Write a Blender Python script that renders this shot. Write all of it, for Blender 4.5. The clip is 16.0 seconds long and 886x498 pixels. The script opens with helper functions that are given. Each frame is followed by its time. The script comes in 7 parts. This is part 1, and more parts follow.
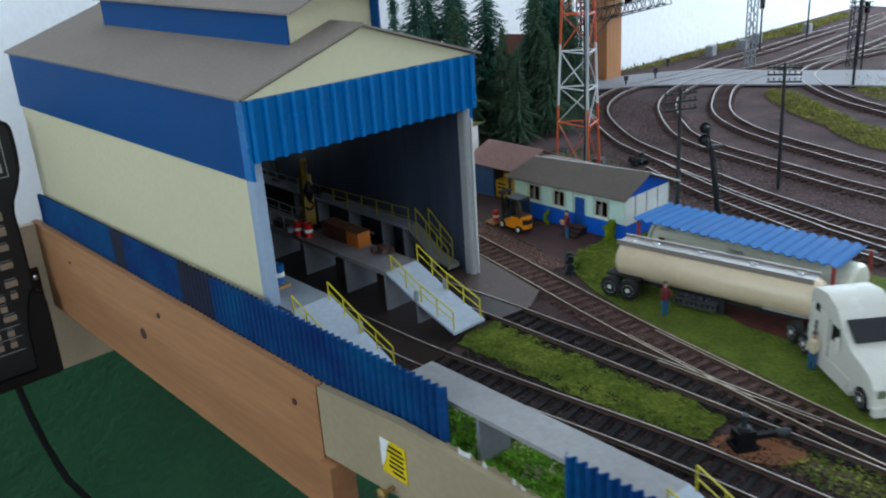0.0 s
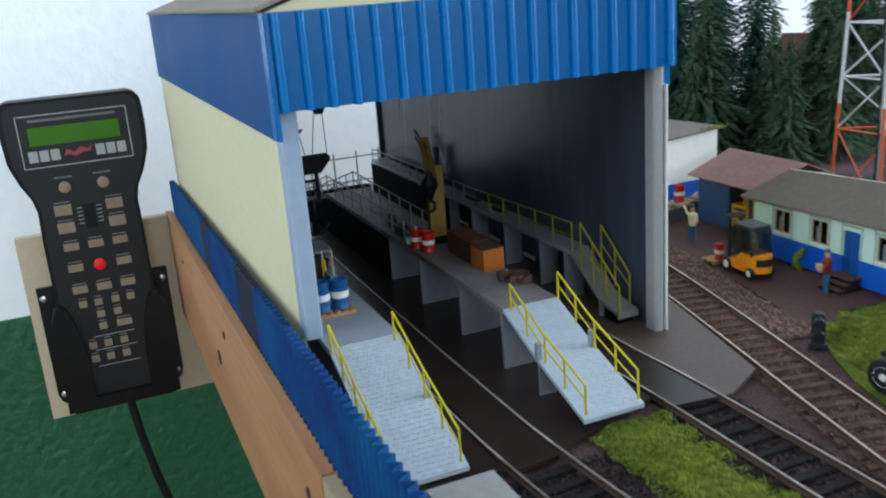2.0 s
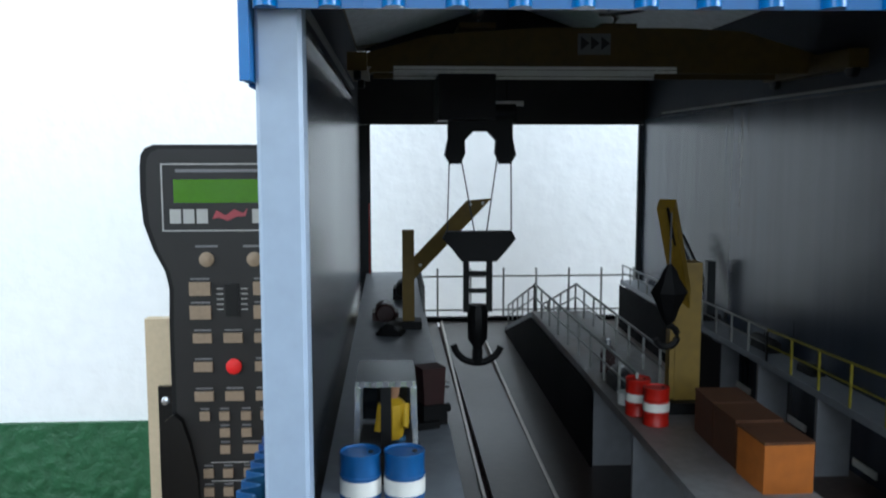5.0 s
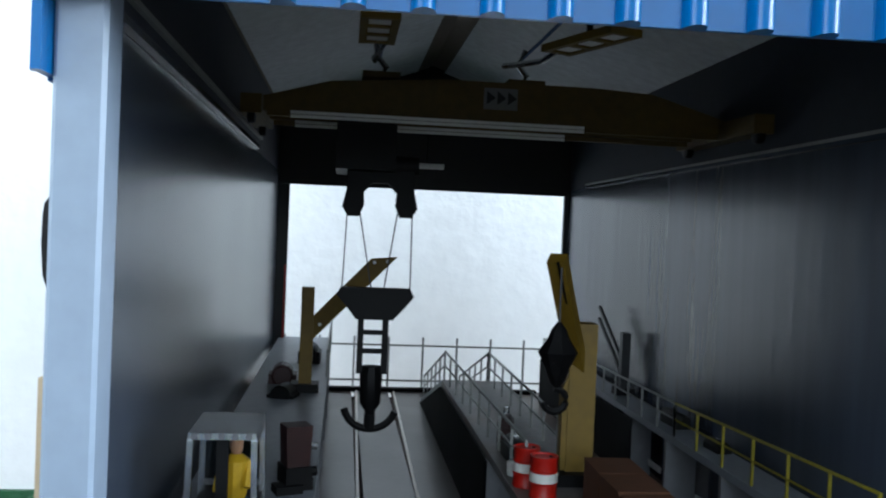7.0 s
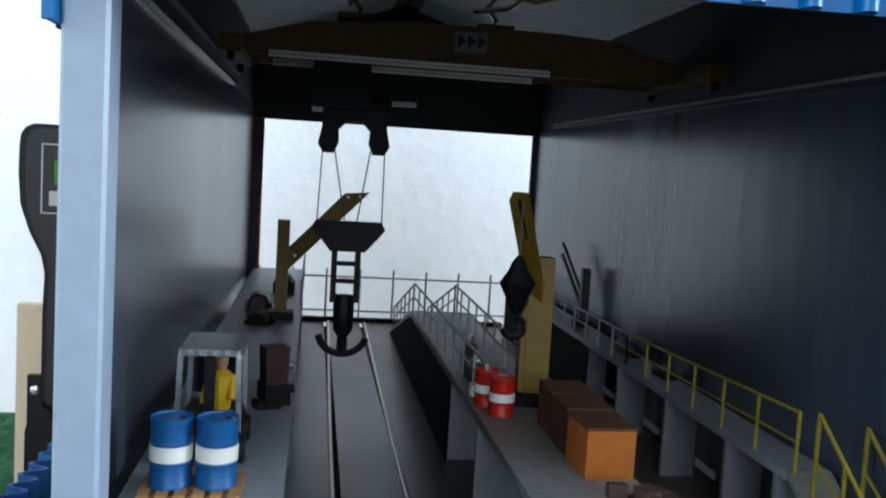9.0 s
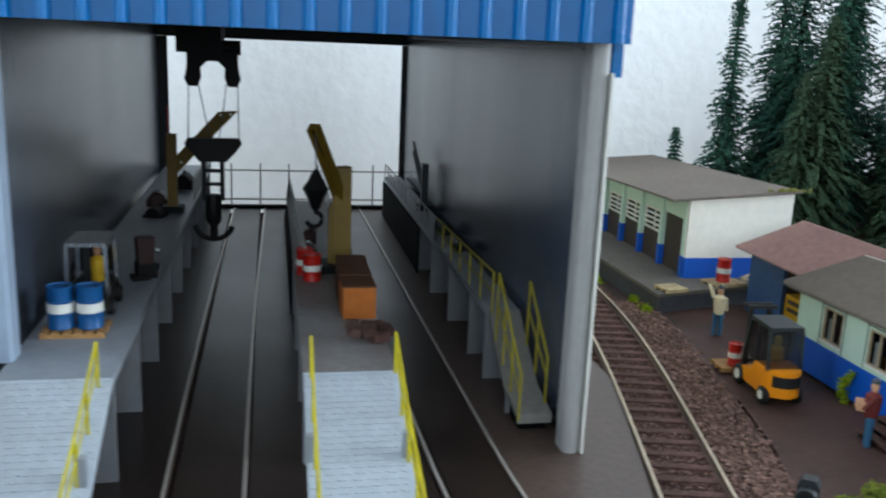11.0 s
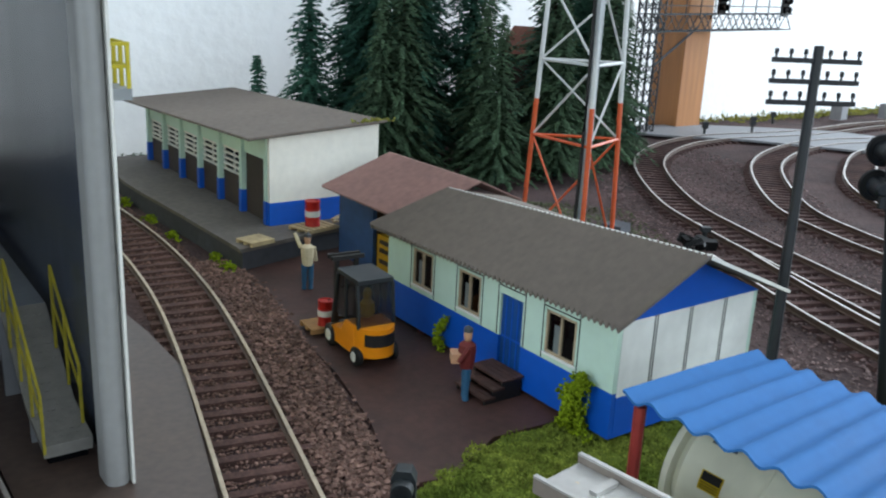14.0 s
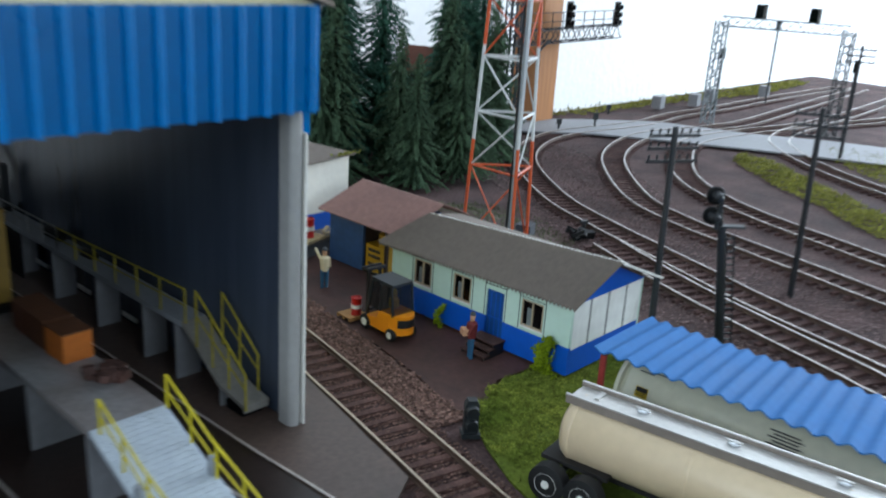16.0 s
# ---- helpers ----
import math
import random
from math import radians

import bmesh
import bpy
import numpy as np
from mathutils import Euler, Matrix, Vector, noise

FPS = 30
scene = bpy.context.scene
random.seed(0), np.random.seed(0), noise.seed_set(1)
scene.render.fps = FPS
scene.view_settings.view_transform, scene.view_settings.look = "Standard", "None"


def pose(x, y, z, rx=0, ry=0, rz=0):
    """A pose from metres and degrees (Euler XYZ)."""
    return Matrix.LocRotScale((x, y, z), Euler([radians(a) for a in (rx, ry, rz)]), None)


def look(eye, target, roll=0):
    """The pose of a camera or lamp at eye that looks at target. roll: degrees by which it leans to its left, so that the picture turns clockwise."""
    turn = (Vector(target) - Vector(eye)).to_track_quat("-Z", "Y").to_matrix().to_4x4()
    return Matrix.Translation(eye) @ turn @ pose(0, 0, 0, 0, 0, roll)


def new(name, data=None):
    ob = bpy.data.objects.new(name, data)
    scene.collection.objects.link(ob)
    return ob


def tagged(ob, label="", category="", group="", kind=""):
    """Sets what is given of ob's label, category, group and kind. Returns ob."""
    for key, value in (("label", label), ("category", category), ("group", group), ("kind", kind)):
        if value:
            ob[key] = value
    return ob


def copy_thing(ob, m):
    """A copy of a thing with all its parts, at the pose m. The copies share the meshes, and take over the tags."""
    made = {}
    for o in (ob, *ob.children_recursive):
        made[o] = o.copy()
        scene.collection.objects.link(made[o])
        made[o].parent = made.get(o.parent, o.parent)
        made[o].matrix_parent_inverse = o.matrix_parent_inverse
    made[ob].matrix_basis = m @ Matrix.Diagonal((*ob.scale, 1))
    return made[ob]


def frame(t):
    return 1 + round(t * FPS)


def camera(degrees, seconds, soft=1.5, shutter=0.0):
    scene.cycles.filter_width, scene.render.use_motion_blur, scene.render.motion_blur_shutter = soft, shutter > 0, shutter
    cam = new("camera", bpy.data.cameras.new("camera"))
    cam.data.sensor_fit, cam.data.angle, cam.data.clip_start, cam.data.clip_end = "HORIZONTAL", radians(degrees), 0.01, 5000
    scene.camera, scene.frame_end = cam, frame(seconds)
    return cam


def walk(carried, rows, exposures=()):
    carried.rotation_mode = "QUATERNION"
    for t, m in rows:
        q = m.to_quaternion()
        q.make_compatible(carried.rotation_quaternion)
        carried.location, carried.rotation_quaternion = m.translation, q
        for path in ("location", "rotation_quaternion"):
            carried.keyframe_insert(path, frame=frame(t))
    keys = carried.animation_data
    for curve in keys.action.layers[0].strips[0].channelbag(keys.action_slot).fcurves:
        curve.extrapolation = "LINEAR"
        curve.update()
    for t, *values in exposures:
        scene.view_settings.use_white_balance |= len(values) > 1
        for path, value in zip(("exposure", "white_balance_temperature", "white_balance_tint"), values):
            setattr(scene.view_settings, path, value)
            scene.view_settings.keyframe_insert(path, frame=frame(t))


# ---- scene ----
cam = camera(53.2, 16.0, 2.0, 0.5)
PATH = [
    (0, (-0.00200, -0.01106, 0.21130), (1.22720, 1.38833, -0.51723), -3.778),
    (0.5, (0.01429, 0.02993, 0.18752), (1.27376, 1.42102, -0.50430), -3.020),
    (1, (0.05047, 0.02636, 0.17086), (1.14211, 1.56309, -0.49754), -4.833),
    (1.2, (0.07349, 0.02559, 0.16237), (1.06192, 1.63283, -0.50080), -5.774),
    (1.5, (0.10315, 0.03943, 0.15477), (0.92348, 1.74874, -0.48186), -6.414),
    (2, (0.13967, 0.08093, 0.13816), (0.86021, 1.85433, -0.44139), -4.371),
    (2.5, (0.17001, 0.10633, 0.12714), (0.74894, 1.93522, -0.43854), -1.643),
    (3, (0.19964, 0.12819, 0.12151), (0.60084, 2.01980, -0.38922), 0.338),
    (3.5, (0.21477, 0.15962, 0.11434), (0.52287, 2.07830, -0.35866), 0.300),
    (4, (0.21253, 0.19368, 0.08896), (0.43272, 2.15374, -0.24224), -2.400),
    (4.2, (0.21191, 0.21052, 0.08808), (0.40120, 2.17571, -0.23160), -2.201),
    (6.3, (0.22618, 0.24576, 0.08023), (0.31255, 2.24347, 0.03923), 1.259),
    (6.5, (0.22818, 0.24660, 0.07947), (0.35675, 2.24175, 0.02598), 1.515),
    (7, (0.23017, 0.24749, 0.07954), (0.45308, 2.23469, 0.04266), 2.399),
    (7.5, (0.23039, 0.24748, 0.07926), (0.50779, 2.22783, 0.04410), 2.725),
    (8, (0.23044, 0.24723, 0.07915), (0.52605, 2.22324, -0.01025), 2.914),
    (8.2, (0.23005, 0.24670, 0.07905), (0.51634, 2.22336, -0.02517), 3.306),
    (10.3, (0.22879, 0.17423, 0.09776), (0.57707, 2.11073, -0.26096), 3.164),
    (10.5, (0.23526, 0.16144, 0.10249), (0.61157, 2.08653, -0.28793), 3.020),
    (11, (0.26057, 0.14796, 0.10263), (0.63842, 2.05785, -0.35514), 2.471),
    (11.5, (0.28320, 0.15087, 0.10457), (0.73134, 2.04104, -0.37128), 2.077),
    (12, (0.30040, 0.16298, 0.11049), (0.97845, 1.96839, -0.41935), 3.108),
    (12.5, (0.30036, 0.17804, 0.10940), (1.10088, 1.92873, -0.43302), 3.652),
    (13, (0.29640, 0.18109, 0.10845), (1.16862, 1.89386, -0.44440), 3.125),
    (13.5, (0.29951, 0.18087, 0.10197), (1.32156, 1.81130, -0.44313), 3.173),
    (14, (0.29397, 0.18573, 0.09844), (1.42740, 1.73326, -0.46769), 2.783),
    (14.5, (0.29631, 0.18359, 0.09514), (1.47211, 1.70204, -0.46325), 1.963),
    (15, (0.27945, 0.18607, 0.09457), (1.55762, 1.60687, -0.49503), 2.450),
    (15.2, (0.27072, 0.18677, 0.09816), (1.58496, 1.56862, -0.50455), 2.620),
    (15.5, (0.25073, 0.18234, 0.10724), (1.60086, 1.51899, -0.51766), 3.085),
    (16, (0.17782, 0.14501, 0.14900), (1.58899, 1.41105, -0.48798), 3.726),
]
EXPOSURES = [(0, -0.45, 5950, 10), (1.2, -0.3, 5950, 10), (2, 0.03, 6100, 10), (2.5, 0.12, 6150, 10), (4, 0.32, 6250, 10), (6.3, 0.42, 6120, 10), (8.2, 0.46, 6150, 10), (10.3, 0.14, 6300, 10), (11, 0.08, 6300, 10), (12.5, -0.05, 6300, 10), (15, -0.06, 6380, 10), (16, -0.17, 6120, 10)]
walk(cam, [(t, look(eye, target, roll)) for t, eye, target, roll in PATH], EXPOSURES)


# ---- room light: daylight from assumed windows, unseen behind and beside the layout ----
# Lengths below are in millimetres; MM turns them into metres.
MM = 0.001
world = bpy.data.worlds.new("room_world")
scene.world = world
world.use_nodes = True
world.node_tree.nodes["Background"].inputs[0].default_value = (0.75, 0.85, 1.0, 1)
world.node_tree.nodes["Background"].inputs[1].default_value = 0.2


def window_lamp(name, eye, target, w, h, power, colour):
    data = bpy.data.lights.new(name, "AREA")
    data.shape, data.size, data.size_y, data.energy, data.color = "RECTANGLE", w * MM, h * MM, power, colour
    ob = new(name, data)
    ob.matrix_world = look(Vector(eye) * MM, Vector(target) * MM)
    return ob


# lamps added in windows that stay out of view, sized to brighten the room
window_lamp("assumed_window_south", (400, -1990, 760), (400, 0, 300), 2200, 1300, 26, (0.80, 0.92, 1.0))
window_lamp("assumed_window_east", (2580, -50, 700), (600, 500, 250), 1200, 1050, 72, (0.80, 0.91, 1.0))
window_lamp("assumed_window_west", (-1480, -50, 700), (300, 300, 150), 1300, 1100, 23, (0.80, 0.92, 1.0))


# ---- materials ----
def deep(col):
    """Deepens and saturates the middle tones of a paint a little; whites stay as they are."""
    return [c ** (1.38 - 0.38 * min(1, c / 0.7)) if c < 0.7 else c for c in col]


def mat(name, col, rough=0.6, metal=0.0, var=0.12, coarse=0.04, fine=0.5, bump=0.0, spec=0.5, tint=None, stain=0.0, island=0.0):
    """A painted, moulded or natural surface. coarse, fine: noise per millimetre; tint: second colour; bump: relief in mm."""
    m = bpy.data.materials.new(name)
    m.use_nodes = True
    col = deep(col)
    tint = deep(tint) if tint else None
    nt = m.node_tree
    n, link = nt.nodes, nt.links.new
    bsdf = n["Principled BSDF"]
    bsdf.inputs["Roughness"].default_value = rough
    bsdf.inputs["Metallic"].default_value = metal
    bsdf.inputs["Specular IOR Level"].default_value = spec
    tc = n.new("ShaderNodeTexCoord")
    big = n.new("ShaderNodeTexNoise")
    big.inputs["Scale"].default_value, big.inputs["Detail"].default_value = coarse * 1000, 5
    small = n.new("ShaderNodeTexNoise")
    small.inputs["Scale"].default_value, small.inputs["Detail"].default_value = fine * 1000, 3
    link(tc.outputs["Object"], big.inputs["Vector"])
    link(tc.outputs["Object"], small.inputs["Vector"])
    ramp = n.new("ShaderNodeValToRGB")
    c2 = tint or [c * (1 - 1.6 * var) for c in col]
    ramp.color_ramp.elements[0].position, ramp.color_ramp.elements[1].position = 0.3, 0.68
    ramp.color_ramp.elements[0].color = (*c2, 1)
    ramp.color_ramp.elements[1].color = (*col, 1)
    link(big.outputs["Fac"], ramp.inputs["Fac"])
    mul = n.new("ShaderNodeMix")
    mul.data_type, mul.blend_type = "RGBA", "MULTIPLY"
    mul.inputs[0].default_value = 1.0
    grain = n.new("ShaderNodeMapRange")
    grain.inputs["From Min"].default_value, grain.inputs["From Max"].default_value = 0.3, 0.7
    grain.inputs["To Min"].default_value, grain.inputs["To Max"].default_value = 1 - var, 1 + var * 0.5
    link(small.outputs["Fac"], grain.inputs["Value"])
    link(ramp.outputs["Color"], mul.inputs[6])
    link(grain.outputs["Result"], mul.inputs[7])
    out = mul.outputs[2]
    if island:
        geo = n.new("ShaderNodeNewGeometry")
        isl = n.new("ShaderNodeMapRange")
        isl.inputs["To Min"].default_value, isl.inputs["To Max"].default_value = 1 - island, 1 + island
        link(geo.outputs["Random Per Island"], isl.inputs["Value"])
        mul2 = n.new("ShaderNodeMix")
        mul2.data_type, mul2.blend_type = "RGBA", "MULTIPLY"
        mul2.inputs[0].default_value = 1.0
        link(out, mul2.inputs[6])
        link(isl.outputs["Result"], mul2.inputs[7])
        out = mul2.outputs[2]
    link(out, bsdf.inputs["Base Color"])
    rr = n.new("ShaderNodeMapRange")
    rr.inputs["To Min"].default_value, rr.inputs["To Max"].default_value = max(0.03, rough - 0.1), min(1, rough + 0.1)
    link(big.outputs["Fac"], rr.inputs["Value"])
    link(rr.outputs["Result"], bsdf.inputs["Roughness"])
    if bump:
        b = n.new("ShaderNodeBump")
        b.inputs["Strength"].default_value, b.inputs["Distance"].default_value = 0.8, bump * MM
        link(small.outputs["Fac"], b.inputs["Height"])
        link(b.outputs["Normal"], bsdf.inputs["Normal"])
    return m


def wood_mat(name, col, dark, along="y", scale=0.02, rough=0.55):
    m = mat(name, col, rough, var=0.15, coarse=0.01, fine=0.15, bump=0.15, tint=dark)
    nt = m.node_tree
    tc = nt.nodes["Texture Coordinate"]
    mp = nt.nodes.new("ShaderNodeMapping")
    s = {"x": (0.08, 1, 1), "y": (1, 0.08, 1), "z": (1, 1, 0.08)}[along]
    mp.inputs["Scale"].default_value = [v * scale / 0.01 for v in s]
    nt.links.new(tc.outputs["Object"], mp.inputs["Vector"])
    for node in nt.nodes:
        if node.type == "TEX_NOISE":
            nt.links.new(mp.outputs["Vector"], node.inputs["Vector"])
    return m


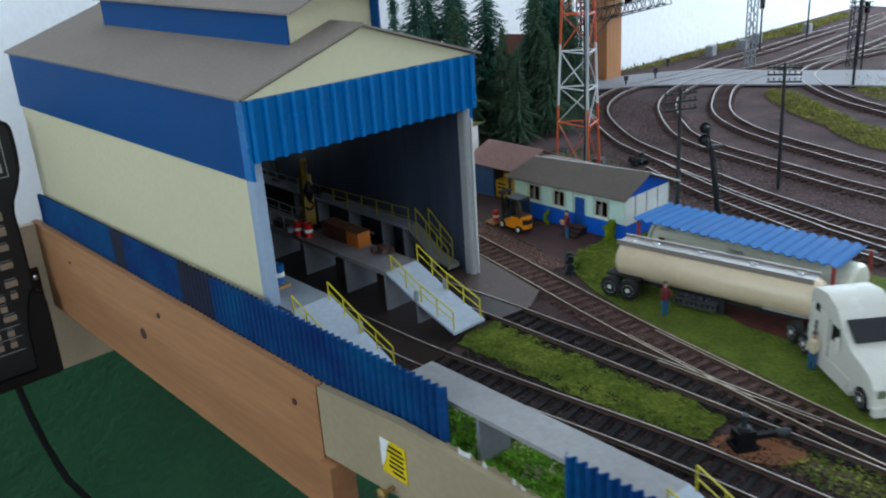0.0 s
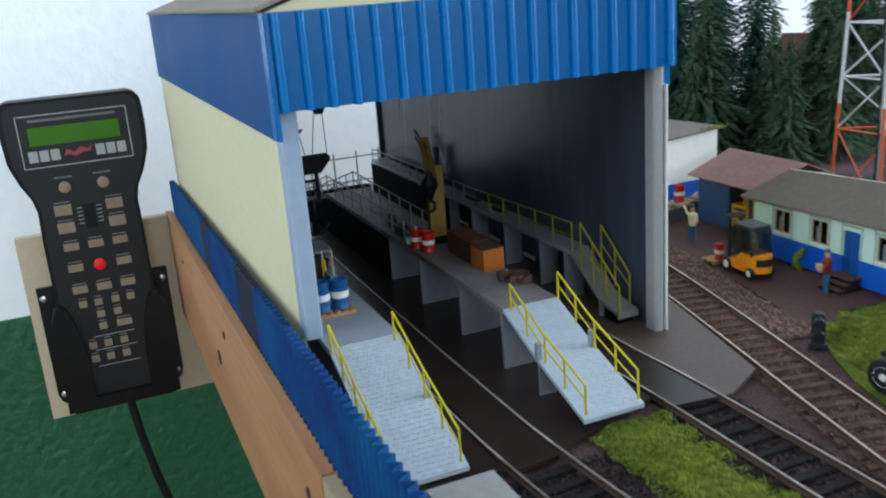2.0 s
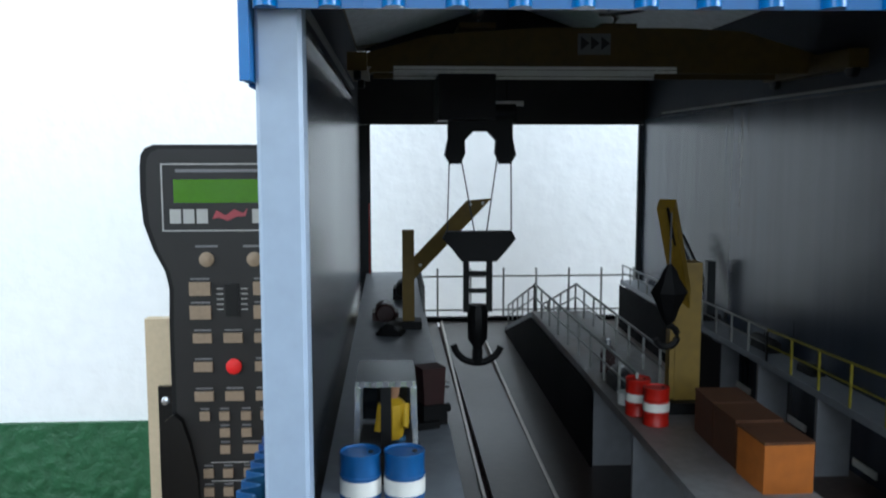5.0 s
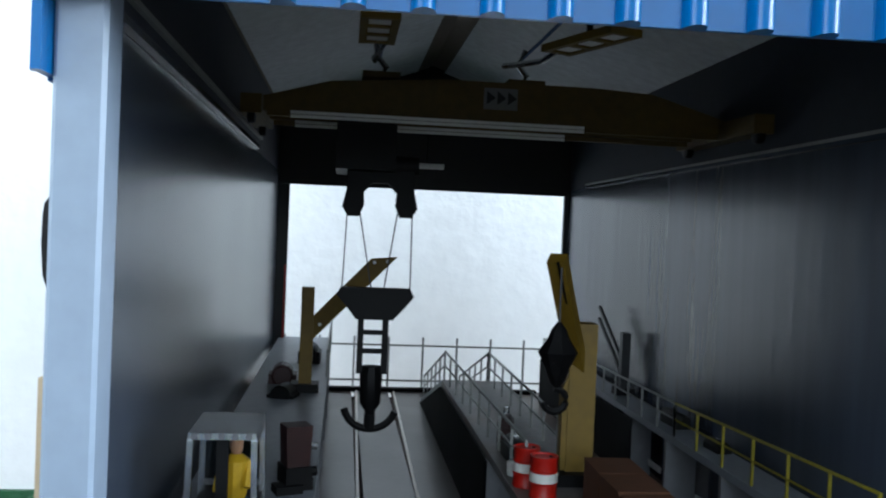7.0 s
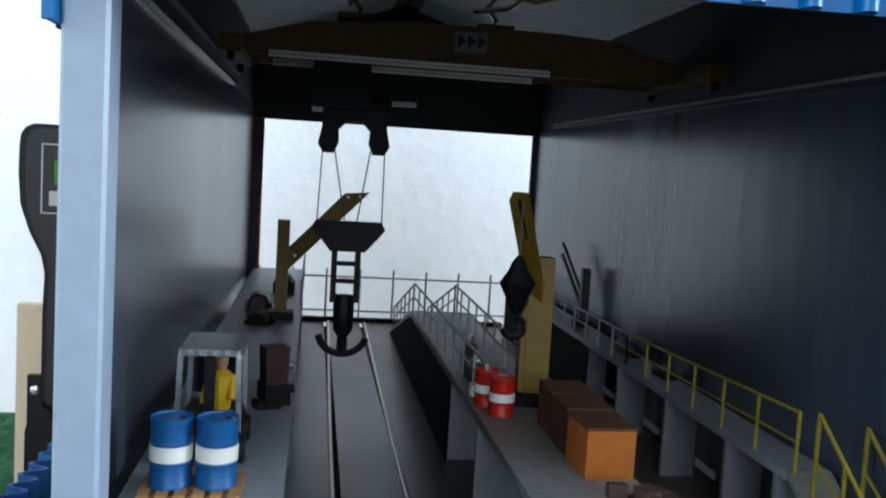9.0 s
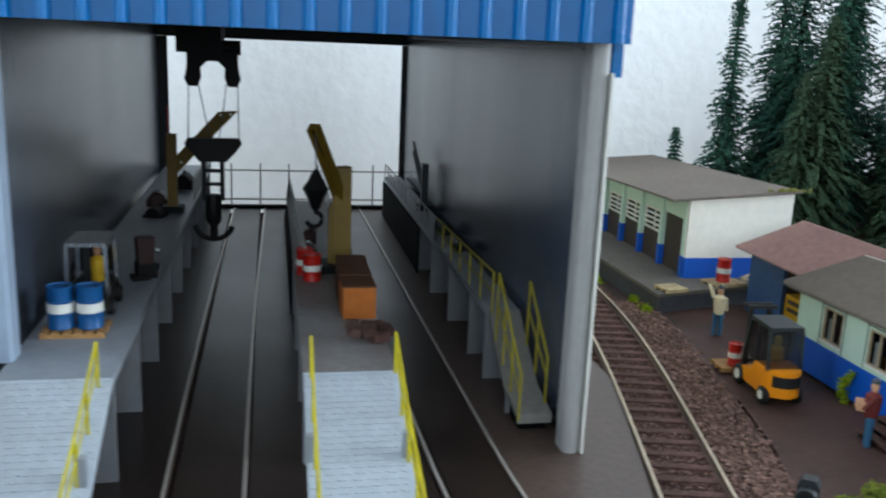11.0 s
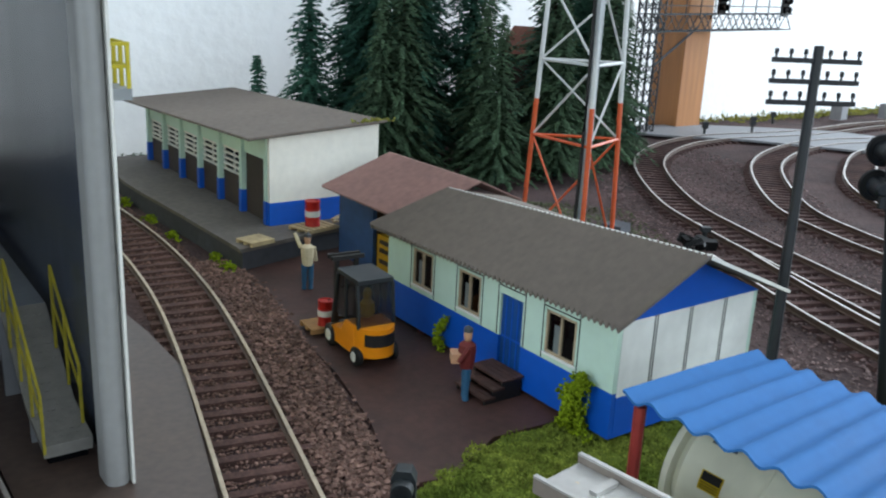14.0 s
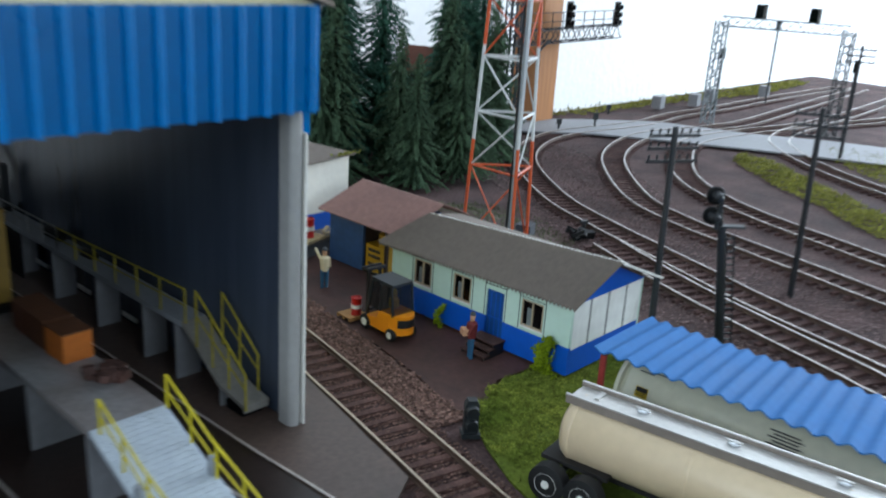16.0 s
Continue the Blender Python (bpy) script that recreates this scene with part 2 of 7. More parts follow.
M = dict(
    wall=mat("white_wall_paint", (0.90, 0.91, 0.91), 0.75, var=0.03, coarse=0.006, fine=0.10, bump=1.0),
    green=mat("green_wall_paint", (0.048, 0.178, 0.092), 0.5, var=0.14, coarse=0.01, fine=0.13, bump=3.5),
    room_wall=mat("beige_room_wall_paint", (0.58, 0.56, 0.53), 0.8, var=0.04, coarse=0.004, fine=0.05),
    plaster=mat("white_ceiling_paint", (0.80, 0.81, 0.82), 0.8, var=0.04, coarse=0.003, fine=0.03),
    floorboard=mat("room_floor", (0.25, 0.2, 0.16), 0.5, var=0.15, coarse=0.003, fine=0.02),
    fascia=wood_mat("plywood_fascia", (0.455, 0.27, 0.15), (0.36, 0.20, 0.105)),
    fascia2=mat("cream_painted_fascia", (0.40, 0.34, 0.24), 0.55, var=0.08, coarse=0.02, fine=0.3, bump=0.1),
    mdf=mat("beige_mounting_board", (0.60, 0.50, 0.37), 0.65, var=0.06, coarse=0.02, fine=0.4, bump=0.08),
    column=wood_mat("varnished_wooden_column", (0.50, 0.27, 0.12), (0.38, 0.19, 0.08), "z"),
    ground=mat("dark_brown_ballast_ground", (0.165, 0.117, 0.113), 0.95, var=0.45, coarse=0.03, fine=0.7, bump=0.8, tint=(0.095, 0.07, 0.068), spec=0.2),
    yard=mat("brown_oily_yard_surface", (0.165, 0.098, 0.085), 0.6, var=0.2, coarse=0.025, fine=0.5, bump=0.12, tint=(0.05, 0.036, 0.034), spec=0.3),
    gravel=mat("grey_brown_gravel", (0.275, 0.215, 0.208), 0.95, var=0.3, coarse=0.02, fine=0.9, spec=0.2, tint=(0.16, 0.12, 0.115), island=0.5),
    ballast=mat("rust_brown_ballast_stone", (0.28, 0.196, 0.168), 0.95, var=0.3, coarse=0.02, fine=0.6, tint=(0.19, 0.135, 0.118), spec=0.2, island=0.55),
    ballast_dark=mat("dark_ballast_stone", (0.06, 0.048, 0.045), 0.95, var=0.3, coarse=0.02, fine=0.6, spec=0.2, island=0.6),
    soil=mat("orange_bare_soil", (0.30, 0.16, 0.09), 0.95, var=0.25, coarse=0.06, fine=0.7, bump=0.3, spec=0.2),
    # bay floor, set darker than the shed_floor apron
    bay_floor=mat("dark_bay_floor", (0.075, 0.055, 0.048), 0.34, var=0.3, coarse=0.03, fine=0.5, bump=0.04),
    concrete=mat("pale_grey_road_concrete", (0.30, 0.30, 0.31), 0.6, var=0.12, coarse=0.02, fine=0.3, bump=0.1),
    deck_plain=mat("plain_grey_deck", (0.33, 0.325, 0.32), 0.5, var=0.14, coarse=0.02, fine=0.4, bump=0.04),
    shed_floor=mat("grey_brown_shed_floor", (0.165, 0.125, 0.108), 0.42, var=0.25, coarse=0.025, fine=0.5, bump=0.05),
    grass=mat("foam_grass", (0.30, 0.33, 0.095), 0.95, var=0.45, coarse=0.05, fine=0.4, tint=(0.17, 0.22, 0.055), spec=0.1, island=0.35),
    grass_dark=mat("dark_green_turf", (0.18, 0.215, 0.055), 0.95, var=0.3, coarse=0.06, fine=0.6, bump=0.5, tint=(0.125, 0.155, 0.045), spec=0.1, island=0.3),
    scrub=mat("dull_grey_green_scrub", (0.20, 0.22, 0.15), 0.95, var=0.3, coarse=0.06, fine=0.5, tint=(0.13, 0.13, 0.085), spec=0.1, island=0.35),
    weed=mat("bright_green_weed_foam", (0.31, 0.39, 0.04), 0.95, var=0.3, coarse=0.1, fine=0.6, spec=0.1, island=0.35),
    bush=mat("leaf_green_foam", (0.22, 0.36, 0.06), 0.95, var=0.35, coarse=0.08, fine=0.5, tint=(0.12, 0.22, 0.04), spec=0.1, island=0.4),
    dry_grass=mat("dry_yellow_green_grass", (0.32, 0.32, 0.11), 0.95, var=0.3, coarse=0.05, fine=0.4, spec=0.1, island=0.35),
    needles=mat("dark_conifer_needles", (0.125, 0.24, 0.175), 0.9, var=0.3, coarse=0.02, fine=0.4, tint=(0.075, 0.16, 0.13), spec=0.15, island=0.5),
    needles_brown=mat("brown_green_conifer_needles", (0.15, 0.215, 0.14), 0.9, var=0.3, coarse=0.02, fine=0.4, tint=(0.10, 0.15, 0.10), spec=0.15, island=0.5),
    bark=mat("dark_bark", (0.06, 0.04, 0.03), 0.9, var=0.3, fine=0.8, bump=0.3),
    tie_yard=mat("dark_yard_tie", (0.17, 0.115, 0.107), 0.9, var=0.3, coarse=0.06, fine=0.8, spec=0.2),
    rail_yard=mat("pale_worn_yard_rail", (0.58, 0.54, 0.51), 0.36, metal=0.25, var=0.15, coarse=0.03, fine=0.4),
    tie=mat("weathered_brown_tie", (0.20, 0.13, 0.115), 0.85, var=0.35, coarse=0.06, fine=0.8, bump=0.15, spec=0.25),
    tie_dark=mat("dark_tie", (0.035, 0.03, 0.03), 0.85, var=0.3, coarse=0.06, fine=0.8, bump=0.15, spec=0.25),
    rail=mat("tan_painted_rail", (0.52, 0.44, 0.35), 0.5, metal=0.1, var=0.18, coarse=0.03, fine=0.4),
    rail_side=mat("rusty_rail_side", (0.16, 0.11, 0.085), 0.6, metal=0.1, var=0.2, coarse=0.03, fine=0.4),
    rail_bright=mat("polished_steel_rail", (0.56, 0.52, 0.48), 0.32, metal=0.35, var=0.12, coarse=0.02, fine=0.3),
    rail_dark=mat("worn_grey_rail_head", (0.42, 0.38, 0.34), 0.35, metal=0.6, var=0.2, coarse=0.03, fine=0.4),
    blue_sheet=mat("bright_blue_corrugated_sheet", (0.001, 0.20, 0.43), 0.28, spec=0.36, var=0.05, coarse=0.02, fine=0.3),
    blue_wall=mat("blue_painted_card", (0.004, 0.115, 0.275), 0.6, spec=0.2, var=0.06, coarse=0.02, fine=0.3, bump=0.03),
    blue_fence=mat("blue_fence_sheet", (0.005, 0.125, 0.26), 0.55, spec=0.25, var=0.2, coarse=0.03, fine=0.3, tint=(0.012, 0.06, 0.2)),
    navy_fence=mat("faded_navy_fence_sheet", (0.02, 0.035, 0.085), 0.55, var=0.25, coarse=0.05, fine=0.3),
    cream=mat("cream_card_wall", (0.63, 0.585, 0.41), 0.6, var=0.04, coarse=0.01, fine=0.3, bump=0.03),
    shed_roof=mat("warm_grey_brown_card_roof", (0.31, 0.27, 0.235), 0.85, var=0.10, coarse=0.012, fine=0.5, bump=0.06),
    # upright two-tone streaks in the colour imitate reflections on the glossy lining
    shed_grey=wood_mat("grey_sheen_streaked_shed_lining", (0.125, 0.148, 0.19), (0.065, 0.08, 0.108), "z", 0.012, 0.24),
    post_grey=mat("pale_blue_grey_post", (0.36, 0.42, 0.50), 0.4, var=0.06, coarse=0.02, fine=0.3),
    post_right=mat("pale_grey_post", (0.37, 0.37, 0.365), 0.38, var=0.08, coarse=0.02, fine=0.3),
    # lining above the crane runway: its shade is put into this dark colour
    shaded_card=mat("dark_blue_grey_shaded_card", (0.05, 0.06, 0.085), 0.7, var=0.15, coarse=0.02, fine=0.3),
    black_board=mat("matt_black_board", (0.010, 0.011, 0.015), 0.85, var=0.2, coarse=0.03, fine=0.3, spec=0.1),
    dark_frame=mat("near_black_frame", (0.012, 0.014, 0.02), 0.5, var=0.15),
    ceiling_card=mat("pale_card_roof_underside", (0.78, 0.82, 0.86), 0.7, var=0.12, coarse=0.012, fine=0.3),
    deck=mat("grey_painted_deck", (0.315, 0.335, 0.36), 0.45, var=0.10, coarse=0.02, fine=0.4, bump=0.04),
    deck_stained=mat("grey_deck_with_brown_stains", (0.30, 0.30, 0.305), 0.5, var=0.16, coarse=0.035, fine=0.5, bump=0.04, tint=(0.19, 0.15, 0.13)),
    ramp=mat("pale_grey_checker_ramp", (0.43, 0.47, 0.51), 0.42, var=0.10, coarse=0.02, fine=0.4),
    ramp_beige=mat("beige_grey_checker_ramp", (0.27, 0.262, 0.245), 0.5, var=0.14, coarse=0.02, fine=0.4),
    deck_leg=mat("grey_painted_support", (0.27, 0.275, 0.29), 0.55, var=0.10, coarse=0.02, fine=0.3),
    yellow=mat("bright_yellow_handrail", (0.56, 0.49, 0.03), 0.5, var=0.15, coarse=0.05, fine=0.5),
    yellow_dull=mat("dull_olive_yellow_handrail", (0.38, 0.335, 0.04), 0.6, var=0.2, coarse=0.05, fine=0.5),
    grey_rail=mat("dull_grey_handrail", (0.34, 0.345, 0.33), 0.5, var=0.15),
    crane_yellow=mat("ochre_yellow_crane_paint", (0.25, 0.175, 0.02), 0.6, var=0.15, coarse=0.04, fine=0.4),
    # crane ochre darkened to paint in the weak light round the overhead crane
    crane_shaded=mat("shaded_dark_ochre_crane_paint", (0.17, 0.12, 0.02), 0.65, var=0.2, coarse=0.04, fine=0.4),
    black=mat("black_cast_metal", (0.010, 0.010, 0.012), 0.6, var=0.2, spec=0.25),
    rope=mat("grey_wire_rope", (0.09, 0.09, 0.09), 0.6),
    white_strip=mat("white_plastic_strip", (0.75, 0.75, 0.72), 0.4, var=0.05),
    red=mat("red_drum_paint", (0.50, 0.035, 0.018), 0.42, var=0.12, coarse=0.08, fine=0.6),
    drum_blue=mat("blue_drum_paint", (0.015, 0.15, 0.33), 0.42, var=0.12, coarse=0.08, fine=0.6),
    white=mat("off_white_paint", (0.74, 0.73, 0.68), 0.5, var=0.06, coarse=0.05, fine=0.4),
    pallet=mat("raw_pallet_wood", (0.46, 0.29, 0.14), 0.8, var=0.2, coarse=0.05, fine=0.5, bump=0.1),
    pallet_pale=mat("pale_pallet_wood", (0.55, 0.45, 0.29), 0.8, var=0.2, coarse=0.05, fine=0.5, bump=0.1),
    crate_orange=mat("orange_crate_card", (0.48, 0.19, 0.03), 0.7, var=0.12, coarse=0.05, fine=0.4),
    crate_brown=mat("brown_crate_card", (0.16, 0.075, 0.03), 0.75, var=0.15, coarse=0.05, fine=0.4),
    scrap=mat("dark_red_brown_scrap", (0.15, 0.085, 0.07), 0.8, var=0.3, coarse=0.1, fine=0.6),
    maroon=mat("maroon_machine_paint", (0.07, 0.012, 0.01), 0.5, var=0.2),
    chrome=mat("bright_bare_metal", (0.62, 0.64, 0.66), 0.25, metal=0.9, var=0.05),
    mint=mat("pale_mint_wall", (0.54, 0.68, 0.60), 0.6, var=0.04, coarse=0.02, fine=0.3, bump=0.03),
    white_panel=mat("white_plaster_panel", (0.76, 0.77, 0.75), 0.6, var=0.07, coarse=0.06, fine=0.25, bump=0.1),
    office_blue=mat("strong_blue_wall_paint", (0.006, 0.152, 0.52), 0.45, var=0.06, coarse=0.03, fine=0.3),
    door_blue=mat("dark_blue_door_paint", (0.012, 0.12, 0.32), 0.45, var=0.1, coarse=0.03, fine=0.3),
    seam=mat("dark_panel_seam", (0.05, 0.06, 0.06), 0.7),
    frame_wood=mat("light_brown_window_frame", (0.52, 0.43, 0.32), 0.6, var=0.15),
    pane=mat("dark_window_glass", (0.012, 0.014, 0.016), 0.08, var=0.3, coarse=0.1),
    asbestos=mat("grey_brown_corrugated_roof", (0.24, 0.21, 0.185), 0.85, var=0.12, coarse=0.02, fine=0.4, bump=0.03),
    rust_roof=mat("red_brown_corrugated_roof", (0.34, 0.225, 0.20), 0.85, var=0.15, coarse=0.03, fine=0.4, bump=0.03),
    shed_blue=mat("weathered_slate_blue_wall", (0.075, 0.15, 0.29), 0.65, var=0.15, coarse=0.04, fine=0.3),
    machine_yellow=mat("yellow_machine_paint", (0.60, 0.38, 0.02), 0.5, var=0.15, coarse=0.08),
    warm_white=mat("warm_white_render", (0.78, 0.75, 0.67), 0.7, var=0.06, coarse=0.02, fine=0.3, bump=0.04),
    shutter=mat("dark_brown_shutter", (0.10, 0.075, 0.06), 0.7, var=0.2),
    dock=mat("grey_weathered_dock", (0.21, 0.19, 0.17), 0.8, var=0.2, coarse=0.03, fine=0.4, bump=0.08),
    dock_side=mat("slate_grey_dock_edge", (0.11, 0.115, 0.13), 0.8, var=0.2, coarse=0.04, fine=0.3, bump=0.1),
    orange_paint=mat("orange_red_tower_paint", (0.60, 0.15, 0.045), 0.5, var=0.1),
    tower_white=mat("white_tower_paint", (0.62, 0.63, 0.62), 0.5, var=0.08),
    tower_grey=mat("grey_galvanised_pole", (0.26, 0.29, 0.30), 0.5, metal=0.3, var=0.1),
    tray_grey=mat("pale_grey_cable_tray", (0.46, 0.48, 0.49), 0.45, metal=0.2, var=0.1),
    pole=mat("black_blue_plastic_pole", (0.018, 0.024, 0.032), 0.45, var=0.2),
    signal_dark=mat("dark_grey_green_signal", (0.045, 0.055, 0.06), 0.5, var=0.2),
    canopy_blue=mat("sky_blue_corrugated_canopy", (0.078, 0.21, 0.41), 0.8, spec=0.18, var=0.06, coarse=0.03, fine=0.3),
    post_red=mat("faded_red_post", (0.36, 0.08, 0.07), 0.5, var=0.15),
    tank_cream=mat("ivory_tank_paint", (0.64, 0.53, 0.385), 0.3, var=0.05, coarse=0.02, fine=0.3),
    tank_grey=mat("grey_green_tank_paint", (0.64, 0.64, 0.53), 0.35, var=0.07, coarse=0.02, fine=0.3),
    silver=mat("silver_catwalk", (0.55, 0.54, 0.52), 0.35, metal=0.5, var=0.1),
    catwalk_side=mat("grey_brown_catwalk_side", (0.30, 0.265, 0.235), 0.5, var=0.12),
    chassis=mat("dirty_black_chassis", (0.03, 0.026, 0.024), 0.7, var=0.3),
    tyre=mat("black_rubber", (0.014, 0.014, 0.015), 0.7, var=0.15),
    truck_white=mat("ivory_truck_body", (0.64, 0.62, 0.55), 0.28, var=0.04),
    cab_glass=mat("smoked_see_through_glazing", (0.05, 0.055, 0.06), 0.06, var=0.05),
    glass_dark=mat("smoked_cab_glass", (0.03, 0.035, 0.038), 0.08, var=0.1),
    fork_orange=mat("orange_yellow_forklift_paint", (0.86, 0.35, 0.02), 0.35, var=0.06),
    plastic=mat("matt_black_plastic", (0.012, 0.012, 0.014), 0.5, var=0.12, coarse=0.05, fine=0.6, bump=0.05, spec=0.3),
    holder_black=mat("glossy_black_plastic", (0.008, 0.008, 0.010), 0.22, var=0.12, coarse=0.03, fine=0.4, spec=0.5),
    plastic_face=mat("satin_black_keypad", (0.02, 0.018, 0.018), 0.5, var=0.1, coarse=0.05, fine=0.6),
    button=mat("tan_rubber_button", (0.34, 0.275, 0.21), 0.6, var=0.1),
    red_button=mat("red_rubber_button", (0.75, 0.03, 0.03), 0.5, var=0.06),
    print_white=mat("white_print", (0.42, 0.42, 0.41), 0.5, var=0.05),
    print_grey=mat("grey_print", (0.22, 0.22, 0.23), 0.5, var=0.05),
    print_pink=mat("pink_print", (0.36, 0.09, 0.11), 0.5, var=0.05),
    lcd=mat("green_lcd", (0.10, 0.24, 0.012), 0.15, var=0.05),
    sign_yellow=mat("yellow_warning_sticker", (0.72, 0.55, 0.02), 0.4, var=0.08),
    print_black=mat("black_print", (0.02, 0.02, 0.02), 0.5),
    brass=mat("dull_brass_knob", (0.45, 0.33, 0.16), 0.35, metal=0.8, var=0.1),
    lens=mat("black_signal_lens", (0.01, 0.01, 0.012), 0.1),
    skin=mat("beige_figurine_plastic", (0.52, 0.33, 0.22), 0.6, var=0.05),
    cloth_red=mat("dark_red_figurine_paint", (0.20, 0.035, 0.03), 0.7),
    cloth_cream=mat("cream_figurine_paint", (0.66, 0.58, 0.42), 0.7),
    jeans=mat("blue_figurine_paint", (0.05, 0.16, 0.26), 0.7),
    hat_grey=mat("grey_figurine_paint", (0.10, 0.11, 0.12), 0.7),
    driver=mat("yellow_figurine_paint", (0.62, 0.42, 0.03), 0.6),
    brick_red=mat("red_brown_brickwork", (0.17, 0.06, 0.045), 0.85, var=0.3, coarse=0.1),
    house_brown=mat("dark_brown_house_wall", (0.10, 0.065, 0.05), 0.8, var=0.2),
    tile_orange=mat("orange_tiled_roof", (0.24, 0.105, 0.065), 0.8, var=0.2),
)


M["cab_glass"].node_tree.nodes["Principled BSDF"].inputs["Alpha"].default_value = 0.68


# ---- mesh helpers (millimetres) ----
def B():
    return bmesh.new()


def box(bm, x0, x1, y0, y1, z0, z1):
    v = [bm.verts.new((x, y, z)) for z in (z0, z1) for y in (y0, y1) for x in (x0, x1)]
    for f in ((0, 2, 3, 1), (4, 5, 7, 6), (0, 1, 5, 4), (2, 6, 7, 3), (1, 3, 7, 5), (0, 4, 6, 2)):
        bm.faces.new([v[i] for i in f])
    return bm


def obox(bm, centre, size, m):
    """A box of that size, turned by the 3x3 matrix m."""
    a, b, c = [s / 2 for s in size]
    v = [bm.verts.new(Vector(centre) + m @ Vector((x, y, z))) for z in (-c, c) for y in (-b, b) for x in (-a, a)]
    for f in ((0, 2, 3, 1), (4, 5, 7, 6), (0, 1, 5, 4), (2, 6, 7, 3), (1, 3, 7, 5), (0, 4, 6, 2)):
        bm.faces.new([v[i] for i in f])
    return bm


def bar(bm, a, b, w, h):
    """A straight bar of rectangular section from a to b."""
    a, b = Vector(a), Vector(b)
    d = (b - a).normalized()
    side = d.cross(Vector((0, 0, 1)))
    side = side.normalized() if side.length > 1e-4 else Vector((1, 0, 0))
    up = side.cross(d)
    rings = [[bm.verts.new(p + side * sx * w / 2 + up * sz * h / 2) for sx, sz in ((-1, -1), (1, -1), (1, 1), (-1, 1))] for p in (a, b)]
    for i in range(4):
        bm.faces.new((rings[0][i], rings[0][(i + 1) % 4], rings[1][(i + 1) % 4], rings[1][i]))
    bm.faces.new(rings[0][::-1])
    bm.faces.new(rings[1])
    return bm


def cyl(bm, a, b, r, r2=None, n=10):
    a, b = Vector(a), Vector(b)
    r2 = r if r2 is None else r2
    q = (b - a).to_track_quat("Z", "Y")
    ring = [[bm.verts.new(p + q @ Vector((rr * math.cos(2 * math.pi * i / n), rr * math.sin(2 * math.pi * i / n), 0))) for i in range(n)] for p, rr in ((a, r), (b, r2))]
    for i in range(n):
        bm.faces.new((ring[0][i], ring[0][(i + 1) % n], ring[1][(i + 1) % n], ring[1][i]))
    bm.faces.new(ring[0][::-1])
    bm.faces.new(ring[1])
    return bm


def tube(bm, pts, r, n=6):
    pts = [Vector(p) for p in pts]
    rings = []
    for i, p in enumerate(pts):
        d = (pts[min(i + 1, len(pts) - 1)] - pts[max(i - 1, 0)]).normalized()
        q = d.to_track_quat("Z", "Y")
        rings.append([bm.verts.new(p + q @ Vector((r * math.cos(2 * math.pi * k / n), r * math.sin(2 * math.pi * k / n), 0))) for k in range(n)])
    for s, t in zip(rings, rings[1:]):
        for k in range(n):
            bm.faces.new((s[k], s[(k + 1) % n], t[(k + 1) % n], t[k]))
    bm.faces.new(rings[0][::-1])
    bm.faces.new(rings[-1])
    return bm


def prism(bm, pts, axis, a0, a1):
    """A closed outline of (u, v) drawn along an axis: x: (y, z), y: (x, z), z: (x, y)."""
    def put(u, v, a):
        return {"x": (a, u, v), "y": (u, a, v), "z": (u, v, a)}[axis]
    r0 = [bm.verts.new(put(u, v, a0)) for u, v in pts]
    r1 = [bm.verts.new(put(u, v, a1)) for u, v in pts]
    n = len(pts)
    for i in range(n):
        bm.faces.new((r0[i], r0[(i + 1) % n], r1[(i + 1) % n], r1[i]))
    bm.faces.new(r0[::-1])
    bm.faces.new(r1)
    return bm


def lathe(bm, prof, c=(0, 0, 0), n=16, axis="z"):
    """A turned body: prof is (radius, height) from one end to the other."""
    def put(r, h, a):
        u, v = r * math.cos(a), r * math.sin(a)
        p = {"z": (u, v, h), "y": (u, h, v), "x": (h, u, v)}[axis]
        return tuple(p[i] + c[i] for i in range(3))
    rings = []
    for r, h in prof:
        rings.append([bm.verts.new(put(max(r, 0.001), h, 2 * math.pi * i / n)) for i in range(n)])
    for s, t in zip(rings, rings[1:]):
        for i in range(n):
            bm.faces.new((s[i], s[(i + 1) % n], t[(i + 1) % n], t[i]))
    bm.faces.new(rings[0][::-1])
    bm.faces.new(rings[-1])
    return bm


def bev(bm, w, seg=1):
    es = [e for e in bm.edges if len(e.link_faces) == 2 and e.calc_face_angle(0) > 0.5]
    bmesh.ops.bevel(bm, geom=es, offset=w, segments=seg, affect="EDGES", clamp_overlap=True)
    return bm


def part(name, bm, material, parent=None, label="", kind=""):
    """Links a bmesh in millimetres as one mesh object, under a thing or a part."""
    bmesh.ops.recalc_face_normals(bm, faces=bm.faces)
    for e in bm.edges:
        if len(e.link_faces) == 2 and e.calc_face_angle(0) > 0.6:
            e.smooth = False
    for f in bm.faces:
        f.smooth = True
    bmesh.ops.scale(bm, vec=(MM, MM, MM), verts=bm.verts)
    me = bpy.data.meshes.new(name)
    bm.to_mesh(me)
    bm.free()
    for m in material if isinstance(material, (list, tuple)) else [material]:
        me.materials.append(m)
    ob = new(name, me)
    if parent is not None:
        ob.parent = parent
    return tagged(ob, label, kind=kind)


def thing(name, x, y, z, rz, label, category, group="", kind=""):
    ob = new(name)
    ob.empty_display_size = 0.005
    ob.matrix_basis = pose(x * MM, y * MM, z * MM, 0, 0, rz)
    return tagged(ob, label, category, group, kind)


def at(x, y, z, rz=0, s=1.0):
    return pose(x * MM, y * MM, z * MM, 0, 0, rz) @ Matrix.Scale(s, 4)


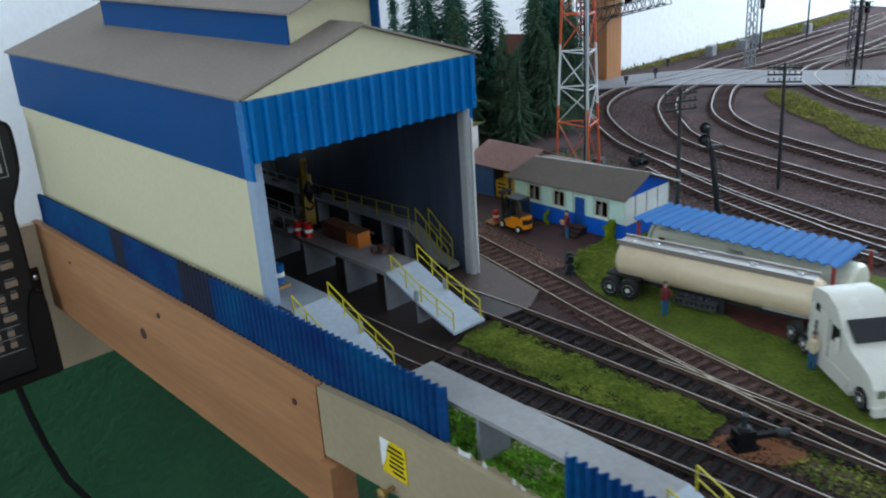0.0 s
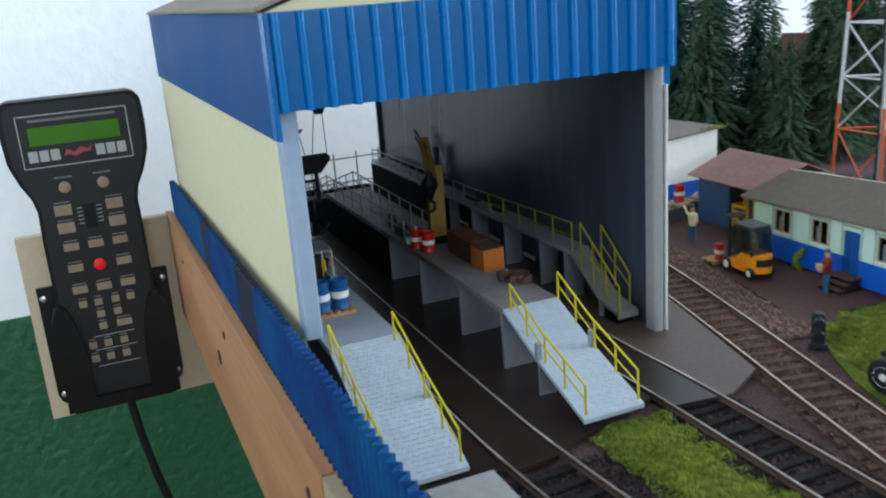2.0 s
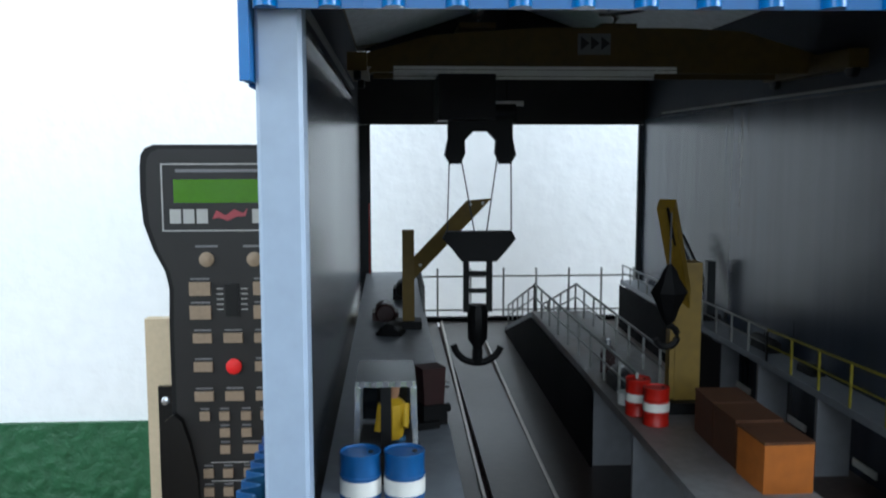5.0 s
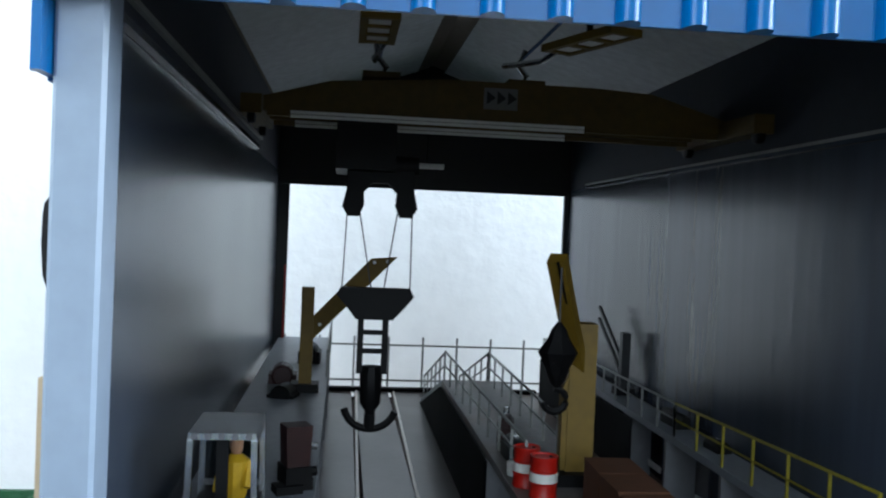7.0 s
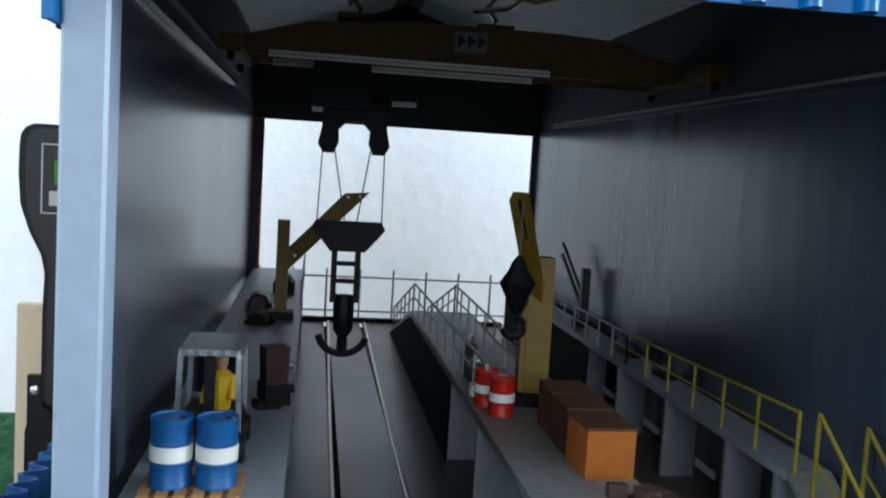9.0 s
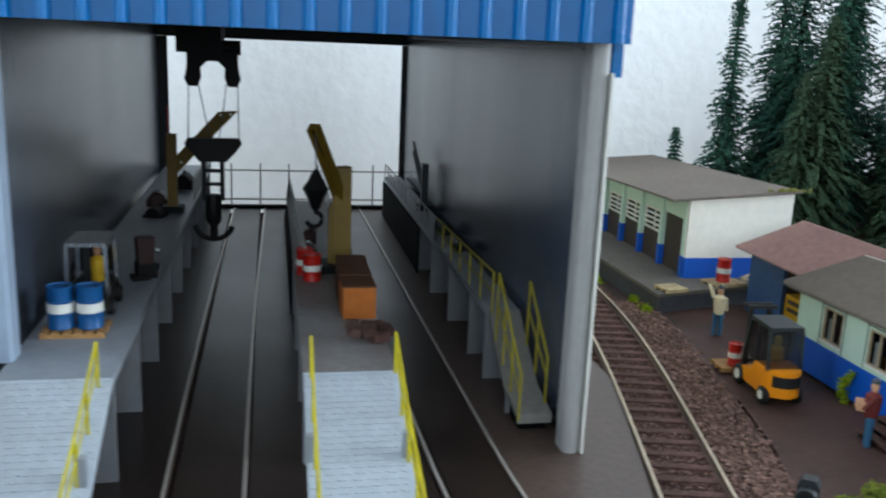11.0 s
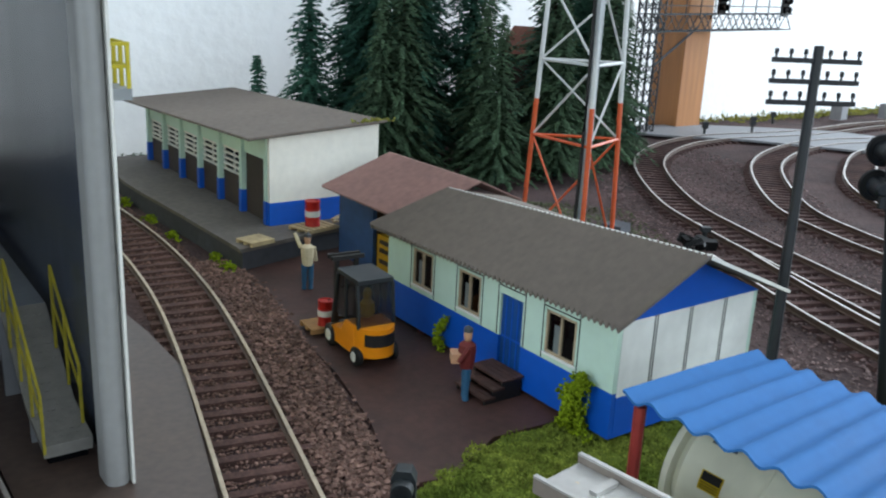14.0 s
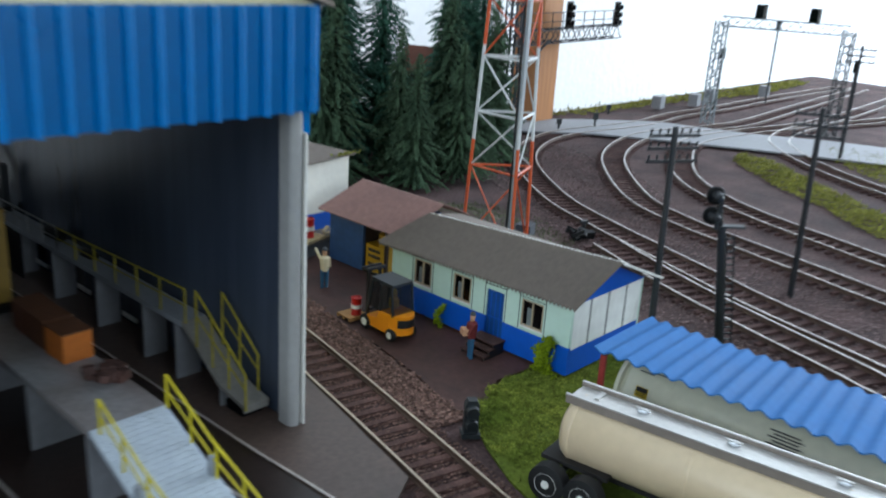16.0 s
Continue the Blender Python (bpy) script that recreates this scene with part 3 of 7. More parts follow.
def spline(pts, step):
    """A smooth curve through the points, sampled at even steps: (x, y) and its heading."""
    P = [Vector(p) for p in pts]
    P = [2 * P[0] - P[1]] + P + [2 * P[-1] - P[-2]]
    fine = []
    for i in range(1, len(P) - 2):
        for k in range(40):
            t = k / 40
            fine.append(0.5 * (2 * P[i] + (P[i + 1] - P[i - 1]) * t + (2 * P[i - 1] - 5 * P[i] + 4 * P[i + 1] - P[i + 2]) * t * t + (3 * P[i] - P[i - 1] - 3 * P[i + 1] + P[i + 2]) * t ** 3))
    fine.append(P[-2])
    out, run, nxt = [], 0.0, 0.0
    for a, b in zip(fine, fine[1:]):
        seg = (b - a).length
        while seg > 0 and nxt <= run + seg:
            out.append((a + (b - a) * ((nxt - run) / seg), math.atan2(b.y - a.y, b.x - a.x)))
            nxt += step
        run += seg
    return out


# ---- the room ----
def slab(name, x0, x1, y0, y1, z0, z1, m, label, category="wall"):
    return tagged(part(name, box(B(), x0, x1, y0, y1, z0, z1), m), label, category, kind="structure")


slab("wall_north", -1500, 2600, 770, 800, -76, 1550, M["wall"], "rough white-painted room wall behind the layout")
slab("wall_north_lower", -1500, 2600, 767, 800, -950, -76, M["green"], "dark green painted lower part of the room wall")
slab("floor", -1500, 2600, -2000, 800, -980, -950, M["floorboard"], "plain brown room floor", "floor")
# unseen ceiling, white so that its bounce reaches the wall behind the shed
slab("ceiling", -1500, 2600, -2000, 800, 1550, 1580, M["plaster"], "unseen room ceiling, plain white to bounce light down", "ceiling")


def window_wall(name, axis, a, lo, hi, w0, w1, z0, z1):
    """An unseen room wall across the given axis with one assumed window opening from w0 to w1 and z0 to z1."""
    b = B()
    for u0, u1, v0, v1 in ((lo, w0, -950, 1550), (w1, hi, -950, 1550), (w0, w1, -950, z0), (w0, w1, z1, 1550)):
        if axis == "y":
            box(b, u0, u1, a, a + 40, v0, v1)
        else:
            box(b, a, a + 40, u0, u1, v0, v1)
    tagged(part(name, b, M["room_wall"]), "unseen beige room wall with an assumed window opening", "wall", kind="structure")


# walls out of view; their middle tone holds back the bounced fill
window_wall("wall_south", "y", -2040, -1500, 2600, -700, 1500, 110, 1410)
window_wall("wall_east", "x", 2600, -2000, 800, -900, 600, 150, 1250)
window_wall("wall_west", "x", -1540, -2000, 800, -700, 600, 150, 1250)

tagged(part("wooden_column", bev(box(B(), 846, 874, 640, 671, -300, 700), 1.5), M["column"]), "brown varnished wooden column against the white wall", "column")

# ---- layout base and ground ----
base = thing("layout_base", 600, 200, -64, 0, "wooden layout frame with plywood and cream front boards", "table", kind="structure")
b = prism(B(), [(-409.5, -700), (1000, -700), (1000, 471), (-409.5, 471)], "z", 52, 62)
part("top_board", b, M["mdf"], base)
b = bev(prism(B(), [(98, 1), (468, 4), (468, 72), (98, 73)], "x", -414, -410), 0.8)
part("front_board", b, M["fascia"], base, "brown plywood front board with screw holes")
b = B()
for y, z, r in ((292, 35.5, 3.6), (263, 57, 1.8), (118, 56.5, 1.8), (402, 55, 1.2)):
    cyl(b, (-414.6, y, z), (-413.4, y, z), r, n=14)
part("screw_hole", b, M["scrap"], base, "dark sunken screw holes")
b = bev(prism(B(), [(-700, 38), (40, 40), (96.6, 36), (96.6, 73), (40, 78), (-700, 79)], "x", -414, -410), 0.6)
part("front_board_cream", b, M["fascia2"], base, "cream painted front board")
b = bev(box(B(), -418, -404, 88, 97.6, -180, 34), 1)
part("leg", b, M["fascia"], base)


def rough_sheet(x0, x1, y0, y1, z, step, amp, hole=None):
    bm = B()
    nx, ny = int((x1 - x0) / step) + 1, int((y1 - y0) / step) + 1
    rows = []
    for j in range(ny + 1):
        row = []
        for i in range(nx + 1):
            x, y = x0 + (x1 - x0) * i / nx, y0 + (y1 - y0) * j / ny
            h = z + amp * noise.noise((x * 0.05, y * 0.05, 0)) + 0.5 * amp * noise.noise((x * 0.3, y * 0.3, 4))
            if hole:
                h += hole(x, y)
            row.append(bm.verts.new((x, y, h)))
        rows.append(row)
    for r, s in zip(rows, rows[1:]):
        for i in range(nx):
            bm.faces.new((r[i], r[i + 1], s[i + 1], s[i]))
    return bm


def bank(x, y):
    """The ground rises to a low mound round the mast and falls away at the layout's front edge."""
    d = math.hypot((x - 525) / 60, (y - 455) / 75)
    h = 11 * max(0, 1 - d * d)
    if x < 236:
        h -= 2
    return h


tagged(part("ground", rough_sheet(190, 1600, -500, 671, -0.4, 8, 0.45, bank), M["ground"]), "dark brown ballast-covered layout ground", "ground", kind="structure")


def plate(name, pts, z, m, label, category="pavement", thick=1.5):
    return tagged(part(name, prism(B(), pts, "z", z - thick, z), m), label, category, kind="structure")


plate("pavement", [(382, 318), (392, 345), (398, 372), (404, 420), (409, 462), (455, 475), (500, 470), (500, 330), (436, 322), (412, 324), (394, 315)], 0.9, M["yard"], "dark brown oily yard surface in front of the office")
plate("road", [(790, 628), (803, 612), (849, 575), (882, 526), (920, 458), (950, 398), (985, 320), (1070, 330), (1031, 432), (991, 494), (964, 576), (912, 617), (860, 648), (820, 655)], 2.9, M["concrete"], "pale grey concrete level crossing road", "road")
plate("shed_floor", [(205, 289), (236.2, 284), (236.4, 676), (200, 676)], 2.5, M["bay_floor"], "dark grey-brown concrete shed floor strip", "floor")
plate("shed_floor_bay", [(238.6, 282), (253.6, 283.5), (253.6, 676), (238.6, 676)], 2.7, M["bay_floor"], "dark grey-brown floor between the rails", "floor")
plate("shed_floor_middle", [(255.6, 285), (268, 291), (290, 297), (298.2, 300), (296.0, 400), (293.0, 676), (256.2, 676), (254.6, 480)], 2.7, M["bay_floor"], "dark grey-brown floor between the two bays", "floor")
plate("shed_floor_bay_two", [(301.0, 291), (316.4, 289), (313.8, 400), (310.4, 676), (295.0, 676), (298.0, 400)], 2.7, M["bay_floor"], "dark grey-brown floor between the rails", "floor")
plate("shed_floor_side", [(318.0, 289), (322, 288.5), (341, 299), (350.5, 336), (364, 391), (364, 418), (362, 450), (352, 520), (346, 676), (312.2, 676), (315.6, 400)], 2.5, M["shed_floor"], "grey-brown concrete apron beside the shed", "floor")


# ---- track ----
def rail_sweep(bm, path, off, z0, h=2.1, head=0.95, foot=1.7):
    prof = [(-foot / 2, 0), (foot / 2, 0), (foot / 2, 0.25), (0.22, 0.45), (0.22, h - 0.7), (head / 2, h - 0.55), (head / 2, h - 0.06), (head / 2 - 0.1, h), (-head / 2 + 0.1, h), (-head / 2, h - 0.06), (-head / 2, h - 0.55), (-0.22, h - 0.7), (-0.22, 0.45), (-foot / 2, 0.25)]
    rings = []
    for p, a in path:
        nx, ny = -math.sin(a), math.cos(a)
        rings.append([bm.verts.new((p.x + nx * (off + u), p.y + ny * (off + u), z0 + v)) for u, v in prof])
    n = len(prof)
    for s, t in zip(rings, rings[1:]):
        for i in range(n):
            f = bm.faces.new((s[i], s[(i + 1) % n], t[(i + 1) % n], t[i]))
            f.material_index = 0 if i in (6, 7, 8) else 1
    bm.faces.new(rings[0][::-1])
    bm.faces.new(rings[-1])
    return bm


TRACKS = dict(
    one=[(260, -150), (262, 60), (261.8, 115), (259.6, 162), (252.6, 222), (247, 282), (245.4, 340), (245.4, 480), (247.6, 676)],
    two=[(309, -150), (309, 100), (309, 280), (307, 340), (306.0, 400), (305, 480), (302.5, 676)],
    three=[(309.5, 20), (311, 80), (318, 130), (326, 176), (336, 229), (345, 270), (353, 303), (364, 350), (375, 400), (383, 445), (387.5, 490), (388.5, 530), (387, 580), (383, 640), (381, 668)],
)
YARD = [
    [(515, -150), (527, 100), (540, 200), (550, 240), (565, 292), (580, 330), (594, 365), (612, 410), (640, 465), (702, 538), (765, 578), (830, 592), (929, 580), (1022, 588), (1114, 585), (1275, 587), (1500, 580)],
    [(488, -150), (500, 120), (516, 212), (524, 237), (538, 280), (556, 330), (585, 392)],
    [(598, -150), (600, 100), (610, 190), (622, 255), (632, 290), (645, 338), (660, 385), (688, 433), (764, 500), (833, 534), (900, 545), (968, 532), (1051, 524), (1197, 536), (1500, 560)],
    [(650, -150), (655, 100), (665, 200), (682, 270), (692, 300), (708, 347), (730, 392), (765, 435), (820, 472), (900, 505), (1000, 500), (1150, 480), (1500, 500)],
    [(800, -150), (810, 120), (825, 220), (845, 290), (870, 345), (900, 390), (950, 440), (1000, 467), (1090, 475), (1250, 440), (1500, 420)],
]


def tie_mesh(name, length, width, m):
    bm = box(B(), -width / 2, width / 2, -length / 2, length / 2, -0.9, 1.1)
    bev(bm, 0.15)
    ob = part(name, bm, m)
    me = ob.data
    bpy.data.objects.remove(ob)
    return me


TIE, TIE_DARK = tie_mesh("tie", 25, 2.35, M["tie"]), tie_mesh("tie", 26, 2.9, M["tie_dark"])


def lay(name, pts, label, tie_me, step, rail_m, tie_from=-1e9, tie_to=1e9):
    tr = thing(name, pts[0][0], pts[0][1], 0, 0, label, "railway track", "tracks", kind="structure")
    ox, oy = pts[0]
    path = [(p - Vector((ox, oy)), a) for p, a in spline(pts, 4)]
    cut = [i for i, (p, a) in enumerate(path) if p.y + oy > tie_to + 8] or [len(path)]
    for off in (8.75, -8.75):
        part("rail", rail_sweep(B(), path[:cut[0] + 1], off, 1.05), [rail_m, M["rail_side"]], tr)
        if cut[0] < len(path):
            part("rail", rail_sweep(B(), path[cut[0]:], off, 1.05), [M["rail_bright"], M["rail_side"]], tr, "worn bright steel rail")
    for p, a in spline(pts, step):
        if tie_from < p.y < tie_to:
            t = new("tie", tie_me)
            t.parent = tr
            t.matrix_basis = pose((p.x - ox) * MM, (p.y - oy) * MM, random.uniform(-0.15, 0.1) * MM, 0, 0, math.degrees(a) + random.uniform(-1.5, 1.5))
    return tr


lay("track_1", TRACKS["one"], "straight model track with dark ties leading into the shed", TIE_DARK, 7.4, M["rail_dark"], 20, 281)
T2 = lay("track_2", TRACKS["two"], "model track with dark ties leading into the second shed bay", TIE_DARK, 7.4, M["rail_dark"], 20, 292)
T3 = lay("track_3", TRACKS["three"], "curved model track with brown ties passing the shed", TIE, 7.0, M["rail"], 120)


def check_rails(tr, pts, y0, y1, off):
    """A short check rail beside a running rail, as a part of the track."""
    ox, oy = pts[0]
    path = [(p - Vector((ox, oy)), a) for p, a in spline(pts, 4) if y0 < p.y < y1]
    part("check_rail", rail_sweep(B(), path, off, 1.05, 1.95, 0.7), [M["rail"], M["rail_side"]], tr)


check_rails(T3, TRACKS["three"], 150, 226, 6.9)
check_rails(T3, TRACKS["three"], 168, 222, -6.9)
check_rails(T2, TRACKS["two"], 120, 205, -6.9)


def yard_track(i, pts):
    tr = thing("track_" + str(i + 4), pts[0][0], pts[0][1], 0, 0, "curved yard track with brown rails and ties", "railway track", "tracks", kind="structure")
    ox, oy = pts[0]
    path = [(p - Vector((ox, oy)), a) for p, a in spline(pts, 7)]
    for off in (8.75, -8.75):
        part("rail", rail_sweep(B(), path, off, 1.25, 2.3, 1.1), [M["rail_yard"], M["rail_side"]], tr)
    bm = B()
    for p, a in spline(pts, 7.2):
        if p.x < 1300:
            obox(bm, (p.x - ox, p.y - oy, 0.15), (2.8, 26, 1.8), Matrix.Rotation(a, 3, "Z"))
    part("ties", bm, M["tie_yard"], tr, kind="stuff")


for i, pts in enumerate(YARD):
    yard_track(i, pts)


# ---- the locomotive shed ----
shed = thing("locomotive_shed", 266, 345, 0, 0, "cream and blue model locomotive shed with brown gabled roof", "shed")


def skew(bm):
    """The front of the shed stands a little askew: its west side is set farther back."""
    for v in bm.verts:
        v.co.y += 2.3 - 0.028 * v.co.x
    return bm


# left wall: cream card with a blue band, grey lining inside, darkened above the crane runway to paint in the shade
b = prism(B(), [(-68.1, 7.0), (-67.3, 7.0), (-67.9, 314.5), (-70.0, 314.5)], "z", 24, 133)
part("wall_left", b, M["cream"], shed, "cream card side wall")
b = B()
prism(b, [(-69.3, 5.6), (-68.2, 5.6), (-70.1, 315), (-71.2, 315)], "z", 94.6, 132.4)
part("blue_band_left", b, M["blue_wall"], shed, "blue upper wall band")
part("lining_left", box(B(), -67.2, -66.2, 8, 312, 2.3, 104.5), M["shed_grey"], shed, "grey painted inner wall")
part("upper_lining_left", box(B(), -67.2, -66.8, 8, 312, 104.6, 132), M["shaded_card"], shed, "upper lining above the runway, shade put into its dark colour")
part("wall_right", box(B(), 70.2, 71.5, 3.5, 314.5, 0, 133), M["cream"], shed)
b = B()
prism(b, [(71.6, 1.5), (72.6, 1.5), (72.6, 315), (71.6, 315)], "z", 94.6, 132.4)
part("blue_band_right", b, M["blue_sheet"], shed, "blue ribbed upper wall band")
part("lining_right", box(B(), 69.0, 70.1, 4.5, 312, 2.3, 101.5), M["shed_grey"], shed, "grey painted inner wall")
part("upper_lining_right", box(B(), 69.5, 70.1, 4.5, 312, 101.6, 132), M["shaded_card"], shed, "upper lining above the runway, shade put into its dark colour")
# door posts
b = prism(B(), [(-68.2, -0.2), (-67.7, -0.7), (-62.9, -0.7), (-62.4, -0.2), (-62.4, 5.6), (-68.2, 5.6)], "z", 28.6, 105)
part("door_post_left", skew(bev(b, 0.4, 2)), M["post_grey"], shed, "pale blue-grey square door post")
arc = [(68.6 + 2.3 * math.cos(math.radians(a)), 0.4 + 2.3 * math.sin(math.radians(a))) for a in range(180, 361, 15)]
b = prism(B(), [(66.3, 4.4), *arc, (70.9, 4.4)], "z", 2.3, 104)
part("door_post_right", skew(b), M["post_right"], shed, "pale grey rounded door post")
b = prism(B(), [(70.9, -2.2), (71.4, -2.2), (71.4, 4.4), (70.9, 4.4)], "z", 2.3, 97)
part("corner_strip", skew(b), M["white"], shed, "off-white corner strip")
# corrugated apron over the opening
rib = [(-67.9, -3.2)]
for k in range(19):
    c, w = -66.3 + 7.62 * k, 1.4
    rib += [(c - w * math.cos(q), -3.2 - 2.5 * math.sin(q)) for q in [math.pi * i / 8 for i in range(9)]]
rib.append((74.2, -3.2))
b = prism(B(), rib + [(u, -2.4) for u, v in rib[::-1]], "z", 103.6, 132.8)
part("apron", skew(b), M["blue_sheet"], shed, "bright blue corrugated apron above the opening")
b = box(B(), -69.4, -68.3, -4.0, 4.0, 95, 132.8)
box(b, -69.7, -69.4, -3.2, -2.2, 95, 132.8)
part("apron_return", skew(b), M["blue_sheet"], shed, "blue sheet folded round the front corner")
part("apron_return", skew(box(B(), 71.8, 74.2, 0.6, 6.5, 96, 132.8)), M["blue_sheet"], shed, "blue sheet folded round the front corner")
b = prism(B(), [(-69, 132.9), (73.6, 132.9), (1.3, 156.8)], "y", -2.4, -0.6)
part("gable_front", skew(b), M["cream"], shed, "cream front gable")
b = prism(B(), [(-69, 132.9), (73.6, 132.9), (1.3, 156.8)], "y", 312.6, 314.4)
part("gable_back", b, M["dark_frame"], shed)
b = prism(B(), [(-71.6, 132.4), (1.3, 157.0), (1.3, 158.2), (-71.6, 133.6)], "y", -4.2, 318)
for v in b.verts:
    v.co.z += (150 - v.co.y) * 0.0065
part("roof_left", skew(b), M["shed_roof"], shed, "grey-brown card roof slope")
b = prism(B(), [(77, 132.6), (1.4, 157.0), (1.4, 158.2), (77, 133.8)], "y", -6.0, 318)
part("roof_right", skew(b), M["shed_roof"], shed, "grey-brown card roof slope")
for nm, pts in (("ceiling_left", [(-66.5, 133.6), (-5, 153.8), (-5, 153.4), (-66.5, 133.2)]), ("ceiling_right", [(70, 132.4), (7.6, 153.8), (7.6, 153.4), (70, 132.0)])):
    part(nm, prism(B(), pts, "y", 6, 312), M["ceiling_card"], shed, "grey card roof lining")
# roof monitor
b = B()
box(b, -25.4, -24.2, 26, 250, 146, 167)
box(b, 27.8, 29, 20, 250, 146, 167)
part("monitor_side", b, M["blue_wall"], shed, "blue sides of the roof monitor")
b = prism(B(), [(-24.1, 147), (27.7, 147), (27.7, 167), (1, 177), (-24.1, 167)], "y", 26.4, 28.4)
part("monitor_gable", b, M["cream"], shed)
b = prism(B(), [(-31, 165.6), (1, 177.3), (33, 165.6), (33, 166.8), (1, 178.6), (-31, 166.8)], "y", 14, 256)
part("monitor_roof", b, M["shed_roof"], shed)
# rear frame and lintel
b = B()
box(b, -67.8, 70.1, 312.2, 314.4, 99, 132)
box(b, -67.8, -61.4, 312.2, 314.4, 2.9, 98.9)
box(b, 67.0, 70.1, 312.2, 314.4, 2.9, 98.9)
part("rear_frame", b, M["dark_frame"], shed, "near-black rear door frame")
part("rear_jamb_strip", box(B(), -62.4, -61.6, 311.2, 312.1, 20, 62), M["red"], shed, "thin red strip on the rear jamb")

part("threshold", box(B(), -63, 60, 323, 328, 2.2, 4.2), M["black_board"], shed, "black threshold across the rear of the bays")

# ---- corrugated fence along the front edge ----
def fence(name, y0, y1, z0, top0, top1, panels, label):
    f = thing(name, 192, y0, z0, 0, label, "fence", "front fences")
    n = len(panels)
    for i, m in enumerate(panels):
        a, c = (y1 - y0) * i / n, (y1 - y0) * (i + 1) / n
        k = max(2, round((c - a) / 4.6))
        b = B()
        pts = [(a + (c - a) * j / (k * 8), 1.5 * math.cos(2 * math.pi * j / 8)) for j in range(k * 8 + 1)]
        lo = [[b.verts.new((v + o, u, 0)) for u, v in pts] for o in (-0.25, 0.25)]
        hi = [[b.verts.new((v + o, u, top0 + (top1 - top0) * u / (y1 - y0) - z0)) for u, v in pts] for o in (-0.25, 0.25)]
        for j in range(len(pts) - 1):
            b.faces.new((lo[0][j], lo[0][j + 1], hi[0][j + 1], hi[0][j]))
            b.faces.new((lo[1][j], lo[1][j + 1], hi[1][j + 1], hi[1][j]))
            b.faces.new((hi[0][j], hi[0][j + 1], hi[1][j + 1], hi[1][j]))
        part("panel", b, M[m], f)
    return f


fence("corrugated_fence", 215, 658, 8, 37.3, 29.5, ["navy_fence" if i in (10, 11, 16) else "blue_fence" for i in range(24)], "blue corrugated metal fence with faded navy panels along the layout edge")
fence("corrugated_fence", -60, 155, 8, 35.5, 35.5, ["blue_fence", "blue_fence", "navy_fence", "blue_fence", "blue_fence", "blue_fence"], "blue corrugated metal fence beside the raised platform")


# ---- platforms in the shed ----
def platform(name, x0, x1, y0, y1, z, legs, label, leg_w=None, rampy=(), top="deck", slope="ramp"):
    p = thing(name, x0, y0, 2.2, 0, label, "platform", "shed platforms")
    w = x1 - x0
    b = bev(box(B(), 0, w, 0, y1 - y0, z - 4.2, z - 2.2), 0.25)
    part("deck", b, M[top], p)
    for y in legs:
        lw = leg_w or w
        b = prism(B(), [(w - lw, 0), (w - 0.4, 0), (w - 0.4, z - 4.3), (w - lw - (2 if leg_w else 0), z - 4.3)], "y", y - y0 - 0.7, y - y0 + 0.7)
        part("support", b, M["deck_leg"], p)
    if rampy:
        # ramp in two slopes: (y, z) down from the deck
        prof = [(y0, z)] + list(rampy)
        pts = [(y - y0, v - 2.2) for y, v in prof]
        b = prism(B(), pts + [(u, v - 1.4) for u, v in pts[::-1]], "x", 0, w)
        r = part("ramp", b, M[slope], p, "checkered grey ramp in two slopes")
        # raised checker plate pattern
        b = B()
        for (ya, za), (yb, zb) in zip(pts, pts[1:]):
            n = int(abs(yb - ya) / 1.6)
            for i in range(n):
                t = (i + 0.5) / n
                for k in range(int(w / 1.6)):
                    x = 0.8 + 1.6 * k + (0.8 if i % 2 else 0)
                    if x < w - 0.6:
                        y, zz = ya + (yb - ya) * t, za + (zb - za) * t + 0.02
                        ang = 0.8 if (i + k) % 2 else -0.8
                        obox(b, (x, y, zz), (1.1, 0.40, 0.15), Matrix.Rotation(ang, 3, "Z"))
        part("checker_plate", b, M[slope], r, kind="stuff")
        for i, (yy, zz) in enumerate(pts[1:-1]):
            part("support", box(B(), 0.4, w - 0.4, yy - 0.5, yy + 0.5, 0, zz - 1.4), M["deck_leg"], p)
    return p


def handrail(parent, m, x, pts, h=10, step=12.5, r=0.28, h1=None, x1=None, drop=0.0):
    """A handrail over points (y, z): top bar, middle bar and posts, each a mesh.
    Its height runs from h to h1, its place across from x to x1; drop lengthens the posts below."""
    h1, x1 = h1 or h, x1 or x
    ya, yb = pts[0][0], pts[-1][0]
    u = lambda y: (y - ya) / (yb - ya)
    tall = lambda y: h + (h1 - h) * u(y)
    top = [(x + (x1 - x) * u(y), y, z + tall(y)) for y, z in pts]
    b = B()
    for a, c in zip(top, top[1:]):
        bar(b, a, c, r * 2, r * 2)
    part("top_rail", b, m, parent)
    b = B()
    for a, c in zip(top, top[1:]):
        bar(b, (a[0], a[1], a[2] - tall(a[1]) * 0.48), (c[0], c[1], c[2] - tall(c[1]) * 0.48), r * 1.5, r * 1.5)
    part("middle_rail", b, m, parent)
    L = sum(math.dist(a, c) for a, c in zip(top, top[1:]))
    n = max(1, round(L / step))
    for i in range(n + 1):
        d = L * i / n
        for a, c in zip(top, top[1:]):
            s = math.dist(a, c)
            if d <= s + 1e-6:
                q = Vector(a).lerp(Vector(c), d / s)
                part("post", bar(B(), (q.x, q.y, q.z - tall(q.y) - drop), (q.x, q.y, q.z + 0.2), r * 2.1, r * 2.1), m, parent)
                break
            d -= s


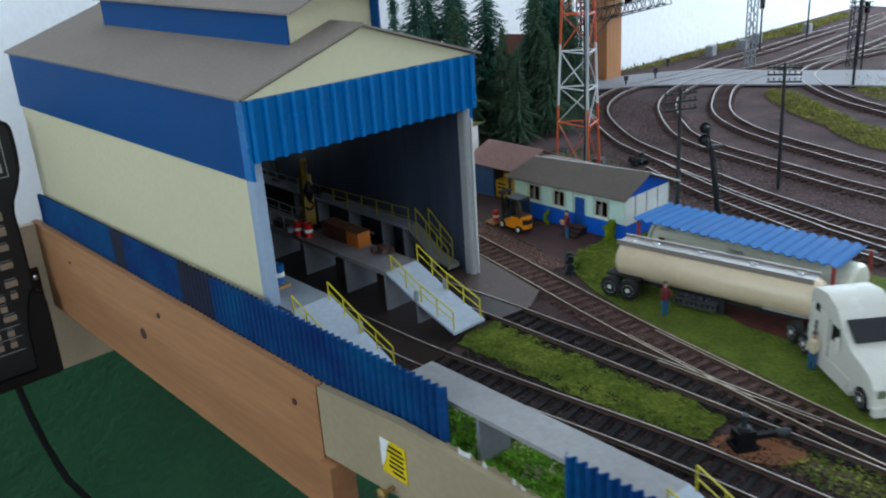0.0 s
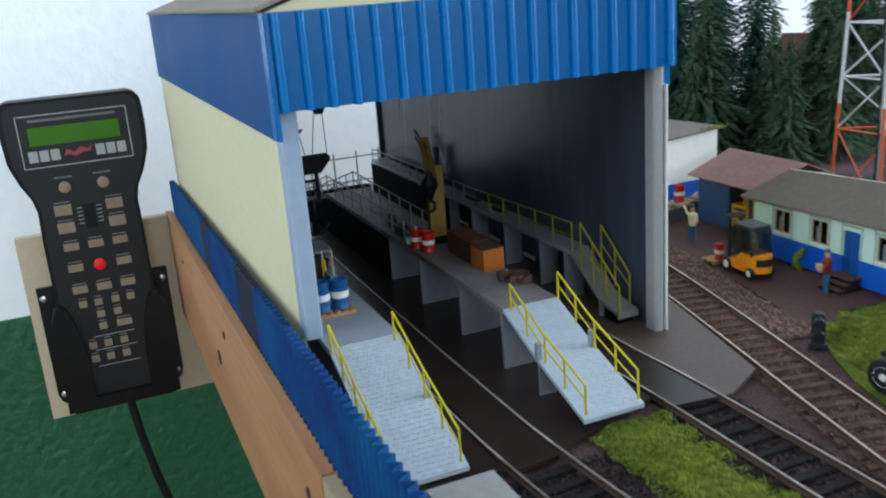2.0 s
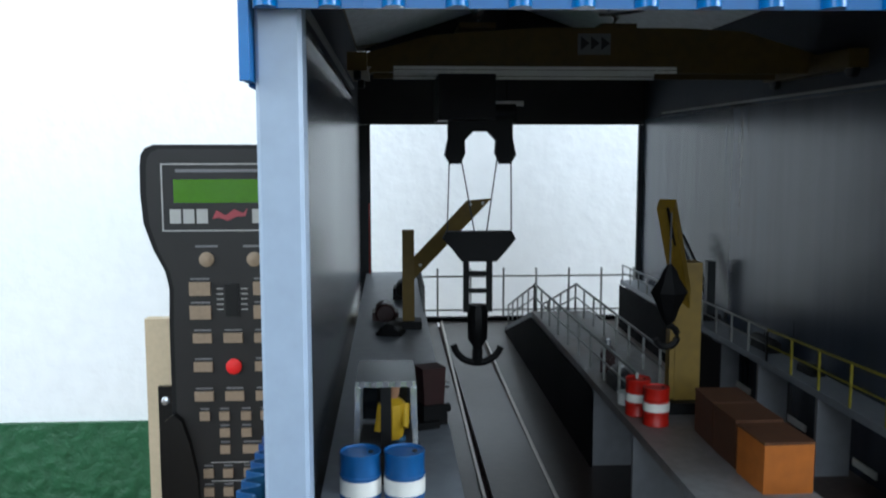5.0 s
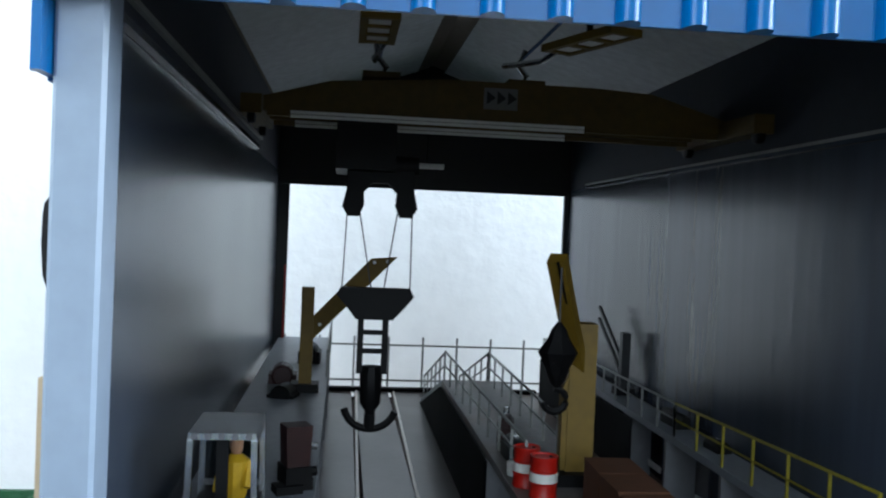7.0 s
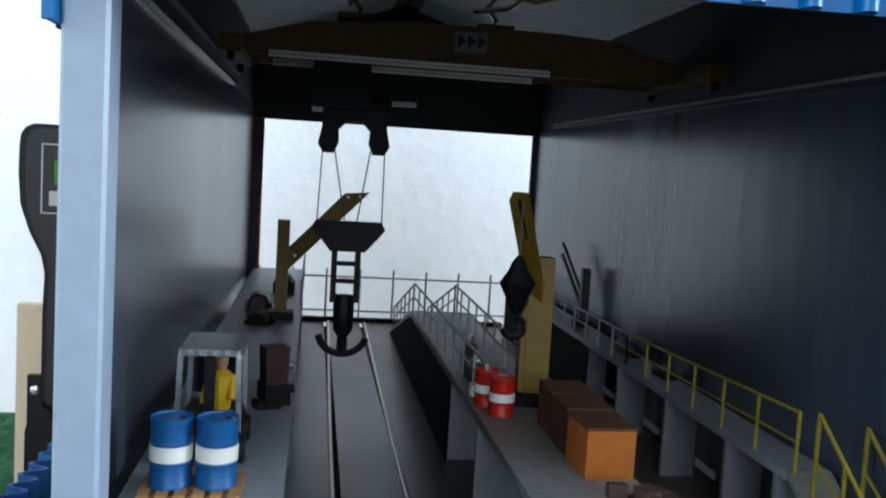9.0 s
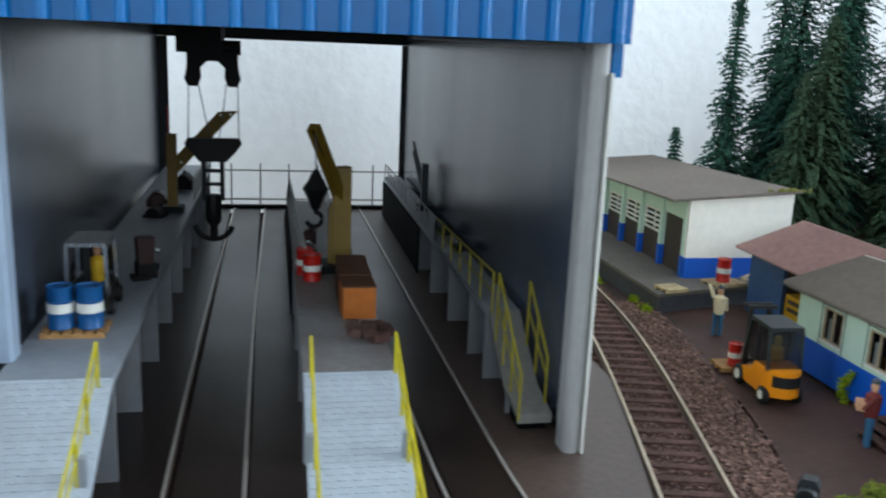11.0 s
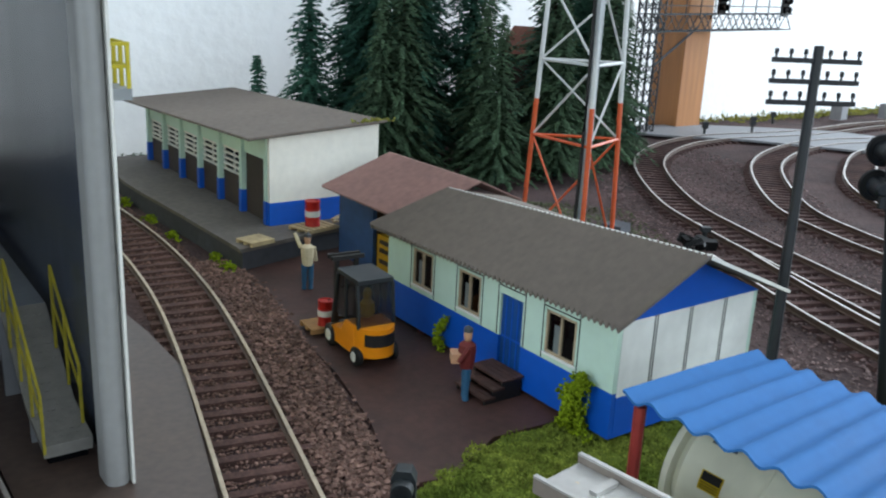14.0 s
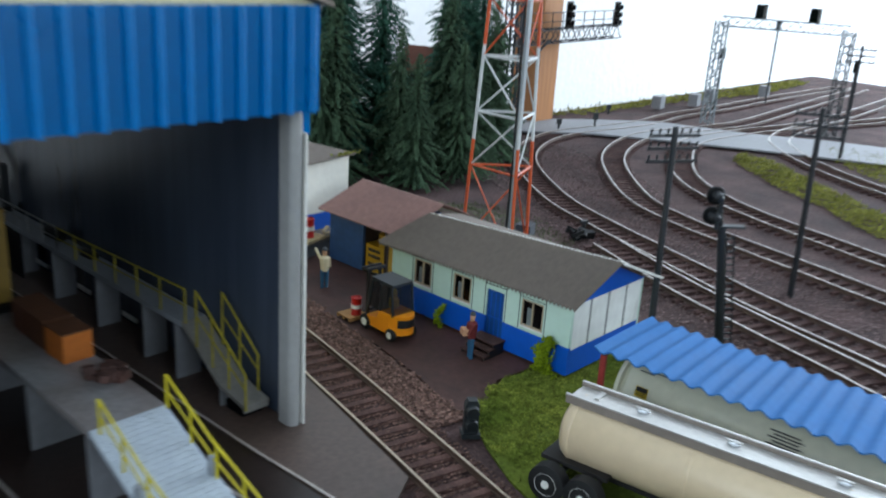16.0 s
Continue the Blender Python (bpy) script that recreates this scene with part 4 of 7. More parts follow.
P1 = platform("raised_platform", 202.2, 226.4, 338, 662, 28.5, (341, 380, 418, 456, 494, 532, 570, 608, 656), "long grey raised platform with a ramp beside the track", leg_w=9, rampy=((312, 17.2), (287, 5.4)))
P2 = platform("raised_platform", 267.5, 289.6, 344, 566, 26, (345.5, 382.5, 424.5, 464, 502, 540, 564), "grey raised platform with a ramp between the two bays, stained brown", rampy=((320, 16), (291.5, 6.3)), top="deck_stained")
P3 = platform("raised_platform", 323.5, 333, 392, 650, 25.2, (396, 418, 453, 490, 527, 564, 601, 640), "narrow dark grey raised walkway along the shed wall", rampy=((370, 10.6), (356, 8.0)), slope="ramp_beige")
part("skirt", box(B(), 0.1, 9.4, -36, -35.2, 3.2, 4.5), M["ramp_beige"], P3)
# black block filling the gap under the low end of the ramp
part("footing", box(B(), 1.4, 9.0, -33, -24, 0, 3.6), M["black_board"], P3)
DK = platform("raised_platform", 199.6, 217.2, 122, 250.5, 26, (126, 205, 246), "grey raised platform deck on pillars beside the track", rampy=((100, 16), (73, 6)), top="deck_plain")
for (p, m, x, pts, kw) in (
    (P1, "yellow", 21.6, [(-2.4, 25.2), (-26, 15.0), (-51.5, 5.6)], {}),
    (P1, "yellow", 0.2, [(-2.4, 25.2), (-26, 15.0), (-48, 7.0)], {}),
    (P2, "yellow", 1.6, [(-3.2, 23.8), (-24, 13.8), (-51, 5)], {}),
    (P2, "yellow", 21.2, [(-2.2, 24.0), (-24, 13.8), (-50.5, 5)], {}),
    (P3, "yellow_dull", 0.2, [(-9, 18.5), (-36.5, 6.0)], dict(h=18.5, h1=11.0, r=0.27, drop=1.5)),
    (P3, "yellow_dull", 8.9, [(-11, 18.0), (-31, 8.5)], dict(h=17, h1=11, r=0.27, drop=2)),
    (P3, "yellow_dull", 0.4, [(93, 23), (-2, 23)], dict(h=9.4, h1=12.4, r=0.26, step=15)),
    (P3, "grey_rail", 0.4, [(256, 23), (93, 23)], dict(h=7.4, h1=9.4, r=0.26, step=14)),
    (P2, "grey_rail", 0.8, [(222, 23.8), (90, 23.8)], dict(h=10.5, h1=9.4, r=0.28, step=15, x1=3.4)),
    (P2, "grey_rail", 16.6, [(222, 23.8), (100, 23.8)], dict(h=10.5, h1=9.4, r=0.28, step=15)),
    (P1, "grey_rail", 23.8, [(322, 26.3), (215, 26.3)], dict(h=9, r=0.3, step=12)),
    (DK, "yellow", 17.2, [(-3, 22.4), (-22, 13.8), (-48, 5)], {}),
    (DK, "yellow", 0.5, [(-3, 22.4), (-22, 13.8), (-48, 5)], {}),
):
    handrail(p, M[m], x, pts, **kw)
# pale brackets where the ramps change slope
for p, x, y, z in ((P1, 22.6, -26, 15.0), (P2, 21.0, -24, 13.8), (P2, 0.4, -24, 13.8)):
    part("bracket", bev(box(B(), x - 0.8, x + 0.8, y - 0.9, y + 0.9, z - 1.0, z + 5.6), 0.25), M["deck"], p)
# rear end of the middle platform slopes down
b = prism(B(), [(222.2, 23.8), (302, 1.5), (302, 0), (222.2, 21.6)], "x", 0, 18.5)
part("rear_ramp", b, M["deck"], P2)
handrail(P2, M["grey_rail"], 0.8, [(222, 23.8), (296, 3.2)], h=10, r=0.28, step=14)
handrail(P2, M["grey_rail"], 16.6, [(222, 23.8), (296, 3.2)], h=10, r=0.28, step=14)

# thin black sheets under the rear halves of the two platforms
part("side_sheet", prism(B(), [(118, 0), (118, 21.4), (222, 21.4), (300, 0)], "x", -0.7, -0.1), M["black_board"], P2, "thin black sheet on the side below the deck")
part("side_sheet", box(B(), -0.6, -0.1, 127, 258, 0, 20.6), M["black_board"], P3, "thin black sheet on the side below the deck")

# railing across the rear of the shed
rr = thing("rear_railing", 200, 672, 1.5, 0, "thin grey railing across the open rear end of the shed", "railing")
for z in (6, 23):
    part("rail", bar(B(), (0, 0, z), (140, 0, z), 0.8, 0.8), M["grey_rail"], rr)
for i in range(9):
    part("post", bar(B(), (4 + i * 16.5, 0, 0), (4 + i * 16.5, 0, 27), 0.9, 0.9), M["grey_rail"], rr)


# ---- office ----
def corrugated_slope(x0, z0, x1, z1, y0, y1, n, depth, thick=0.5, back=0.0, sag=0.0, fore=0.0, lift=0.0):
    """A roof slope from (x0, z0) to (x1, z1), with corrugations running down the slope. back, sag: how far the upper edge's far end is set back and lowered; fore, lift: the same for the eave's near end, upwards."""
    b = B()
    m = n * 4
    rows = []
    for off in (0, -thick):
        rows.append([[b.verts.new((x, y0 + fore * (1 - f) * (1 - i / m) + (y1 - back * f - y0) * i / m, z - sag * f * i / m + lift * (1 - f) * (1 - i / m) + off + depth * math.cos(math.pi * i / 2))) for i in range(m + 1)] for x, z, f in ((x0, z0, 0), ((x0 + x1) / 2, (z0 + z1) / 2, 0.5), (x1, z1, 1))])
    for r in rows:
        for a, c in zip(r, r[1:]):
            for i in range(m):
                b.faces.new((a[i], a[i + 1], c[i + 1], c[i]))
    for k in (0, -1):
        for i in range(m):
            b.faces.new((rows[0][k][i], rows[0][k][i + 1], rows[1][k][i + 1], rows[1][k][i]))
    for i in (0, m):
        for k in (0, 1):
            b.faces.new((rows[0][k][i], rows[0][k + 1][i], rows[1][k + 1][i], rows[1][k][i]))
    return b


def window_unit(parent, y0, y1, z0, z1, x):
    """A two-light window in a wall that faces -x."""
    b = B()
    t = 0.55
    for a in ((y0, y0 + t, z0, z1), (y1 - t, y1, z0, z1), (y0, y1, z0, z0 + t), (y0, y1, z1 - t, z1), ((y0 + y1) / 2 - t / 2, (y0 + y1) / 2 + t / 2, z0, z1)):
        box(b, x - 0.5, x + 0.6, *a)
    w = part("window", b, M["frame_wood"], parent, "light brown two-light window frame")
    for a, c in ((y0 + t, (y0 + y1) / 2 - t / 2), ((y0 + y1) / 2 + t / 2, y1 - t)):
        part("pane", box(B(), x + 0.1, x + 0.3, a, c, z0 + t, z1 - t), M["pane"], w)
    part("curtain", box(B(), x + 0.02, x + 0.08, (y0 + y1) / 2 + t / 2, (y0 + y1) / 2 + (y1 - y0) * 0.26, z0 + t, z1 - (z1 - z0) * 0.3), M["tower_grey"], w, "pale grey curtain behind the glass")
    part("sill", box(B(), x - 0.9, x + 0.2, y0 - 0.5, y1 + 0.5, z0 - 0.6, z0 - 0.05), M["white_panel"], w)


def office():
    o = thing("office_building", 432, 308, 0, 0, "long mint and blue model office with grey corrugated gable roof", "office building")
    L, W, RX = 94, 49, 19.5
    # wall with openings, facing the track
    wins = ((70.5, 80.5), (48.5, 58.2), (12.5, 23))
    doorway = (31.5, 40.2)
    def front(z0, z1, m, nm):
        ops = sorted([(a, c, 15.3, 26.3) for a, c in wins] + [(*doorway, 2.2, 25)])
        y = 0
        for a, c, lo, hi in ops:
            part(nm, box(B(), 0, 1.4, y, a, z0, z1), M[m], o)
            if lo > z0:
                part(nm, box(B(), 0, 1.4, a, c, z0, min(lo, z1)), M[m], o)
            if hi < z1:
                part(nm, box(B(), 0, 1.4, a, c, max(hi, z0), z1), M[m], o)
            y = c
        part(nm, box(B(), 0, 1.4, y, L, z0, z1), M[m], o)
    front(2.2, 13.4, "office_blue", "lower_panel")
    front(13.4, 30, "mint", "upper_panel")
    for a, c in wins:
        window_unit(o, a + 0.1, c - 0.1, 15.4, 26.2, 0.5)
    # printed board seams beside the openings
    b = B()
    for a, c in list(wins) + [doorway]:
        for y in (a - 0.9, c + 0.9):
            box(b, -0.12, 0.02, y - 0.14, y + 0.14, 13.6, 29.4)
        box(b, -0.12, 0.02, a - 0.9, c + 0.9, 26.9, 27.2)
    part("seam", b, M["seam"], o)
    d = part("door", bev(box(B(), 0.5, 1.1, 31.7, 40, 2.3, 24.9), 0.15), M["door_blue"], o, "dark blue panelled door")
    b = B()
    for y in (33.4, 35.7, 38):
        box(b, 0.3, 0.55, y, y + 0.3, 3, 24)
    box(b, 0.3, 0.55, 32, 39.7, 13.4, 13.8)
    part("batten", b, M["office_blue"], d)
    part("floor_slab", box(B(), 0.2, W - 0.2, 0.2, L - 0.2, 2.0, 3.0), M["dock_side"], o)
    part("wall_rear", box(B(), W - 1.4, W, 0, L, 2.2, 30), M["mint"], o)
    # south end: blue base, white panels, blue gable
    part("end_base", box(B(), 1.4, W - 1.4, -0.1, 1.2, 2.2, 12.2), M["office_blue"], o)
    part("end_panel", box(B(), 1.42, W - 1.42, -0.1, 1.2, 12.2, 30.4), M["white_panel"], o, "white plaster end wall panels")
    b = B()
    for x in (12, 24, 36.5):
        for e in (-0.4, 0.4):
            box(b, x + e - 0.12, x + e + 0.12, -0.2, 0, 12.4, 32)
    part("end_seam", b, M["seam"], o)
    for nm, y0, y1, top in (("gable", -0.5, 0.9, 43.2), ("gable_rear", L - 4.4, L - 3.2, 39.4)):
        part(nm, prism(B(), [(0.3, 30.4 if top > 40 else 29), (W - 0.3, 30.4 if top > 40 else 29), (RX, top)], "y", y0, y1), M["office_blue"], o, "bright blue timber gable")
    part("wall_end_rear", box(B(), 1.42, W - 1.42, L - 1.2, L, 2.2, 30.4), M["mint"], o)
    part("roof", corrugated_slope(-3.5, 28.8, RX, 44.6, -7, L + 5.5, 58, 0.7, 0.5, 8, 5.2, 3.2, 2.0), M["asbestos"], o, "grey-brown corrugated roof slope")
    part("roof", corrugated_slope(W + 1.6, 32.0, RX, 44.3, -7, L + 5.5, 58, 0.22, 0.5, 8, 5.2), M["asbestos"], o, "grey-brown corrugated roof slope")
    b = B()
    bar(b, (RX, -7.3, 44.4), (W + 2, -7.3, 31.6), 0.6, 0.8)
    bar(b, (RX + 0.5, L - 2.6, 39.7), (RX + 0.5, -7, 44.8), 0.5, 0.3)
    part("bargeboard", b, M["white"], o, "white roof edge strip")
    for y in (8, 30, 52, 74, 90):
        part("footing", box(B(), 0.6, 4, y, y + 4, 0.4, 2.2), M["brick_red"], o)
        part("footing", box(B(), 44, 48, y, y + 4, 0.4, 2.2), M["brick_red"], o)
    return o


office()

s = thing("entrance_steps", 419.5, 337.0, 0.9, 0, "dark brown wooden steps below the office door", "steps")
for x0, x1, z in ((0, 3.6, 1.9), (2.6, 6.4, 3.8), (5.4, 12.3, 5.6)):
    for k in range(2 if x1 < 8 else 4):
        w = (x1 - x0) / (2 if x1 < 8 else 4)
        part("plank", bev(box(B(), x0 + k * w, x0 + (k + 1) * w - 0.15, 0, 12.6, z - 0.6, z), 0.12), M["scrap"], s)
for y in (0.5, 11.4):
    part("stringer", prism(B(), [(0.4, 0), (12.0, 0), (12.0, 4.9), (5.8, 4.9), (5.8, 3.1), (3.0, 3.1), (3.0, 1.2), (0.4, 1.2)], "y", y, y + 0.7), M["chassis"], s)


def clump_mesh(bm, centre, spread, n, size, rnd):
    for _ in range(n):
        c = Vector(centre) + Vector([rnd.gauss(0, 1) * s for s in spread])
        r = size * rnd.uniform(0.6, 1.3)
        q = Euler([rnd.uniform(0, 6.28) for _ in range(3)]).to_matrix()
        v = [bm.verts.new(c + q @ Vector(d) * r) for d in ((1, 0, 0), (-1, 0, 0), (0, 1, 0), (0, -1, 0), (0, 0, 1), (0, 0, -1))]
        for a, d, e in ((0, 2, 4), (2, 1, 4), (1, 3, 4), (3, 0, 4), (2, 0, 5), (1, 2, 5), (3, 1, 5), (0, 3, 5)):
            bm.faces.new((v[a], v[d], v[e]))


def weed(name, x, y, z, spread, n, m, label, lean=0):
    rnd = random.Random(int(x * 7 + y))
    b = B()
    for k in range(n):
        t = k / n
        h = t * spread[2]
        w = 1 - 0.55 * t
        c = (rnd.gauss(0, spread[0]) * w + lean * t, rnd.gauss(0, spread[1]) * w + 2.0 * math.sin(t * 4) * (spread[2] > 8), h + rnd.uniform(0, 1))
        clump_mesh(b, c, (0.45, 0.45, 0.4), 4, 0.5, rnd)
    w = thing(name, x, y, z, 0, label, "weed", "weeds round the buildings")
    part("foliage", b, M[m], w)


weed("creeper", 429.0, 315.5, 0.9, (1.2, 2.6, 14.5), 260, "weed", "bright green creeper climbing the office corner")
weed("creeper", 430.3, 370.5, 0.9, (0.5, 0.9, 10), 50, "weed", "bright green creeper on the office wall")
weed("weed_clump", 474, 306, 0.3, (3.5, 3, 3), 40, "dry_grass", "yellow-green weeds at the back corner of the office")

# ---- blue storage shed with a rust-red roof ----
r = thing("storage_shed", 446, 424, 0, 0, "weathered blue storage shed with rust-red corrugated roof", "shed")
part("wall", box(B(), 4.2, 5.7, 17, 41, 0.5, 29), M["shed_blue"], r, "slate-blue plank wall")
part("wall", box(B(), 5.7, 40, 39.5, 41, 0.5, 28), M["shed_blue"], r)
part("wall", box(B(), 38.5, 40, 0, 39.5, 0.5, 28), M["shed_blue"], r)
part("wall", box(B(), 5.7, 38.5, 17, 18.5, 0.5, 28), M["house_brown"], r)
part("post", box(B(), 4.2, 5.7, 0.5, 2, 0.5, 28.4), M["house_brown"], r)
part("roof", corrugated_slope(-2.5, 27.3, 26.5, 37.6, -14, 42.5, 28, 0.32), M["rust_roof"], r, "rust-red corrugated roof slope")
part("roof", corrugated_slope(45, 29.5, 26.5, 37.6, -14, 42.5, 28, 0.32), M["rust_roof"], r, "rust-red corrugated roof slope")

e = thing("yellow_machine", 453.5, 434, 0.9, 0, "yellow workshop machine under the red shed roof", "machine")
part("body", bev(box(B(), -2, 9, -6, 6, 1, 14), 0.8), M["machine_yellow"], e)
b = B()
for z in (4, 8, 11):
    box(b, -2.4, -1.9, -4, 4, z, z + 1.4)
part("vent", b, M["shutter"], e)
part("drum", cyl(B(), (2, -3, 14), (2, -3, 20), 3.2, n=14), M["machine_yellow"], e)
part("base", box(B(), -3, 10, -7, 7, 0, 1), M["chassis"], e)
# ---- warehouse on its dock ----
def warehouse():
    w = thing("warehouse", 431, 484, 0, 0, "white and blue model warehouse with a sloping grey roof", "warehouse")
    L = 142

    def eave(y):
        """The building is lower at its far end."""
        return 42.2 - 4.3 * y / L
    part("end_wall", box(B(), 0, 47, 0, 1.6, 18, 41.8), M["warm_white"], w, "warm white end wall with stained edges")
    part("end_gable", prism(B(), [(0, 41.8), (47, 41.8), (47, 46.0), (0, 42.4)], "y", 0, 1.6), M["warm_white"], w)
    part("end_base", box(B(), -0.15, 47, -0.15, 1.6, 9.2, 18), M["office_blue"], w, "blue base band")
    part("rear_wall", box(B(), 45.5, 47, 1.6, L, 0, 41), M["warm_white"], w)
    part("far_wall", box(B(), 0, 45.5, L - 1.6, L, 0, 37.4), M["warm_white"], w)
    part("back_panel", box(B(), 3.4, 4.2, 1.7, L - 1.7, 9.2, 37.5), M["shutter"], w, "dark brown shuttered openings")
    n = 6
    step = (L - 4.4) / n
    for i in range(n + 1):
        y = 1.8 + step * i
        p = part("pillar", box(B(), -0.5, 1.9, y, y + 2.3, 18.2, eave(y)), M["mint"], w)
        part("pillar_base", box(B(), -0.7, 2.0, y - 0.1, y + 2.4, 9.2, 18.2), M["office_blue"], p)
        if i == n:
            break
        a, c = y + 2.35, y + step - 0.05
        top = eave(c)
        part("upper_panel", box(B(), 0.9, 1.7, a, c, 33.4 - 4.0 * y / L, top), M["mint"], w, "pale mint panel under the eave")
        part("shutter_panel", box(B(), 1.6, 2.2, a, c, 9.2, 22.4 - 2.4 * y / L), M["shutter"], w, "dark brown lower shutter")
        if i == 0:
            part("shutter_panel", box(B(), 1.6, 2.2, a, c, 22.4, 33.2), M["shutter"], w, "dark brown door leaf")
            continue
        z0, z1 = 22.6 - 2.4 * y / L, 33.2 - 4.0 * y / L
        g = part("window_glass", box(B(), 2.6, 2.8, a, c, z0, z1), M["pane"], w, "black opening behind the bars")
        for k in range(5):
            z = z0 + 0.5 + (z1 - z0 - 1.0) * k / 4
            part("bar", box(B(), 1.4, 2.3, a, c, z - 0.42, z + 0.42), M["white"], g)
        for k in range(3):
            q = a + 0.5 + (c - a - 1.0) * k / 2
            part("bar", box(B(), 1.7, 2.4, q - 0.45, q + 0.45, z0, z1), M["white"], g)
    b = corrugated_slope(-9, 43.2, 49, 47.2, -3, L + 8, 50, 0.3, 0.8)
    for v in b.verts:
        v.co.z -= 4.4 * v.co.y / L
    part("roof", b, M["asbestos"], w, "grey-brown corrugated sloping roof")
    b = B()
    rnd = random.Random(5)
    clump_mesh(b, (44, -1.5, 47.3), (4, 0.8, 0.35), 70, 0.6, rnd)
    part("moss", b, M["dry_grass"], w, "yellow-green moss on the roof corner")


warehouse()
d = thing("loading_dock", 431, 484, 0, 0, "grey weathered loading dock with a slate edge", "loading dock")
dock = [(-21.5, -23), (14, -14), (47, -10), (47, 148), (-20, 156), (-23, 130), (-25.5, 96), (-25, 71), (-23, 28)]
part("slab", prism(B(), dock, "z", 7.6, 9.1), M["dock"], d)
inner = [(u + (1.2 if u < 0 else -1.2), v + (1.2 if v < 0 else -1.2)) for u, v in dock]
part("side_wall", prism(B(), inner, "z", -0.6, 7.6), M["dock_side"], d)
for y in (600, 572, 540, 512, 478, 466):
    weed("weed_clump", 431 + (-27.5 if y > 480 else -24), y, 0.2, (1.3, 2.6, 2.6), 30, "weed", "bright green weeds against the dock wall")


# ---- drums and pallets ----
def drum(name, x, y, z, colour, label, group, r=2.9, h=9.6):
    d = thing(name, x, y, z, 0, label, "drum", group)
    prof = [(r - 0.2, 0), (r, 0.15), (r, 0.5), (r - 0.12, 0.7), (r - 0.12, h * 0.33), (r + 0.06, h * 0.35), (r - 0.12, h * 0.37), (r - 0.12, h * 0.64), (r + 0.06, h * 0.66), (r - 0.12, h * 0.68), (r - 0.12, h - 0.7), (r, h - 0.4), (r, h), (r - 0.25, h), (r - 0.3, h - 0.35), (0.1, h - 0.35)]
    part("body", lathe(B(), prof, n=20), M[colour], d)
    part("band", lathe(B(), [(r - 0.3, h * 0.385), (r + 0.03, h * 0.39), (r + 0.03, h * 0.61), (r - 0.3, h * 0.615)], n=20), M["white"], d, "white painted middle band")
    part("bung", cyl(B(), (r * 0.5, 0, h - 0.35), (r * 0.5, 0, h - 0.1), 0.4, n=8), M["chassis"], d)
    return d


def pallet(x, y, z, rz, m, label, size=(14.5, 11)):
    p = thing("pallet", x, y, z, rz, label, "pallet", "pallets")
    a, c = size[0] / 2, size[1] / 2
    for yy in (-c + 0.7, 0, c - 0.7):
        part("bearer", box(B(), -a, a, yy - 0.6, yy + 0.6, 0, 1.0), M[m], p)
    n = 6
    for i in range(n):
        xx = -a + 0.9 + (2 * a - 1.8) * i / (n - 1)
        part("slat", box(B(), xx - 0.85, xx + 0.85, -c, c, 1.0, 1.5), M[m], p)
    return p


pallet(417.5, 466.5, 9.1, 14, "pallet_pale", "pale wooden pallet lying flat on the dock", (10, 9))
pallet(444, 474, 9.1, 14, "pallet_pale", "pale wooden pallet under the red and white drum")
drum("oil_drum", 443.5, 473.5, 10.6, "red", "red and white banded oil drum on the dock", "oil drums")
p = thing("timber_pile", 456, 472, 9.1, 30, "small pile of pale timber offcuts on the dock", "timber")
rnd = random.Random(9)
for i in range(7):
    part("plank", obox(B(), (rnd.uniform(-3, 3), rnd.uniform(-3, 3), 0.5 + i * 0.5), (10, 1.4, 0.6), Matrix.Rotation(rnd.uniform(-0.7, 0.7), 3, "Z")), M["pallet_pale"], p)


